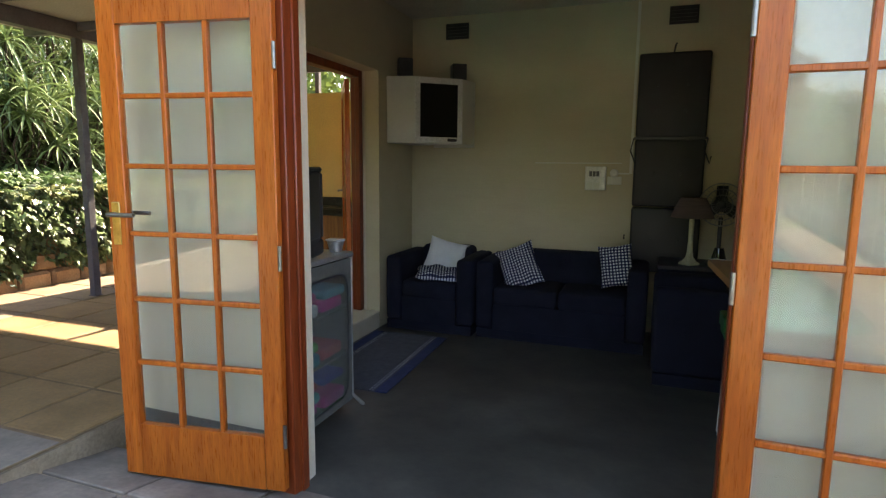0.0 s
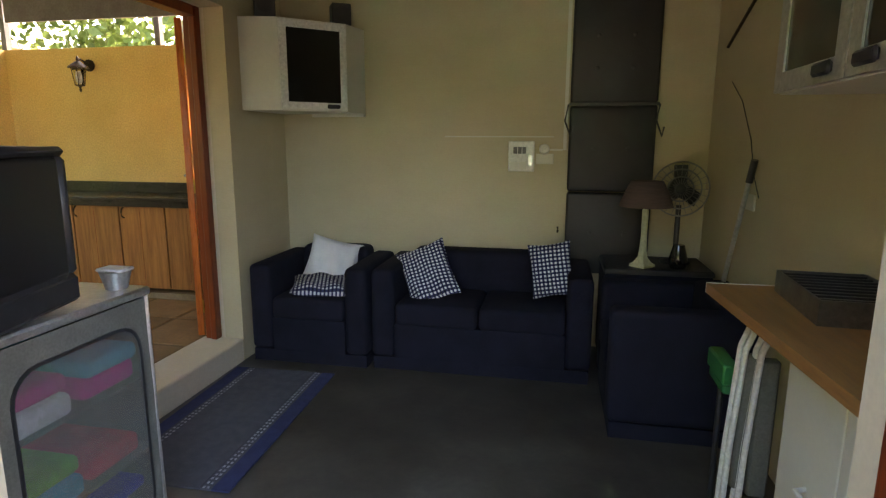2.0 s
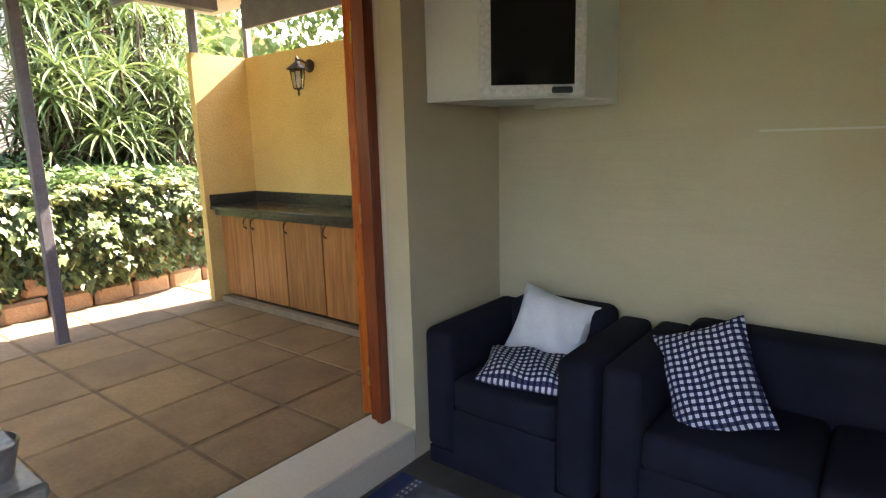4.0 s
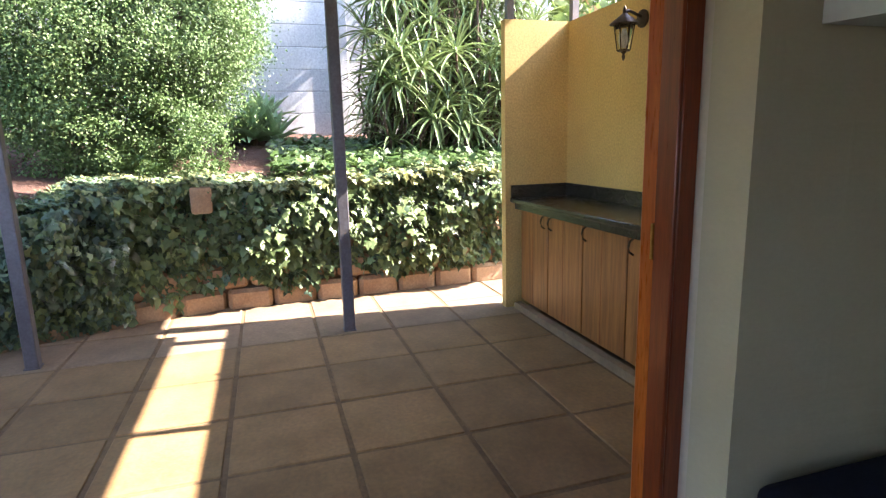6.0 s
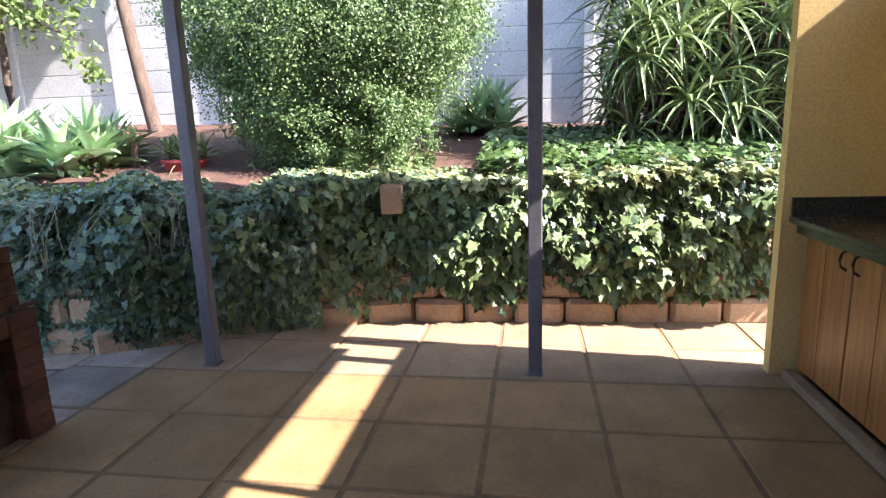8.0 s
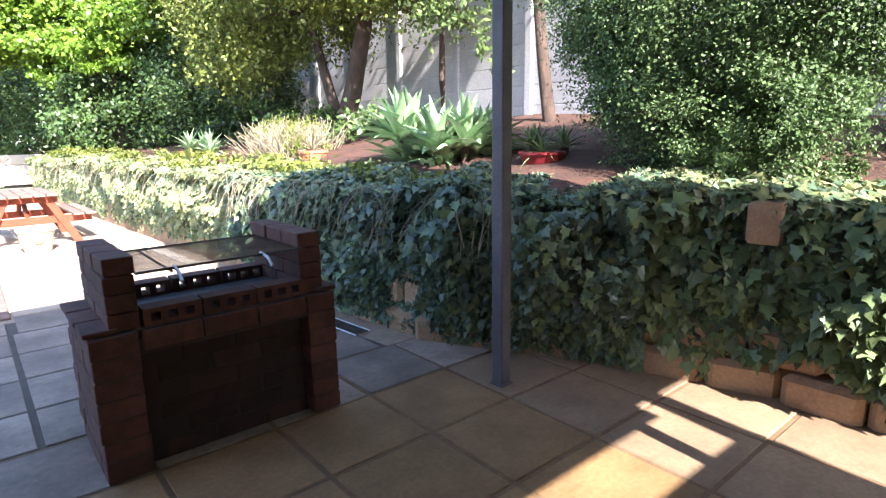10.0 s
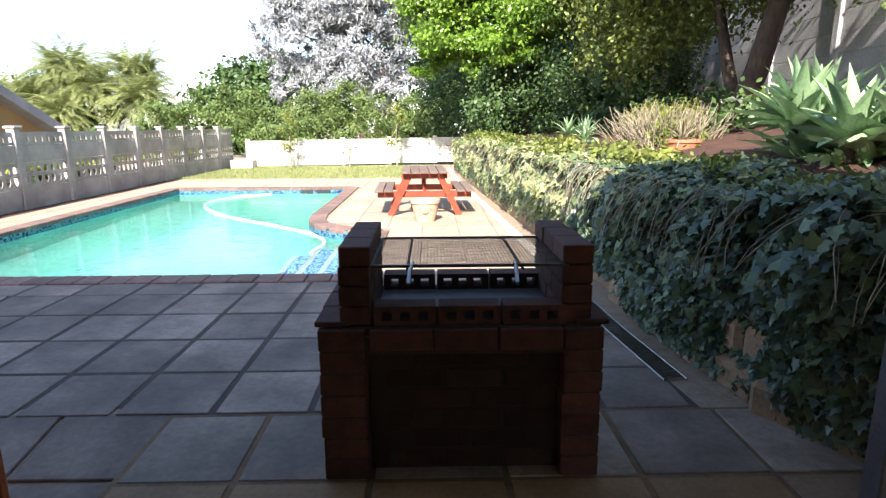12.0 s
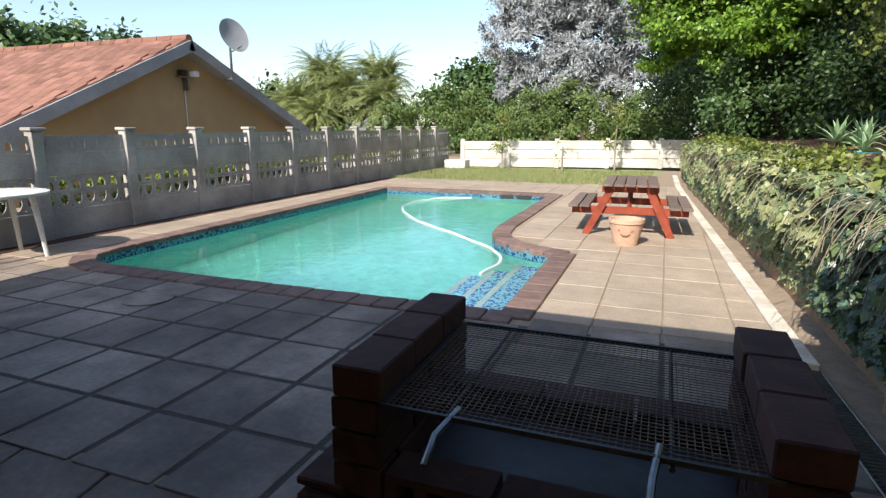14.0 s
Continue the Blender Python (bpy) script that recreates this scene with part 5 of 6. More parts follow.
shrub("shrub", "large rounded shrub with small glossy green leaves", "shrub",
      [((-6.75, 2.1, 2.15), (0.85, 1.15, 1.05)), ((-6.7, 1.5, 2.5), (0.8, 0.8, 0.9)), ((-6.8, 2.7, 2.35), (0.75, 0.75, 0.85)), ((-6.45, 2.1, 1.45), (0.55, 0.8, 0.5)), ((-6.25, 2.65, 1.3), (0.35, 0.42, 0.35)), ((-6.9, 3.1, 3.1), (0.7, 0.6, 0.6)), ((-6.8, 1.9, 3.3), (0.8, 0.9, 0.6))],
      310000, 0.026, "shrub", [([(-6.75, 2.1, 0.98), (-6.75, 2.05, 1.5), (-6.7, 1.95, 2.3)], [0.07, 0.05, 0.03]), ([(-6.7, 2.2, 0.98), (-6.7, 2.5, 1.6), (-6.8, 2.75, 2.5)], [0.06, 0.045, 0.02])], clump=0.17, wild=0.8)


def agave_clump(label, at, count, length, width, spread_y, spread_x, mat="agave"):
    t = thing("agave", label, "agave")
    lib = []
    for k in range(22):
        bm = bmesh.new()
        e = 0.30 + 1.2 * k / 22
        strap(bm, (0, 0, 0), (math.cos(e), 0, math.sin(e)), length * (0.8 + 0.25 * math.sin(k * 1.7) ** 2), width, 0.5)
        me = bpy.data.meshes.new("leaf")
        bm.to_mesh(me)
        bm.free()
        me.materials.append(M[mat])
        me.shade_smooth()
        lib.append(me)
    for i in range(count):
        x, y = at[0] + random.uniform(-spread_x, spread_x), at[1] + random.uniform(-spread_y, spread_y)
        z = at[2] + random.uniform(0.02, 0.30)
        stalk = part("stalk", tube(bmesh.new(), [(x, y, at[2] - 0.06), (x, y, z + 0.05)], 0.035, 7), M["bark"], t)
        turn = random.uniform(0, 360)
        for k in range(22):
            piece("leaf", lib[k], stalk, Matrix.Translation((x, y, z)) @ pose(0, 0, 0, random.uniform(-6, 6), random.uniform(-6, 6), turn + k * 137.5))
    return t


agave_clump("clump of pale green soft-leaved agave rosettes", (-6.0, 0.0, 0.96), 11, 0.50, 0.11, 0.40, 0.24)
agave_clump("small clump of bright green agave by the wall", (-8.2, 3.35, 1.22), 6, 0.46, 0.10, 0.35, 0.2)
agave_clump("low grey-green agave at the far end of the bed", (-5.7, -5.6, 0.98), 3, 0.35, 0.06, 0.4, 0.2)
agave_clump("small strappy plant beside the shrub", (-6.3, 0.75, 1.0), 4, 0.22, 0.022, 0.3, 0.15, "aloe")

al = thing("aloe_thicket", "tall thicket of spiky strap-leaved aloes", "aloe")
random.seed(7)
for i in range(150):
    y, x = random.uniform(4.5, 6.5), random.uniform(-7.85, -6.7)
    g = bed_height(x, y, -5.65 - x) if y < 5.9 else 1.1
    h = g + random.uniform(0.1, 2.3) * (0.65 + 0.35 * math.sin((y - 4.5) * 1.5)) * min(1.0, 0.5 + (-6.6 - x))
    bm = bmesh.new()
    rosette(bm, (x, y, h), 26, random.uniform(0.36, 0.60), 0.030, 1.05, (-0.4, 1.4), (0.10, -0.04, 0))
    tagged(mesh_from("rosette", bm, M["aloe"], al), kind="stuff")
    part("stem", tube(bmesh.new(), [(x - 0.25, y + random.uniform(-0.3, 0.3), g - 0.05), (x - 0.12, y + random.uniform(-0.1, 0.1), g * 0.45 + h * 0.55), (x, y, h + 0.03)], 0.014, 6), M["bark"], al)

# dry shrub, low plants, pots
bm = bmesh.new()
random.seed(11)
for i in range(520):
    p = Vector((-5.9 + random.uniform(-0.35, 0.35), -2.75 + random.uniform(-0.6, 0.5), 0.97))
    d = Vector((random.uniform(-0.5, 0.6), random.uniform(-0.7, 0.7), 1)).normalized()
    pts = [tuple(p)]
    for k in range(4):
        d = (d + Vector((random.uniform(-0.3, 0.3), random.uniform(-0.3, 0.3), -0.08))).normalized()
        p = p + d * random.uniform(0.08, 0.17)
        pts.append(tuple(p))
    tube(bm, pts, [0.006, 0.005, 0.005, 0.004, 0.003], 4)
dry = thing("dry_shrub", "dry grey-green twiggy shrub on the bed", "shrub")
mesh_from("twig_mass", bm, M["dry"], dry, smooth=False)
crown("foliage", [((-5.9, -2.8, 1.22), (0.36, 0.6, 0.26))], 4200, 0.06, M["olive"], dry, LONG)


def pot(label, m, r, h, mat, rim=0.02):
    t = thing("plant_pot", label, "pot", m)
    part("pot", lathe(bmesh.new(), [(r * 0.68, 0), (r * 0.9, h * 0.55), (r, h * 0.85), (r * 1.06, h * 0.86), (r * 1.06, h), (r * 0.94, h), (r * 0.9, h * 0.85), (r * 0.7, h * 0.8)], 26), M[mat], t)
    return t


def potted(label, place, r, h, mat, leaf="aloe", n=16, length=0.3, width=0.03):
    t = pot(label, pose(*place), r, h, mat)
    part("soil", lathe(bmesh.new(), [(r * 0.86, h * 0.84), (r * 0.86, h * 0.9)], 18), M["earth"], t)
    bm = bmesh.new()
    rosette(bm, (0, 0, h * 0.9), n, length, width, 1.0, (0.2, 1.4))
    mesh_from("plant", bm, M[leaf], t)
    return t


potted("square-rimmed terracotta pot with a spiky plant", (-5.75, -1.95, 0.94), 0.16, 0.2, "terracotta", "dry", 18, 0.3, 0.02)
potted("red glazed pot with a grassy plant", (-6.15, 1.0, 1.0), 0.17, 0.15, "red_pot", "aloe", 24, 0.3, 0.016)
potted("wide dark blue bowl with a grey agave", (-5.65, -5.0, 0.92), 0.26, 0.14, "blue_pot", "agave", 18, 0.34, 0.05)
potted("wide brown bowl with a bromeliad", (-5.75, -6.1, 0.92), 0.24, 0.16, "terracotta", "aloe", 18, 0.34, 0.05)
low = shrub("low_plants", "low sprawling green plants along the bed's edge", "plants", [((-5.2 + 0.06 * k, 0.5 - 1.1 * k, 1.02), (0.3, 0.6, 0.13)) for k in range(12)], 5200, 0.055, "olive")
low = shrub("low_plants", "low leafy plants under the trees", "plants", [((-7.0, -3.2 - 1.2 * k, 1.3 + 0.1 * (k % 3)), (0.7, 0.8, 0.4)) for k in range(9)], 12000, 0.085, "deep")


# ---- trees ----
def tree(label, trunks, lumps, n, size, mat, shape=OVAL, bark="bark", clump=0.28, name="tree"):
    t = thing(name, label, "tree")
    for pts, r in trunks:
        part("trunk", tube(bmesh.new(), pts, r, 10), M[bark], t)
        tip = Vector(pts[-1])
        for c, rr in lumps[:4]:
            e = Vector(c)
            mid = (tip + e) / 2 + Vector((0, 0, -0.15))
            part("limb", tube(bmesh.new(), [tuple(tip), tuple(mid), tuple(e)], [r[-1] * 0.8, r[-1] * 0.5, r[-1] * 0.2], 6), M[bark], t)
    crown("crown", lumps, n, size, M[mat], t, shape, clump)
    return t


tree("leaning multi-stemmed tree with yellow-green leaves", [([(-7.2, -3.9, 1.1), (-7.25, -3.5, 1.9), (-7.3, -3.2, 2.8), (-7.3, -3.0, 3.6)], [0.16, 0.13, 0.11, 0.08]),
     ([(-7.3, -3.8, 1.1), (-7.2, -4.1, 2.0), (-7.0, -4.3, 3.2)], [0.1, 0.08, 0.05])],
     [((-6.9, -4.6, 3.3), (1.3, 1.3, 0.9)), ((-7.2, -3.0, 3.9), (1.3, 1.3, 0.9)), ((-6.4, -5.6, 3.0), (1.0, 1.2, 1.0)), ((-6.6, -2.6, 3.3), (0.8, 0.9, 0.55)), ((-6.9, -3.8, 4.6), (1.6, 1.7, 1.0))], 56000, 0.07, "olive")
tree("small tree with drooping yellow-green branches by the wall", [([(-7.9, -2.2, 1.2), (-7.9, -2.25, 2.0), (-7.8, -2.1, 3.1)], [0.05, 0.045, 0.03])],
     [((-7.6, -2.0, 3.0), (0.7, 0.9, 0.6)), ((-7.3, -1.5, 3.4), (0.7, 0.9, 0.5)), ((-7.7, -1.0, 2.4), (0.25, 0.2, 0.5))], 4500, 0.075, "bush")
tree("broad dark tree behind the aloes, hung with dry creepers", [([(-8.35, 5.9, 1.1), (-8.3, 5.7, 2.4), (-8.1, 5.8, 3.8), (-7.9, 5.9, 4.8)], [0.2, 0.16, 0.13, 0.09]), ([(-8.5, 5.2, 1.1), (-8.45, 5.0, 2.6), (-8.2, 5.0, 4.2)], [0.1, 0.08, 0.05])],
     [((-7.3, 4.9, 5.0), (0.9, 0.8, 0.4)), ((-6.9, 4.3, 5.1), (0.7, 0.6, 0.35)), ((-8.2, 6.6, 4.6), (0.5, 0.7, 0.9)), ((-8.1, 5.6, 3.9), (0.3, 0.4, 0.7))], 19000, 0.075, "deep", LONG)
tree("slender leaning trunk with hanging dry fronds", [([(-8.4, -0.75, 1.2), (-8.4, -0.9, 2.1), (-8.45, -1.05, 3.0), (-8.5, -1.1, 4.2)], [0.09, 0.075, 0.07, 0.06])],
     [((-8.4, -1.1, 4.5), (0.9, 0.9, 0.5))], 900, 0.4, "palm", LONG)
tree("tall pale-barked tree with deep green foliage", [([(-7.4, -7.2, 1.0), (-7.5, -7.0, 2.4), (-7.5, -6.7, 4.4), (-7.5, -6.6, 6)], [0.17, 0.15, 0.13, 0.1])],
     [((-7.6, -8.3, 5.2), (1.6, 2.0, 1.2)), ((-7.5, -6.4, 5.8), (2.0, 2.2, 1.3)), ((-7.0, -9.6, 2.4), (1.1, 1.5, 1.1)), ((-7.4, -7.6, 2.3), (0.9, 1.3, 0.9))], 62000, 0.085, "deep", bark="pale_bark")
tree("broad tree with bright lime green leaves", [([(-5.2, -13.9, 0.2), (-5.2, -13.9, 2.0), (-5.1, -13.8, 3.0)], [0.16, 0.13, 0.1])],
     [((-4.3, -13.3, 3.6), (1.1, 1.0, 0.5)), ((-5.4, -13.2, 4.0), (1.4, 1.2, 0.7)), ((-3.6, -13.8, 4.5), (1.1, 1.2, 0.8)), ((-6.3, -13.2, 3.5), (1.0, 1.0, 0.45)), ((-4.7, -13.9, 5.3), (2.0, 1.8, 0.9)), ((-3.3, -13.8, 3.1), (0.5, 0.6, 0.35)), ((-5.0, -13.0, 2.9), (0.6, 0.6, 0.3)), ((-6.4, -12.4, 4.3), (1.2, 0.9, 0.55)), ((-5.6, -12.2, 3.4), (0.9, 0.7, 0.35)), ((-6.2, -10.6, 3.9), (1.0, 0.8, 0.45)), ((-5.5, -11.2, 3.1), (0.8, 0.7, 0.3)), ((-6.8, -10.8, 4.7), (1.0, 0.9, 0.5))], 84000, 0.115, "lime")
tree("dense dark evergreen trees behind the bed", [([(-6.0, -12.5, 0.8), (-6.1, -12.4, 3.0)], [0.15, 0.1])],
     [((-5.3, -12.4, 1.9), (0.9, 1.4, 1.1)), ((-6.9, -11.0, 2.0), (1.3, 2.0, 1.2)), ((-5.8, -14.6, 2.0), (1.3, 1.2, 1.1)), ((-8.6, -13.5, 4.2), (2.0, 2.4, 3.0)), ((-5.0, -17.5, 2.2), (1.8, 1.5, 2.0)), ((-8.6, -10.0, 5.4), (1.8, 2.5, 1.8))], 90000, 0.105, "deep")
tree("tall silver-leaved eucalyptus beyond the white wall", [([(0.0, -26.0, 0.0), (0.1, -26.0, 2.4), (0.5, -26.0, 5.0)], [0.22, 0.18, 0.12]), ([(-0.5, -26.0, 0.0), (-0.9, -26.0, 2.6), (-1.2, -26.0, 4.6)], [0.16, 0.13, 0.1])],
     [((1.2, -25.5, 3.6), (2.0, 1.6, 1.4)), ((2.8, -25.5, 5.6), (2.2, 1.8, 1.8)), ((-0.4, -25.5, 4.8), (2.2, 1.8, 1.8)), ((1.4, -25.5, 7.2), (3.0, 2.0, 1.8)), ((-1.6, -25.5, 3.0), (1.6, 1.4, 1.0)), ((3.2, -25.5, 3.4), (1.2, 1.2, 1.0)), ((-1.5, -25.5, 7.0), (2.4, 2.0, 1.8))], 95000, 0.22, "silver", LONG, clump=0.12)


def palm_head(t, at, n, length, mat="palm"):
    bm = bmesh.new()
    for i in range(n):
        a = i * 2.4 + random.uniform(-0.2, 0.2)
        e = random.uniform(-0.1, 1.3)
        d = Vector((math.cos(a) * math.cos(e), math.sin(a) * math.cos(e), math.sin(e)))
        p = Vector(at)
        for k in range(28):
            d = (d + Vector((0, 0, -0.06))).normalized()
            p = p + d * length / 28
            side = d.cross(Vector((0, 0, 1))).normalized()
            for s in (-1, 1):
                w = (side * s + d * 0.5 + Vector((0, 0, -0.35))).normalized()
                l = length * 0.32 * (1 - k / 31) * random.uniform(0.8, 1.1)
                v = [bm.verts.new(p), bm.verts.new(p + w * l * 0.5 + d * 0.06), bm.verts.new(p + w * l)]
                bm.faces.new(v)
    mesh_from("fronds", bm, M[mat], t, smooth=False)


random.seed(3)
for x, y, z, L in ((16.5, -29.5, 4.3, 2.6), (13.2, -30.5, 4.2, 2.4), (14.8, -28.5, 3.2, 2.6), (12.0, -28.0, 2.6, 2.4), (18.5, -29.0, 2.6, 2.4), (15.5, -27.0, 1.8, 2.2)):
    t = thing("palm_tree", "bushy feather palm beyond the fence", "palm", group="palms beyond the fence")
    part("trunk", tube(bmesh.new(), [(x, y, -0.5), (x + 0.1, y, z * 0.5), (x, y, z)], [0.2, 0.17, 0.15], 9), M["bark"], t)
    palm_head(t, (x, y, z), 84, L * 1.15)
for x, y, h in ((1.08, -15.0, 1.0), (-2.3, -15.0, 1.35), (-0.8, -14.9, 0.7)):
    t = thing("sapling", "young staked tree on the lawn by the white wall", "sapling", group="saplings on the lawn")
    part("trunk", tube(bmesh.new(), [(x, y, -0.02), (x + 0.02, y, h * 0.6), (x, y, h)], [0.03, 0.025, 0.015], 7), M["pale_bark"], t)
    crown("crown", [((x, y, h + 0.25), (0.3, 0.3, 0.5)), ((x + 0.1, y, h * 0.65), (0.3, 0.25, 0.2))], 420 if h > 0.8 else 60, 0.14, M["olive"], t, LONG)
hedge = shrub("hedge", "tangled green hedge and creepers behind the white wall", "hedge", [((3.6 - 1.3 * k, -17.2 - 0.2 * (k % 3), 0.95 + 0.25 * (k % 2)), (0.9, 0.8, 0.55)) for k in range(8)], 11000, 0.11, "bush")
hedge = shrub("hedge", "tall light green bushes and palms behind the white wall", "hedge", [((7.5 - 1.5 * k, -20.5 - 0.5 * (k % 2), 1.5 + 0.3 * (k % 3)), (1.1, 0.9, 0.8)) for k in range(10)], 26000, 0.12, "bush")
woods = shrub("distant_woods", "distant mixed green trees", "trees",
              [((9.5, -36, 3.0), (3.0, 2.0, 2.4)), ((17, -27.5, 1.2), (2.6, 1.2, 1.3)), ((12.5, -27, 1.3), (2.6, 1.2, 1.4)), ((8.5, -27, 1.2), (2.2, 1.2, 1.3)), ((5.2, -25, 1.0), (2.0, 1.2, 1.0)), ((6.5, -34, 3.2), (2.5, 2.0, 2.6)), ((3.0, -34, 2.4), (2.5, 2.0, 2.6)), ((22, -34, 2.6), (3.5, 2.5, 2.2)), ((-3, -32, 4), (3, 2, 4)), ((-8, -26, 5), (4, 3, 5)), ((-13, -18, 6), (3, 5, 5)), ((28, -22, 4.2), (3, 3, 2.6)), ((-13, -8, 6), (3, 5, 4)), ((24.5, -15.8, 4.4), (2.2, 2.4, 1.9)), ((24.5, -15.2, 4.2), (1.8, 2.0, 1.7)), ((24.0, -16.4, 4.0), (1.8, 1.8, 1.7))], 80000, 0.36, "deep", shape=OVAL)
woods = shrub("distant_woods", "bright green trees beyond the ochre wall", "trees",
              [((-9, 15, 5), (4, 3, 3.2)), ((-4, 17, 4.5), (3.5, 3, 3.0)), ((-14, 11, 5.0), (2.5, 2.5, 3.4)), ((1, 18, 5), (4, 3, 3)), ((-10.5, 7.6, 4.2), (1.2, 1.6, 2.6))], 34000, 0.26, "bush")

# ---- far white wall, lawn grass, box ----
ww = thing("white_garden_wall", "low white painted precast wall at the end of the lawn", "wall", kind="structure")
pm = mesh_of("panel", box(-0.76, 0.76, -0.03, 0.03, 0.004, 0.272, bevel=0.012), M["white_wall"])
pp_ = mesh_of("wall_post", box(-0.07, 0.07, -0.06, 0.06, 0, 0.92, bevel=0.01), M["white_wall"])
for i in range(7):
    x = 2.6 - 1.53 * i
    y = -15.6 - 0.12 * i
    piece("wall_post", pp_, ww, pose(x, y, -0.03 + 0.02 * i, 0, 0, 4.5))
    for k in range(3):
        piece("panel", pm, ww, pose(x - 0.765, y - 0.06, 0.02 * i + 0.28 * k, 0, 0, 4.5))
n = 16000
at = np.stack([RNG.uniform(-3.4, 3.0, n), RNG.uniform(-15.4, -10.9, n), np.full(n, -0.012)], -1)
tagged(leaves("grass", LONG, at, spin(RNG.normal(size=(n, 3)) * (1, 1, 0.1), np.tile(np.array((0, 0, 1.0)), (n, 1)), 0.25), 0.07 * RNG.uniform(0.5, 1.2, n), M["grass"]), "short patchy lawn grass", "grass", kind="stuff")
bxs = thing("pump_cover", "small pale concrete pump cover on the lawn", "box", pose(2.55, -14.9, -0.012))
part("cover", box(-0.35, 0.35, -0.25, 0.25, 0, 0.28, bevel=0.02), M["white_wall"], bxs)

# ---- precast fence beside the pool ----
fence = thing("precast_fence", "grey precast concrete fence with patterned panels", "fence")
FXX = 3.16


def arch(y, w, z0, z1):
    """Outline of an arched opening about y."""
    r = w / 2
    return [(y - r, z0), (y + r, z0), (y + r, z1 - r)] + [(y + r * math.cos(radians(a)), z1 - r + r * math.sin(radians(a))) for a in (36, 72, 108, 144)] + [(y - r, z1 - r)]


def shield(y, w, z0, z1):
    """Outline of a shield, flat at its top and pointed below."""
    r, d = w / 2, z1 - z0
    return [(y, z0), (y + 0.62 * r, z0 + 0.25 * d), (y + 0.95 * r, z0 + 0.6 * d), (y + r, z1), (y - r, z1), (y - 0.95 * r, z0 + 0.6 * d), (y - 0.62 * r, z0 + 0.25 * d)]


def ring(y, z, r):
    return [(y + r * math.cos(radians(a)), z + r * math.sin(radians(a))) for a in range(0, 360, 60)]


def fretted(name, z0, z1, holes):
    w = 0.595
    return name, mesh_of(name, upright(plate([(-w, z0), (w, z0), (w, z1), (-w, z1)], holes, 0.02), -0.01), M["concrete"])


CELLS = [-0.595 + 1.19 * (k + 0.5) / 7 for k in range(7)]
HALVES = [-0.595 + 1.19 * k / 7 for k in range(1, 7)]
meshes = [("bottom_panel", mesh_of("bottom_panel", box(-0.022, 0.022, -0.595, 0.595, 0, 0.34, bevel=0.004), M["concrete"])),
          fretted("shield_panel", 0.346, 0.556, [shield(c, 0.118, 0.385, 0.525) for c in CELLS] + [ring(c, 0.388, 0.017) for c in HALVES]),
          fretted("arch_panel", 0.562, 0.75, [arch(c, 0.108, 0.59, 0.705) for c in CELLS] + [ring(c, 0.715, 0.014) for c in HALVES]),
          ("plain_panel", mesh_of("plain_panel", box(-0.022, 0.022, -0.595, 0.595, 0.756, 1.03, bevel=0.004), M["concrete"])),
          fretted("top_panel", 1.036, 1.235, [arch(c, 0.075, 1.075, 1.165) for c in CELLS]),
          fretted("top_panel_slotted", 1.036, 1.235, [[(c - 0.012, 1.08), (c + 0.006, 1.08), (c - 0.006, 1.17), (c - 0.02, 1.17)] for c in CELLS])]
pst = mesh_of("fence_post", boxes((-0.065, 0.065, -0.07, 0.07, -0.02, 1.29), (-0.09, 0.09, -0.095, 0.095, 1.29, 1.33), bevel=0.008), M["concrete"])
for i in range(-2, 11):
    y = -2.08 - 1.24 * i
    piece("fence_post", pst, fence, pose(FXX, y, -0.02, random.uniform(-0.7, 0.7), random.uniform(-0.7, 0.7), 0))
    for k, (nm, me) in enumerate(meshes):
        if (k == 5) != (i == 0) and k >= 4:
            continue
        piece(nm, me, fence, pose(FXX, y - 0.62, -0.02))
hg = shrub("hedge", "yellow-green flowering hedge behind the fence", "hedge", [((FXX + 0.34, -0.9 - 0.62 * k, 0.64), (0.16, 0.34, 0.13)) for k in range(22)], 13000, 0.06, "marigold")
# deep green lumps paint the shade low in the hedge, behind the shield holes
hg = shrub("hedge", "lower leaves of the hedge behind the fence, its shade put into their dark colour", "hedge", [((FXX + 0.36, -0.9 - 1.2 * k, 0.30), (0.16, 0.7, 0.2)) for k in range(12)], 9000, 0.07, "deep")
pt = thing("plastic_table", "round white plastic garden table beside the fence", "table", pose(2.62, -1.25, -0.02))
part("tabletop", lathe(bmesh.new(), [(0.47, 0.66), (0.48, 0.675), (0.48, 0.69), (0.46, 0.695)], 36), M["white_plastic"], pt)
for a in (35, 125, 215, 305):
    c, s = math.cos(radians(a)), math.sin(radians(a))
    part("leg", tube(bmesh.new(), [(0.34 * c, 0.34 * s, 0.665), (0.37 * c, 0.37 * s, 0.35), (0.40 * c, 0.40 * s, 0.0)], [0.035, 0.028, 0.022], 8), M["white_plastic"], pt)

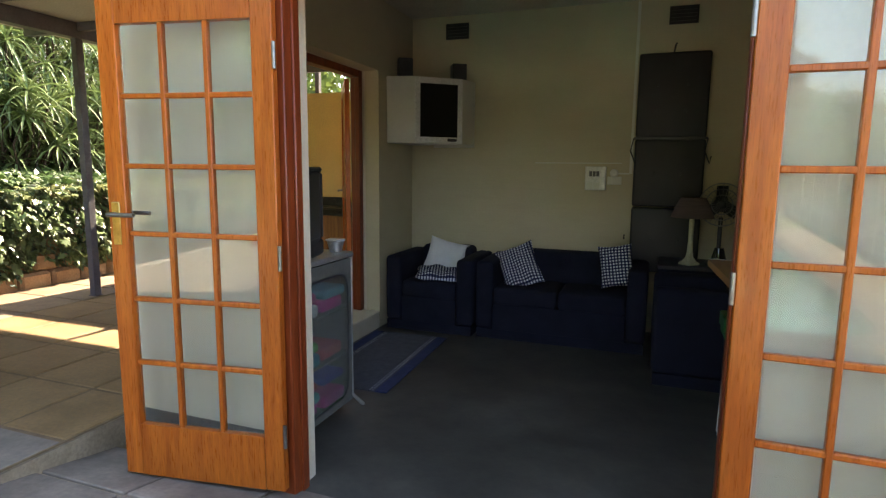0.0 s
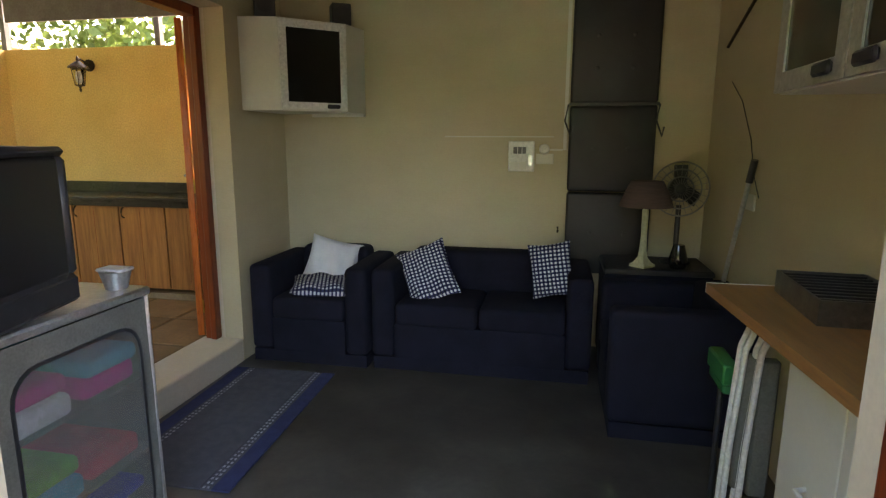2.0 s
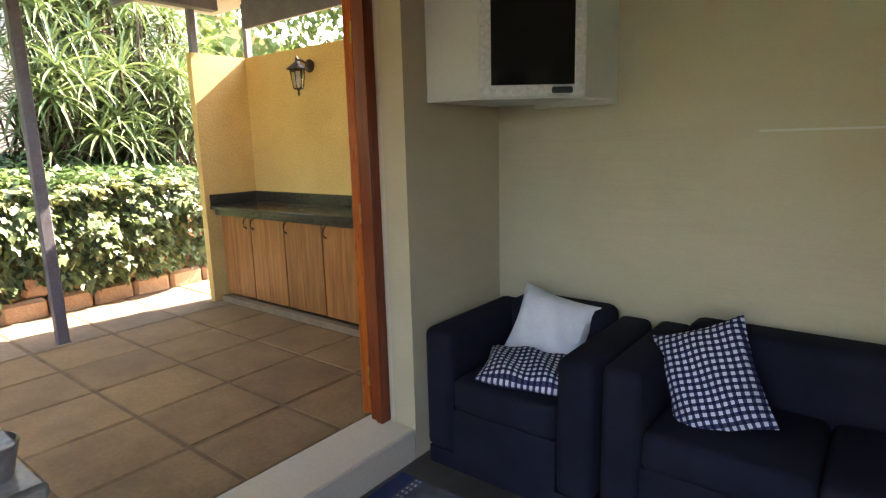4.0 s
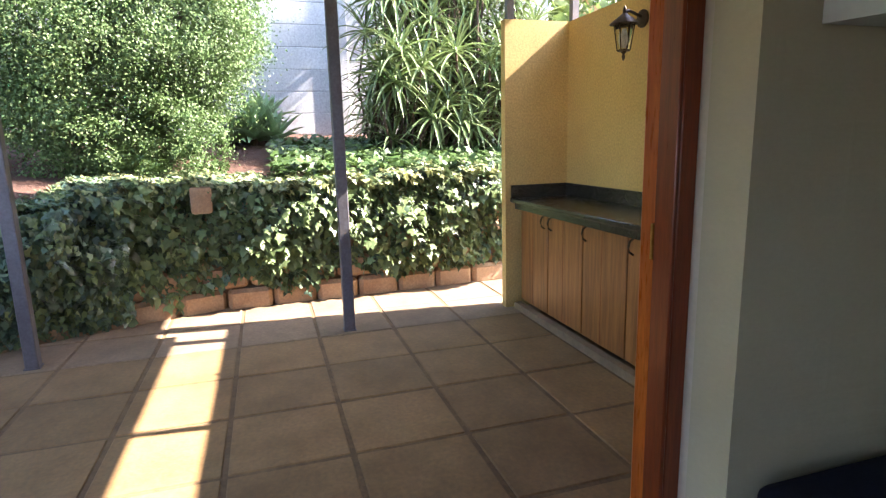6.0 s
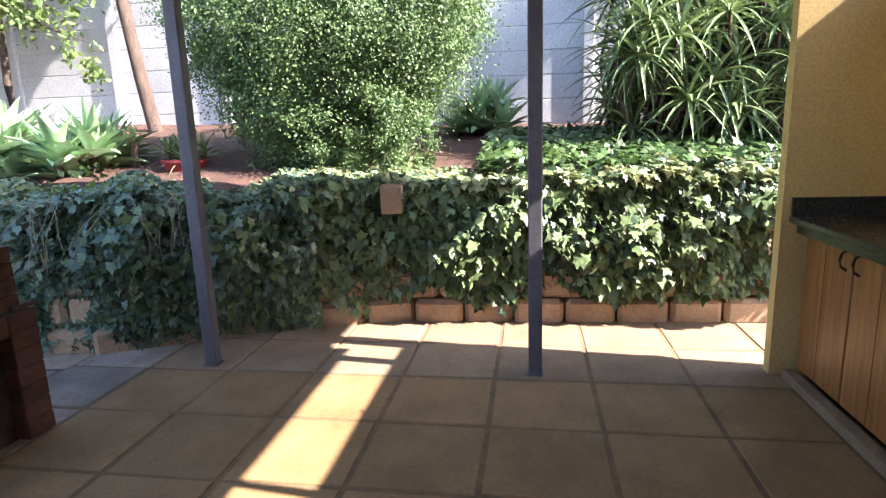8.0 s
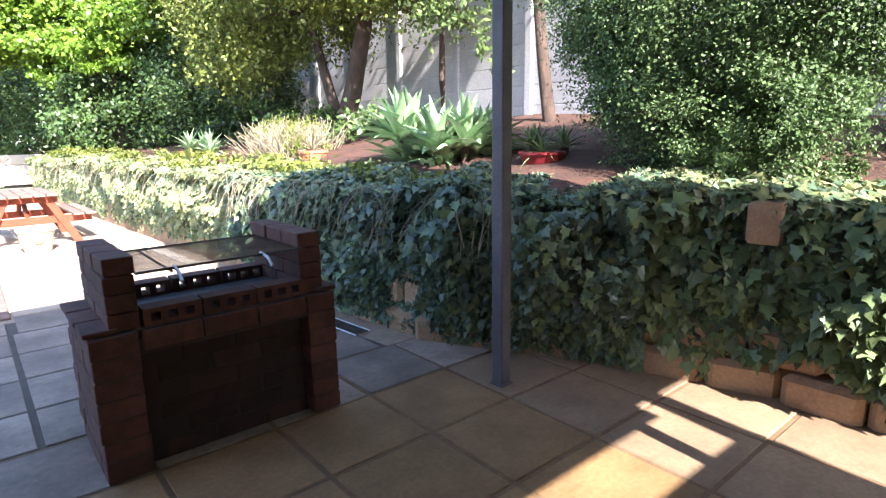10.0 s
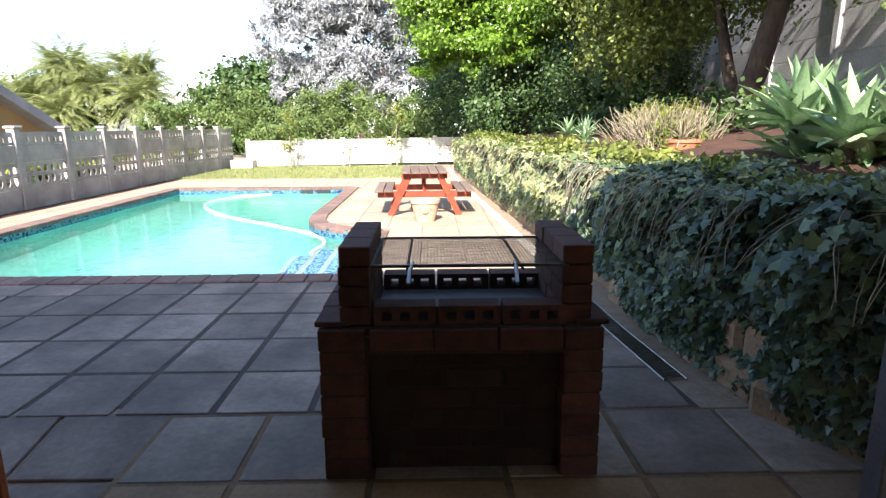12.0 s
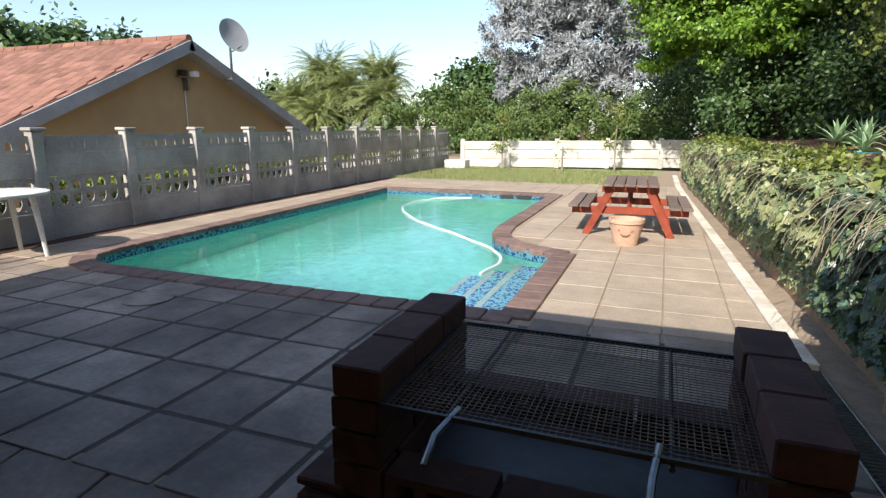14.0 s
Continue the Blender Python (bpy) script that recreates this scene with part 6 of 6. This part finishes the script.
# ---- house beyond the fence ----
hs = thing("neighbour_house", "tan gabled house with a red tiled roof beyond the fence", "house", kind="")
HX, HY, HA, HE, HH = 6.0, -7.6, 3.12, 1.28, 4.15
bm = prism(bmesh.new(), [(-HH + 0.15, -0.6), (HH - 0.15, -0.6), (HH - 0.15, HE + 0.05), (0, HA - 0.06), (-HH + 0.15, HE + 0.05)], 0, 0.25)
w = part("gable_wall", bm, M["house_wall"], hs, smooth=False)
w.matrix_basis = Matrix.Translation((HX + 0.35, HY, 0)) @ pose(0, 0, 0, 0, 0, -90)
slope = math.atan2(HA - HE, HH)
for s in (1, -1):
    run = math.hypot(HA - HE, HH)
    bb = part("barge_board", box(-0.02, 0.05, 0, run + 0.1, -0.22, 0.0), M["barge"], hs)
    bb.matrix_basis = Matrix.Translation((HX, HY, HA)) @ pose(0, 0, 0, -math.degrees(slope)) if s > 0 else \
        Matrix.Translation((HX, HY, HA)) @ pose(0, 0, 0, math.degrees(slope), 0, 0) @ Matrix.Diagonal((1, -1, 1, 1))
    rf = part("roof_slope", box(0.03, 11, 0, run + 0.2, -0.06, 0.0), M["tile"], hs, smooth=False)
    rf.matrix_basis = Matrix.Translation((HX, HY, HA + 0.02)) @ (pose(0, 0, 0, -math.degrees(slope)) if s > 0 else pose(0, 0, 0, math.degrees(slope)) @ Matrix.Diagonal((1, -1, 1, 1)))
    rt = part("soffit", box(0.05, 0.36, 0, run, -0.2, -0.17), M["barge"], hs)
    rt.matrix_basis = Matrix.Translation((HX, HY, HA)) @ (pose(0, 0, 0, -math.degrees(slope)) if s > 0 else pose(0, 0, 0, math.degrees(slope)) @ Matrix.Diagonal((1, -1, 1, 1)))
tl = mesh_of("roof_tile", box(0.0, 0.285, 0.0, 0.36, 0.0, 0.028, bevel=0.006), M["tile"])
run = math.hypot(HA - HE, HH)
base = Matrix.Translation((HX, HY, HA + 0.022)) @ pose(0, 0, 0, -math.degrees(slope))
for r in range(13):
    for c in range(20):
        piece("roof_tile", tl, hs, base @ pose(0.06 + 0.3 * c + 0.15 * (r % 2), 0.02 + 0.335 * r, 0.004, -3.5, 0, 0))
rdg = mesh_of("ridge_tile", tube(bmesh.new(), [(0, 0, 0), (0.4, 0, 0)], 0.1, 10), M["tile"])
for c in range(18):
    piece("ridge_tile", rdg, hs, pose(HX + 0.05 + 0.42 * c, HY, HA + 0.02))
dish = thing("satellite_dish", "grey satellite dish on a bent pole at the roof edge", "satellite dish", pose(5.75, -8.5, 2.35))
part("pole", tube(bmesh.new(), [(0.25, 0.0, 0.0), (0.0, 0.0, 0.02), (0.0, 0, 0.12), (0, 0, 0.95)], 0.028, 8), M["steel"], dish)
part("reflector", lathe(bmesh.new(), [(0.02, 0.03), (0.2, 0.045), (0.38, 0.11), (0.385, 0.115), (0.2, 0.06), (0.02, 0.045)], 28), M["barge"], dish).matrix_basis = pose(-0.05, 0, 0.93, 0, -72, -10)
part("feed_arm", tube(bmesh.new(), [(-0.05, 0, 0.62), (-0.35, 0.03, 0.72)], 0.012, 6), M["steel"], dish)
fl = thing("flood_lights", "pair of floodlights with a camera on the gable", "floodlight", pose(6.25, -7.62, 2.38))
for s in (-1, 1):
    part("lamp_head", box(-0.14, 0.0, s * 0.17 - 0.09, s * 0.17 + 0.09, 0.0, 0.12, bevel=0.015), M["bronze"] if s > 0 else M["white_plastic"], fl)
part("bracket", boxes((-0.02, 0.1, -0.2, 0.2, -0.03, 0.0), (-0.06, 0.1, -0.02, 0.02, -0.3, -0.03)), M["steel"], fl)
part("conduit", rod(bmesh.new(), (0.07, 0, -1.3), (0.07, 0, -0.05), 0.012), M["white_plastic"], fl)

# house behind the ochre wall
h2 = thing("far_house", "cream gabled house with a pale gutter far behind", "house")
o = Matrix.Translation((-20.6, 15.0, 0)) @ pose(0, 0, 0, 0, 0, 12)
w = part("wall", prism(bmesh.new(), [(-4, -0.5), (4, -0.5), (4, 4.3), (0, 6.3), (-4, 4.3)], 0, 6), M["house_wall"], h2, smooth=False)
w.matrix_basis = o
for s in (1, -1):
    r = part("roof", box(0, 5.2, -0.5, 6.5, 0.0, 0.16), M["white_wall"], h2)
    r.matrix_basis = o @ Matrix.Translation((0, 0, 6.35)) @ pose(0, 0, 0, 0, 26.5 if s > 0 else 180 - 26.5, 0)

# ---- picnic table and its pot ----
pc = thing("picnic_table", "red-stained wooden picnic table with attached benches", "picnic table", pose(-3.27, -5.35, -0.01, 0, 0, 2) @ Matrix.Diagonal((0.9, 0.9, 0.9, 1)))
for i in range(5):
    part("top_board", box(-0.36 + 0.146 * i, -0.36 + 0.146 * i + 0.132, -0.75, 0.75, 0.69, 0.725, bevel=0.005), M["grey_wood"], pc)
for s in (-1, 1):
    for k in range(2):
        x = s * (0.58 + 0.15 * k)
        part("bench_board", box(x - 0.066, x + 0.066, -0.75, 0.75, 0.40, 0.435, bevel=0.005), M["grey_wood"], pc)
for y in (-0.55, 0.55):
    part("bench_bearer", box(-0.76, 0.76, y - 0.025, y + 0.025, 0.30, 0.40, bevel=0.004), M["red_wood"], pc, "red-stained crossbeam")
    part("top_bearer", box(-0.37, 0.37, y - 0.025, y + 0.025, 0.60, 0.69, bevel=0.004), M["red_wood"], pc)
    for s in (-1, 1):
        lg = part("leg", box(-0.05, 0.05, -0.024, 0.024, 0, 0.76, bevel=0.004), M["red_wood"], pc)
        lg.matrix_basis = pose(s * 0.56, y + 0.05, 0.005, 0, -s * 26, 0)
    part("brace", rod(bmesh.new(), (0, y, 0.34), (0, y * 0.3, 0.66), 0.03, seg=4), M["red_wood"], pc)
fp = pot("pale clay flowerpot with a carved face on the paving", pose(-3.30, -4.28, -0.01), 0.19, 0.31, "pale_pot")
part("face_relief", tube(bmesh.new(), [(-0.05, 0.172, 0.16), (-0.02, 0.180, 0.14), (0.02, 0.180, 0.14), (0.05, 0.172, 0.16)], 0.006, 5), M["terracotta"], fp)
for s in (-1, 1):
    part("eye_relief", lathe(bmesh.new(), [(0.012, 0), (0.012, 0.004), (0.004, 0.008)], 10), M["terracotta"], fp).matrix_basis = pose(s * 0.07, 0.168, 0.20, -80, 0, 0)
mh = thing("manhole_cover", "round concrete manhole cover in the paving", "manhole cover", pose(0.05, -0.72, 0.001))
part("lid", lathe(bmesh.new(), [(0.19, 0), (0.19, 0.007), (0.175, 0.009), (0.17, 0.006), (0.0001, 0.006)], 32), M["grey_paver"], mh)

# ---- brick barbecue ----
bq = thing("brick_barbecue", "sooty red-brown brick barbecue with a mesh grid on the paving", "barbecue")
BX0, BX1, BY0, BY1 = -3.99, -2.985, 1.0, 1.575
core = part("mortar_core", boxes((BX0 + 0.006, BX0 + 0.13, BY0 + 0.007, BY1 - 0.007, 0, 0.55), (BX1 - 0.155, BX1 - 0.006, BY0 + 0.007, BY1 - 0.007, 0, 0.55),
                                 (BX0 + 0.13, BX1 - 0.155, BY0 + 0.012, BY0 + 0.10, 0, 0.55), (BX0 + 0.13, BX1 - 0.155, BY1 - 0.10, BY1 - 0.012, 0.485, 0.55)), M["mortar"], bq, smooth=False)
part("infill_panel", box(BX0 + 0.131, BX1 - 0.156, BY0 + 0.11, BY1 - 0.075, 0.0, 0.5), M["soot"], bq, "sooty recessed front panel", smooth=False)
sb = mesh_of("sooty_brick", box(-0.103, 0.103, -0.02, 0.02, 0, 0.073, bevel=0.006), M["soot_brick"])
for c in range(6):
    for k in range(4):
        x = BX0 + 0.13 + 0.11 + 0.216 * k - 0.1 * (c % 2)
        if BX0 + 0.2 < x < BX1 - 0.22:
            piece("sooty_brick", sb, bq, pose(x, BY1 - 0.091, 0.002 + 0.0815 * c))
part("slab", box(BX0 + 0.02, BX1 - 0.02, BY0 + 0.01, BY1 - 0.02, 0.55, 0.585, bevel=0.004), M["mortar"], bq)
part("coal_tray", boxes((-3.855, -3.18, BY0 + 0.13, BY1 - 0.125, 0.588, 0.598), (-3.855, -3.18, BY1 - 0.135, BY1 - 0.125, 0.598, 0.625)), M["dark_steel"], bq, "sooty steel coal tray")
br = {}


def brick(w, d, h=0.073):
    key = (round(w, 3), round(d, 3), round(h, 3))
    if key not in br:
        br[key] = mesh_of("brick", box(-w / 2, w / 2, -d / 2, d / 2, 0, h, bevel=0.004), M["brick"])
    return br[key]


random.seed(21)


def lay(x, y, z, w, d, h=0.073):
    piece("brick", brick(w, d, h), bq, pose(x + random.uniform(-0.003, 0.003), y + random.uniform(-0.003, 0.003), z, 0, 0, random.uniform(-0.7, 0.7)))


for c in range(7):
    z = 0.002 + 0.0832 * c
    for x, w in ((BX0 + 0.07, 0.14), (BX1 - 0.0825, 0.165)):
        cuts = (0.0, 0.215, 0.43, 0.575) if c % 2 else (0.0, 0.11, 0.325, 0.54, 0.575)
        for a, b in zip(cuts, cuts[1:]):
            if b - a > 0.05:
                lay(x, BY1 - (a + b) / 2, z, w, b - a - 0.006, 0.078)
    for k in range(3):
        a, b = BX0 + 0.145 + 0.228 * k, min(BX0 + 0.145 + 0.228 * (k + 1), BX1 - 0.17)
        lay((a + b) / 2, BY0 + 0.052, z, b - a - 0.006, 0.102, 0.078)
        if c == 6:
            lay((a + b) / 2, BY1 - 0.052, z, b - a - 0.006, 0.102, 0.078)
# ledges and upper pillars
for x in (BX1 - 0.045, BX0 + 0.04):
    for k in range(3):
        lay(x, BY1 - 0.11 - 0.19 * k, 0.585, 0.12, 0.18, 0.02)
for x in (-3.115, -3.892):
    for c in range(4):
        z = 0.588 + 0.0715 * c
        cuts = (0.0, 0.18, 0.36, 0.54) if c % 2 else (0.0, 0.09, 0.27, 0.45, 0.54)
        for a, b in zip(cuts, cuts[1:]):
            lay(x, BY1 - 0.03 - (a + b) / 2, z, 0.108, b - a - 0.006, 0.067)


def holed(y, z, w=0.216):
    bm = boxes((-w / 2, w / 2, -0.045, 0.045, 0, 0.018), (-w / 2, w / 2, -0.045, 0.045, 0.052, 0.07))
    for i in range(4):
        x = -w / 2 + 0.012 + (w - 0.024) * i / 3
        bx(bm, x - 0.014, x + 0.014, -0.045, 0.045, 0.018, 0.052)
    return mesh_of("holed_brick", bm, M["brick"])


hb = holed(0, 0)
for y in (BY1 - 0.075, BY0 + 0.06):
    for k in range(3):
        piece("holed_brick", hb, bq, pose(-3.745 + 0.228 * k, y, 0.586))
gr = thing("grill_grid", "rusty steel mesh cooking grid with two handles", "grill grid")
part("frame", boxes((-3.862, -3.172, 1.535, 1.543, 0.795, 0.805), (-3.862, -3.172, 1.03, 1.038, 0.795, 0.805), (-3.862, -3.854, 1.038, 1.535, 0.795, 0.805), (-3.18, -3.172, 1.038, 1.535, 0.795, 0.805)), M["dark_steel"], gr)
bm = bmesh.new()
for i in range(54):
    x = -3.85 + 0.67 * i / 53
    bx(bm, x - 0.0011, x + 0.0011, 1.038, 1.535, 0.7992, 0.8008)
for i in range(38):
    y = 1.042 + 0.49 * i / 37
    bx(bm, -3.854, -3.18, y - 0.001, y + 0.001, 0.8008, 0.8022)
tagged(part("wire_mesh", bm, surf("rusty_wire", (0.20, 0.14, 0.10), (0.10, 0.07, 0.055), 12, 0.6, 0.2, metal=0.4), gr, "rusty wire mesh", smooth=False), kind="stuff")
for x in (-3.32, -3.68):
    part("handle", tube(bmesh.new(), [(x, 1.50, 0.80), (x + 0.01, 1.60, 0.797), (x + 0.012, 1.645, 0.765)], 0.007), M["steel"], gr, "bent steel handle")
for x in (-3.30, -3.70):
    part("bearer", rod(bmesh.new(), (x, 1.02, 0.79), (x, 1.55, 0.79), 0.005), M["dark_steel"], gr)

# ---- drain and kerb along the ivy wall ----
dr = thing("drain_grating", "narrow steel drain grating beside the ivy wall", "drain")
for i in range(62):
    q, w = along(5.33 + 0.029 * i)
    q = q + w * 0.235
    ang = math.degrees(math.atan2(w.y, w.x))
    ob = piece("drain_bar", br.setdefault("bar", mesh_of("drain_bar", box(-0.055, 0.055, -0.006, 0.006, 0, 0.006), M["steel"])), dr, pose(q.x, q.y, 0.002, 0, 0, ang))
ends = [along(5.3 + 0.36 * i) for i in range(6)]
for o in (0.175, 0.295):
    part("side_rail", tube(bmesh.new(), [(q.x + w.x * o, q.y + w.y * o, 0.006) for q, w in ends], 0.006, 6), M["steel"], dr)
kb = thing("kerb", "pale sunlit concrete kerb along the ivy wall", "kerb", kind="structure")
km = mesh_of("kerb_stone", box(-0.06, 0.06, -0.245, 0.245, -0.05, 0.035, bevel=0.008), M["kerb"])
for i in range(26):
    q, w = along(7.40 + 0.5 * i)
    q = q + w * (0.225 - 0.004 * i)
    piece("kerb_stone", km, kb, pose(q.x, q.y, -0.005, 0, 0, math.degrees(math.atan2(w.y, w.x))))

# ---- pool coping ----
cp_mesh = mesh_of("coping_brick", box(-0.104, 0.104, -0.12, 0.12, -0.05, 0.012, bevel=0.008), M["coping"])
random.seed(31)
mid = [tuple((Vector(a) + Vector(b)) / 2) for a, b in zip(POOL, COPE)]
for i in range(len(mid)):
    a, b = Vector(mid[i - 1]), Vector(mid[i])
    d = b - a
    k = max(1, round(d.length / 0.216))
    ang = math.degrees(math.atan2(d.y, d.x))
    for j in range(k):
        q = a + d * (j + 0.5) / k
        piece("coping_brick", cp_mesh, pool, pose(q.x, q.y, random.uniform(-0.002, 0.002), 0, 0, ang + random.uniform(-1, 1)) @ Matrix.Diagonal((d.length / k / 0.216, 1, 1, 1)))

# ---- retaining wall blocks ----
blk = mesh_of("block", box(-0.15, 0.04, -0.165, 0.165, 0.0, 0.185, bevel=0.03), M["block"])
random.seed(41)
for c in range(5):
    s = 0.17 * (c % 2)
    lim = 17.5 if c < 2 else (7.0 if c < 4 else 5.0)
    while s < lim:
        q, w = along(s)
        if wall_top(q.y) > 0.19 * c + 0.15:
            f = q - w * (0.03 * c + (0.13 if s > 6.6 else 0.0)) + w * random.uniform(-0.012, 0.012)
            piece("block", blk, retaining, pose(f.x, f.y, -0.03 + 0.19 * c, 0, 0, math.degrees(math.atan2(w.y, w.x)) + random.uniform(-2, 2)))
        s += 0.345

# ---- pavers ----
random.seed(51)
paving = thing("pavement", "square sandstone pavers on the patio and round the pool", "paving", kind="structure")


def inside(x, y, poly):
    hit = False
    for i in range(len(poly)):
        (x0, y0), (x1, y1) = poly[i - 1], poly[i]
        if (y0 > y) != (y1 > y) and x < (x1 - x0) * (y - y0) / (y1 - y0) + x0:
            hit = not hit
    return hit


def face_x(y):
    """x of the retaining wall's foot at y."""
    for (a, b) in SEG:
        if min(a.y, b.y) <= y <= max(a.y, b.y):
            return a.x + (b.x - a.x) * (y - a.y) / (b.y - a.y)
    return -4.2


slabs = {}


def slab(x0, x1, y0, y1, mat, z=0.0, tilt=0.0):
    w, d = x1 - x0, y1 - y0
    if w < 0.06 or d < 0.06:
        return
    key = (round(w, 2), round(d, 2), mat)
    if key not in slabs:
        slabs[key] = mesh_of("paver", box(-key[0] / 2, key[0] / 2, -key[1] / 2, key[1] / 2, -0.05, 0.0, bevel=0.004), M[mat])
    piece("paver", slabs[key], paving, pose((x0 + x1) / 2, (y0 + y1) / 2, z + random.uniform(-0.002, 0.0015), tilt + random.uniform(-0.15, 0.15), random.uniform(-0.15, 0.15), random.uniform(-0.3, 0.3)))


G = 0.011
PX, PY = 0.503, 0.503
# covered patio: joints at x = -4.16, y = 3.085
for i in range(-4, 5):
    for j in range(-5, 6):
        x0, y0 = -4.16 + PX * i, 3.085 + PY * j
        x1, y1 = x0 + PX, y0 + PY
        if y0 < 1.0 or y0 > 5.4:
            continue
        x1 = min(x1, XO - 0.005)
        lim = face_x((y0 + y1) / 2) + 0.02
        if x1 < lim or x0 >= XO:
            continue
        slab(max(x0, lim - 0.1) + G, x1 - G, y0 + G, min(y1, 5.5 if x0 < -4.9 else 5.05) - G, "grey_paver" if y0 < 1.3 else "tan_paver" if x0 > -4.9 else "brown_paver")
# open paving towards the pool
for i in range(-7, 18):
    for j in range(-26, 5):
        x0, y0 = -1.924 + 0.45 * i, -0.373 + 0.49 * j
        x1, y1 = x0 + 0.45, y0 + 0.49
        if y1 > 1.08:
            y1 = 1.06
        if y0 > 1.0 or y1 < -10.9:
            continue
        lim = face_x((y0 + y1) / 2) + (0.27 if y1 > -1.5 else 0.22)
        if x1 < lim or x0 > 3.05:
            continue
        x0, x1 = max(x0, lim), min(x1, 3.1 if y0 > -1.4 else 2.84)
        cx, cy = (x0 + x1) / 2, (y0 + y1) / 2
        near = [inside(x, y, COPE) for x in (x0, x1, cx) for y in (y0, y1, cy)]
        if all(near):
            continue
        if any(near):
            # trim against the straight edges of the coping
            if y1 > -1.2 > y0 and x0 > -2.9:
                y0 = -1.185
            elif x1 > 2.0 and y0 < -1.4:
                x0 = max(x0, 2.17)
            elif y0 < -8.9 < y1 or y1 > -8.9 > y0:
                y1 = -8.92
            elif x0 < -2.85:
                x1 = min(x1, -2.86)
            elif cy < -3.5:
                x1 = min(x1, -1.87 if cy < -4.2 else -2.35)
            else:
                continue
            if inside((x0 + x1) / 2, (y0 + y1) / 2, COPE):
                continue
        g = 0.007 if cy < -1.3 else 0.013
        slab(x0 + g, x1 - g, y0 + g, y1 - g, "pale_paver" if cy < -1.3 else "grey_paver")
# apron before the glazed doors
for i in range(-4, 7):
    for j in range(2):
        x0, y0 = -2.2 + 0.5 * i, 1.02 + 0.42 * j
        if x0 < -2.25 or x0 > 1.0:
            continue
        y1 = min(y0 + 0.42, YO + 0.05)
        slab(x0 + G, x0 + 0.5 - G, y0 + G, y1 - G, "grey_paver", FLOOR * ((y0 + y1) / 2 - 1.0) / (YO + 0.06 - 1.0), -10.0)
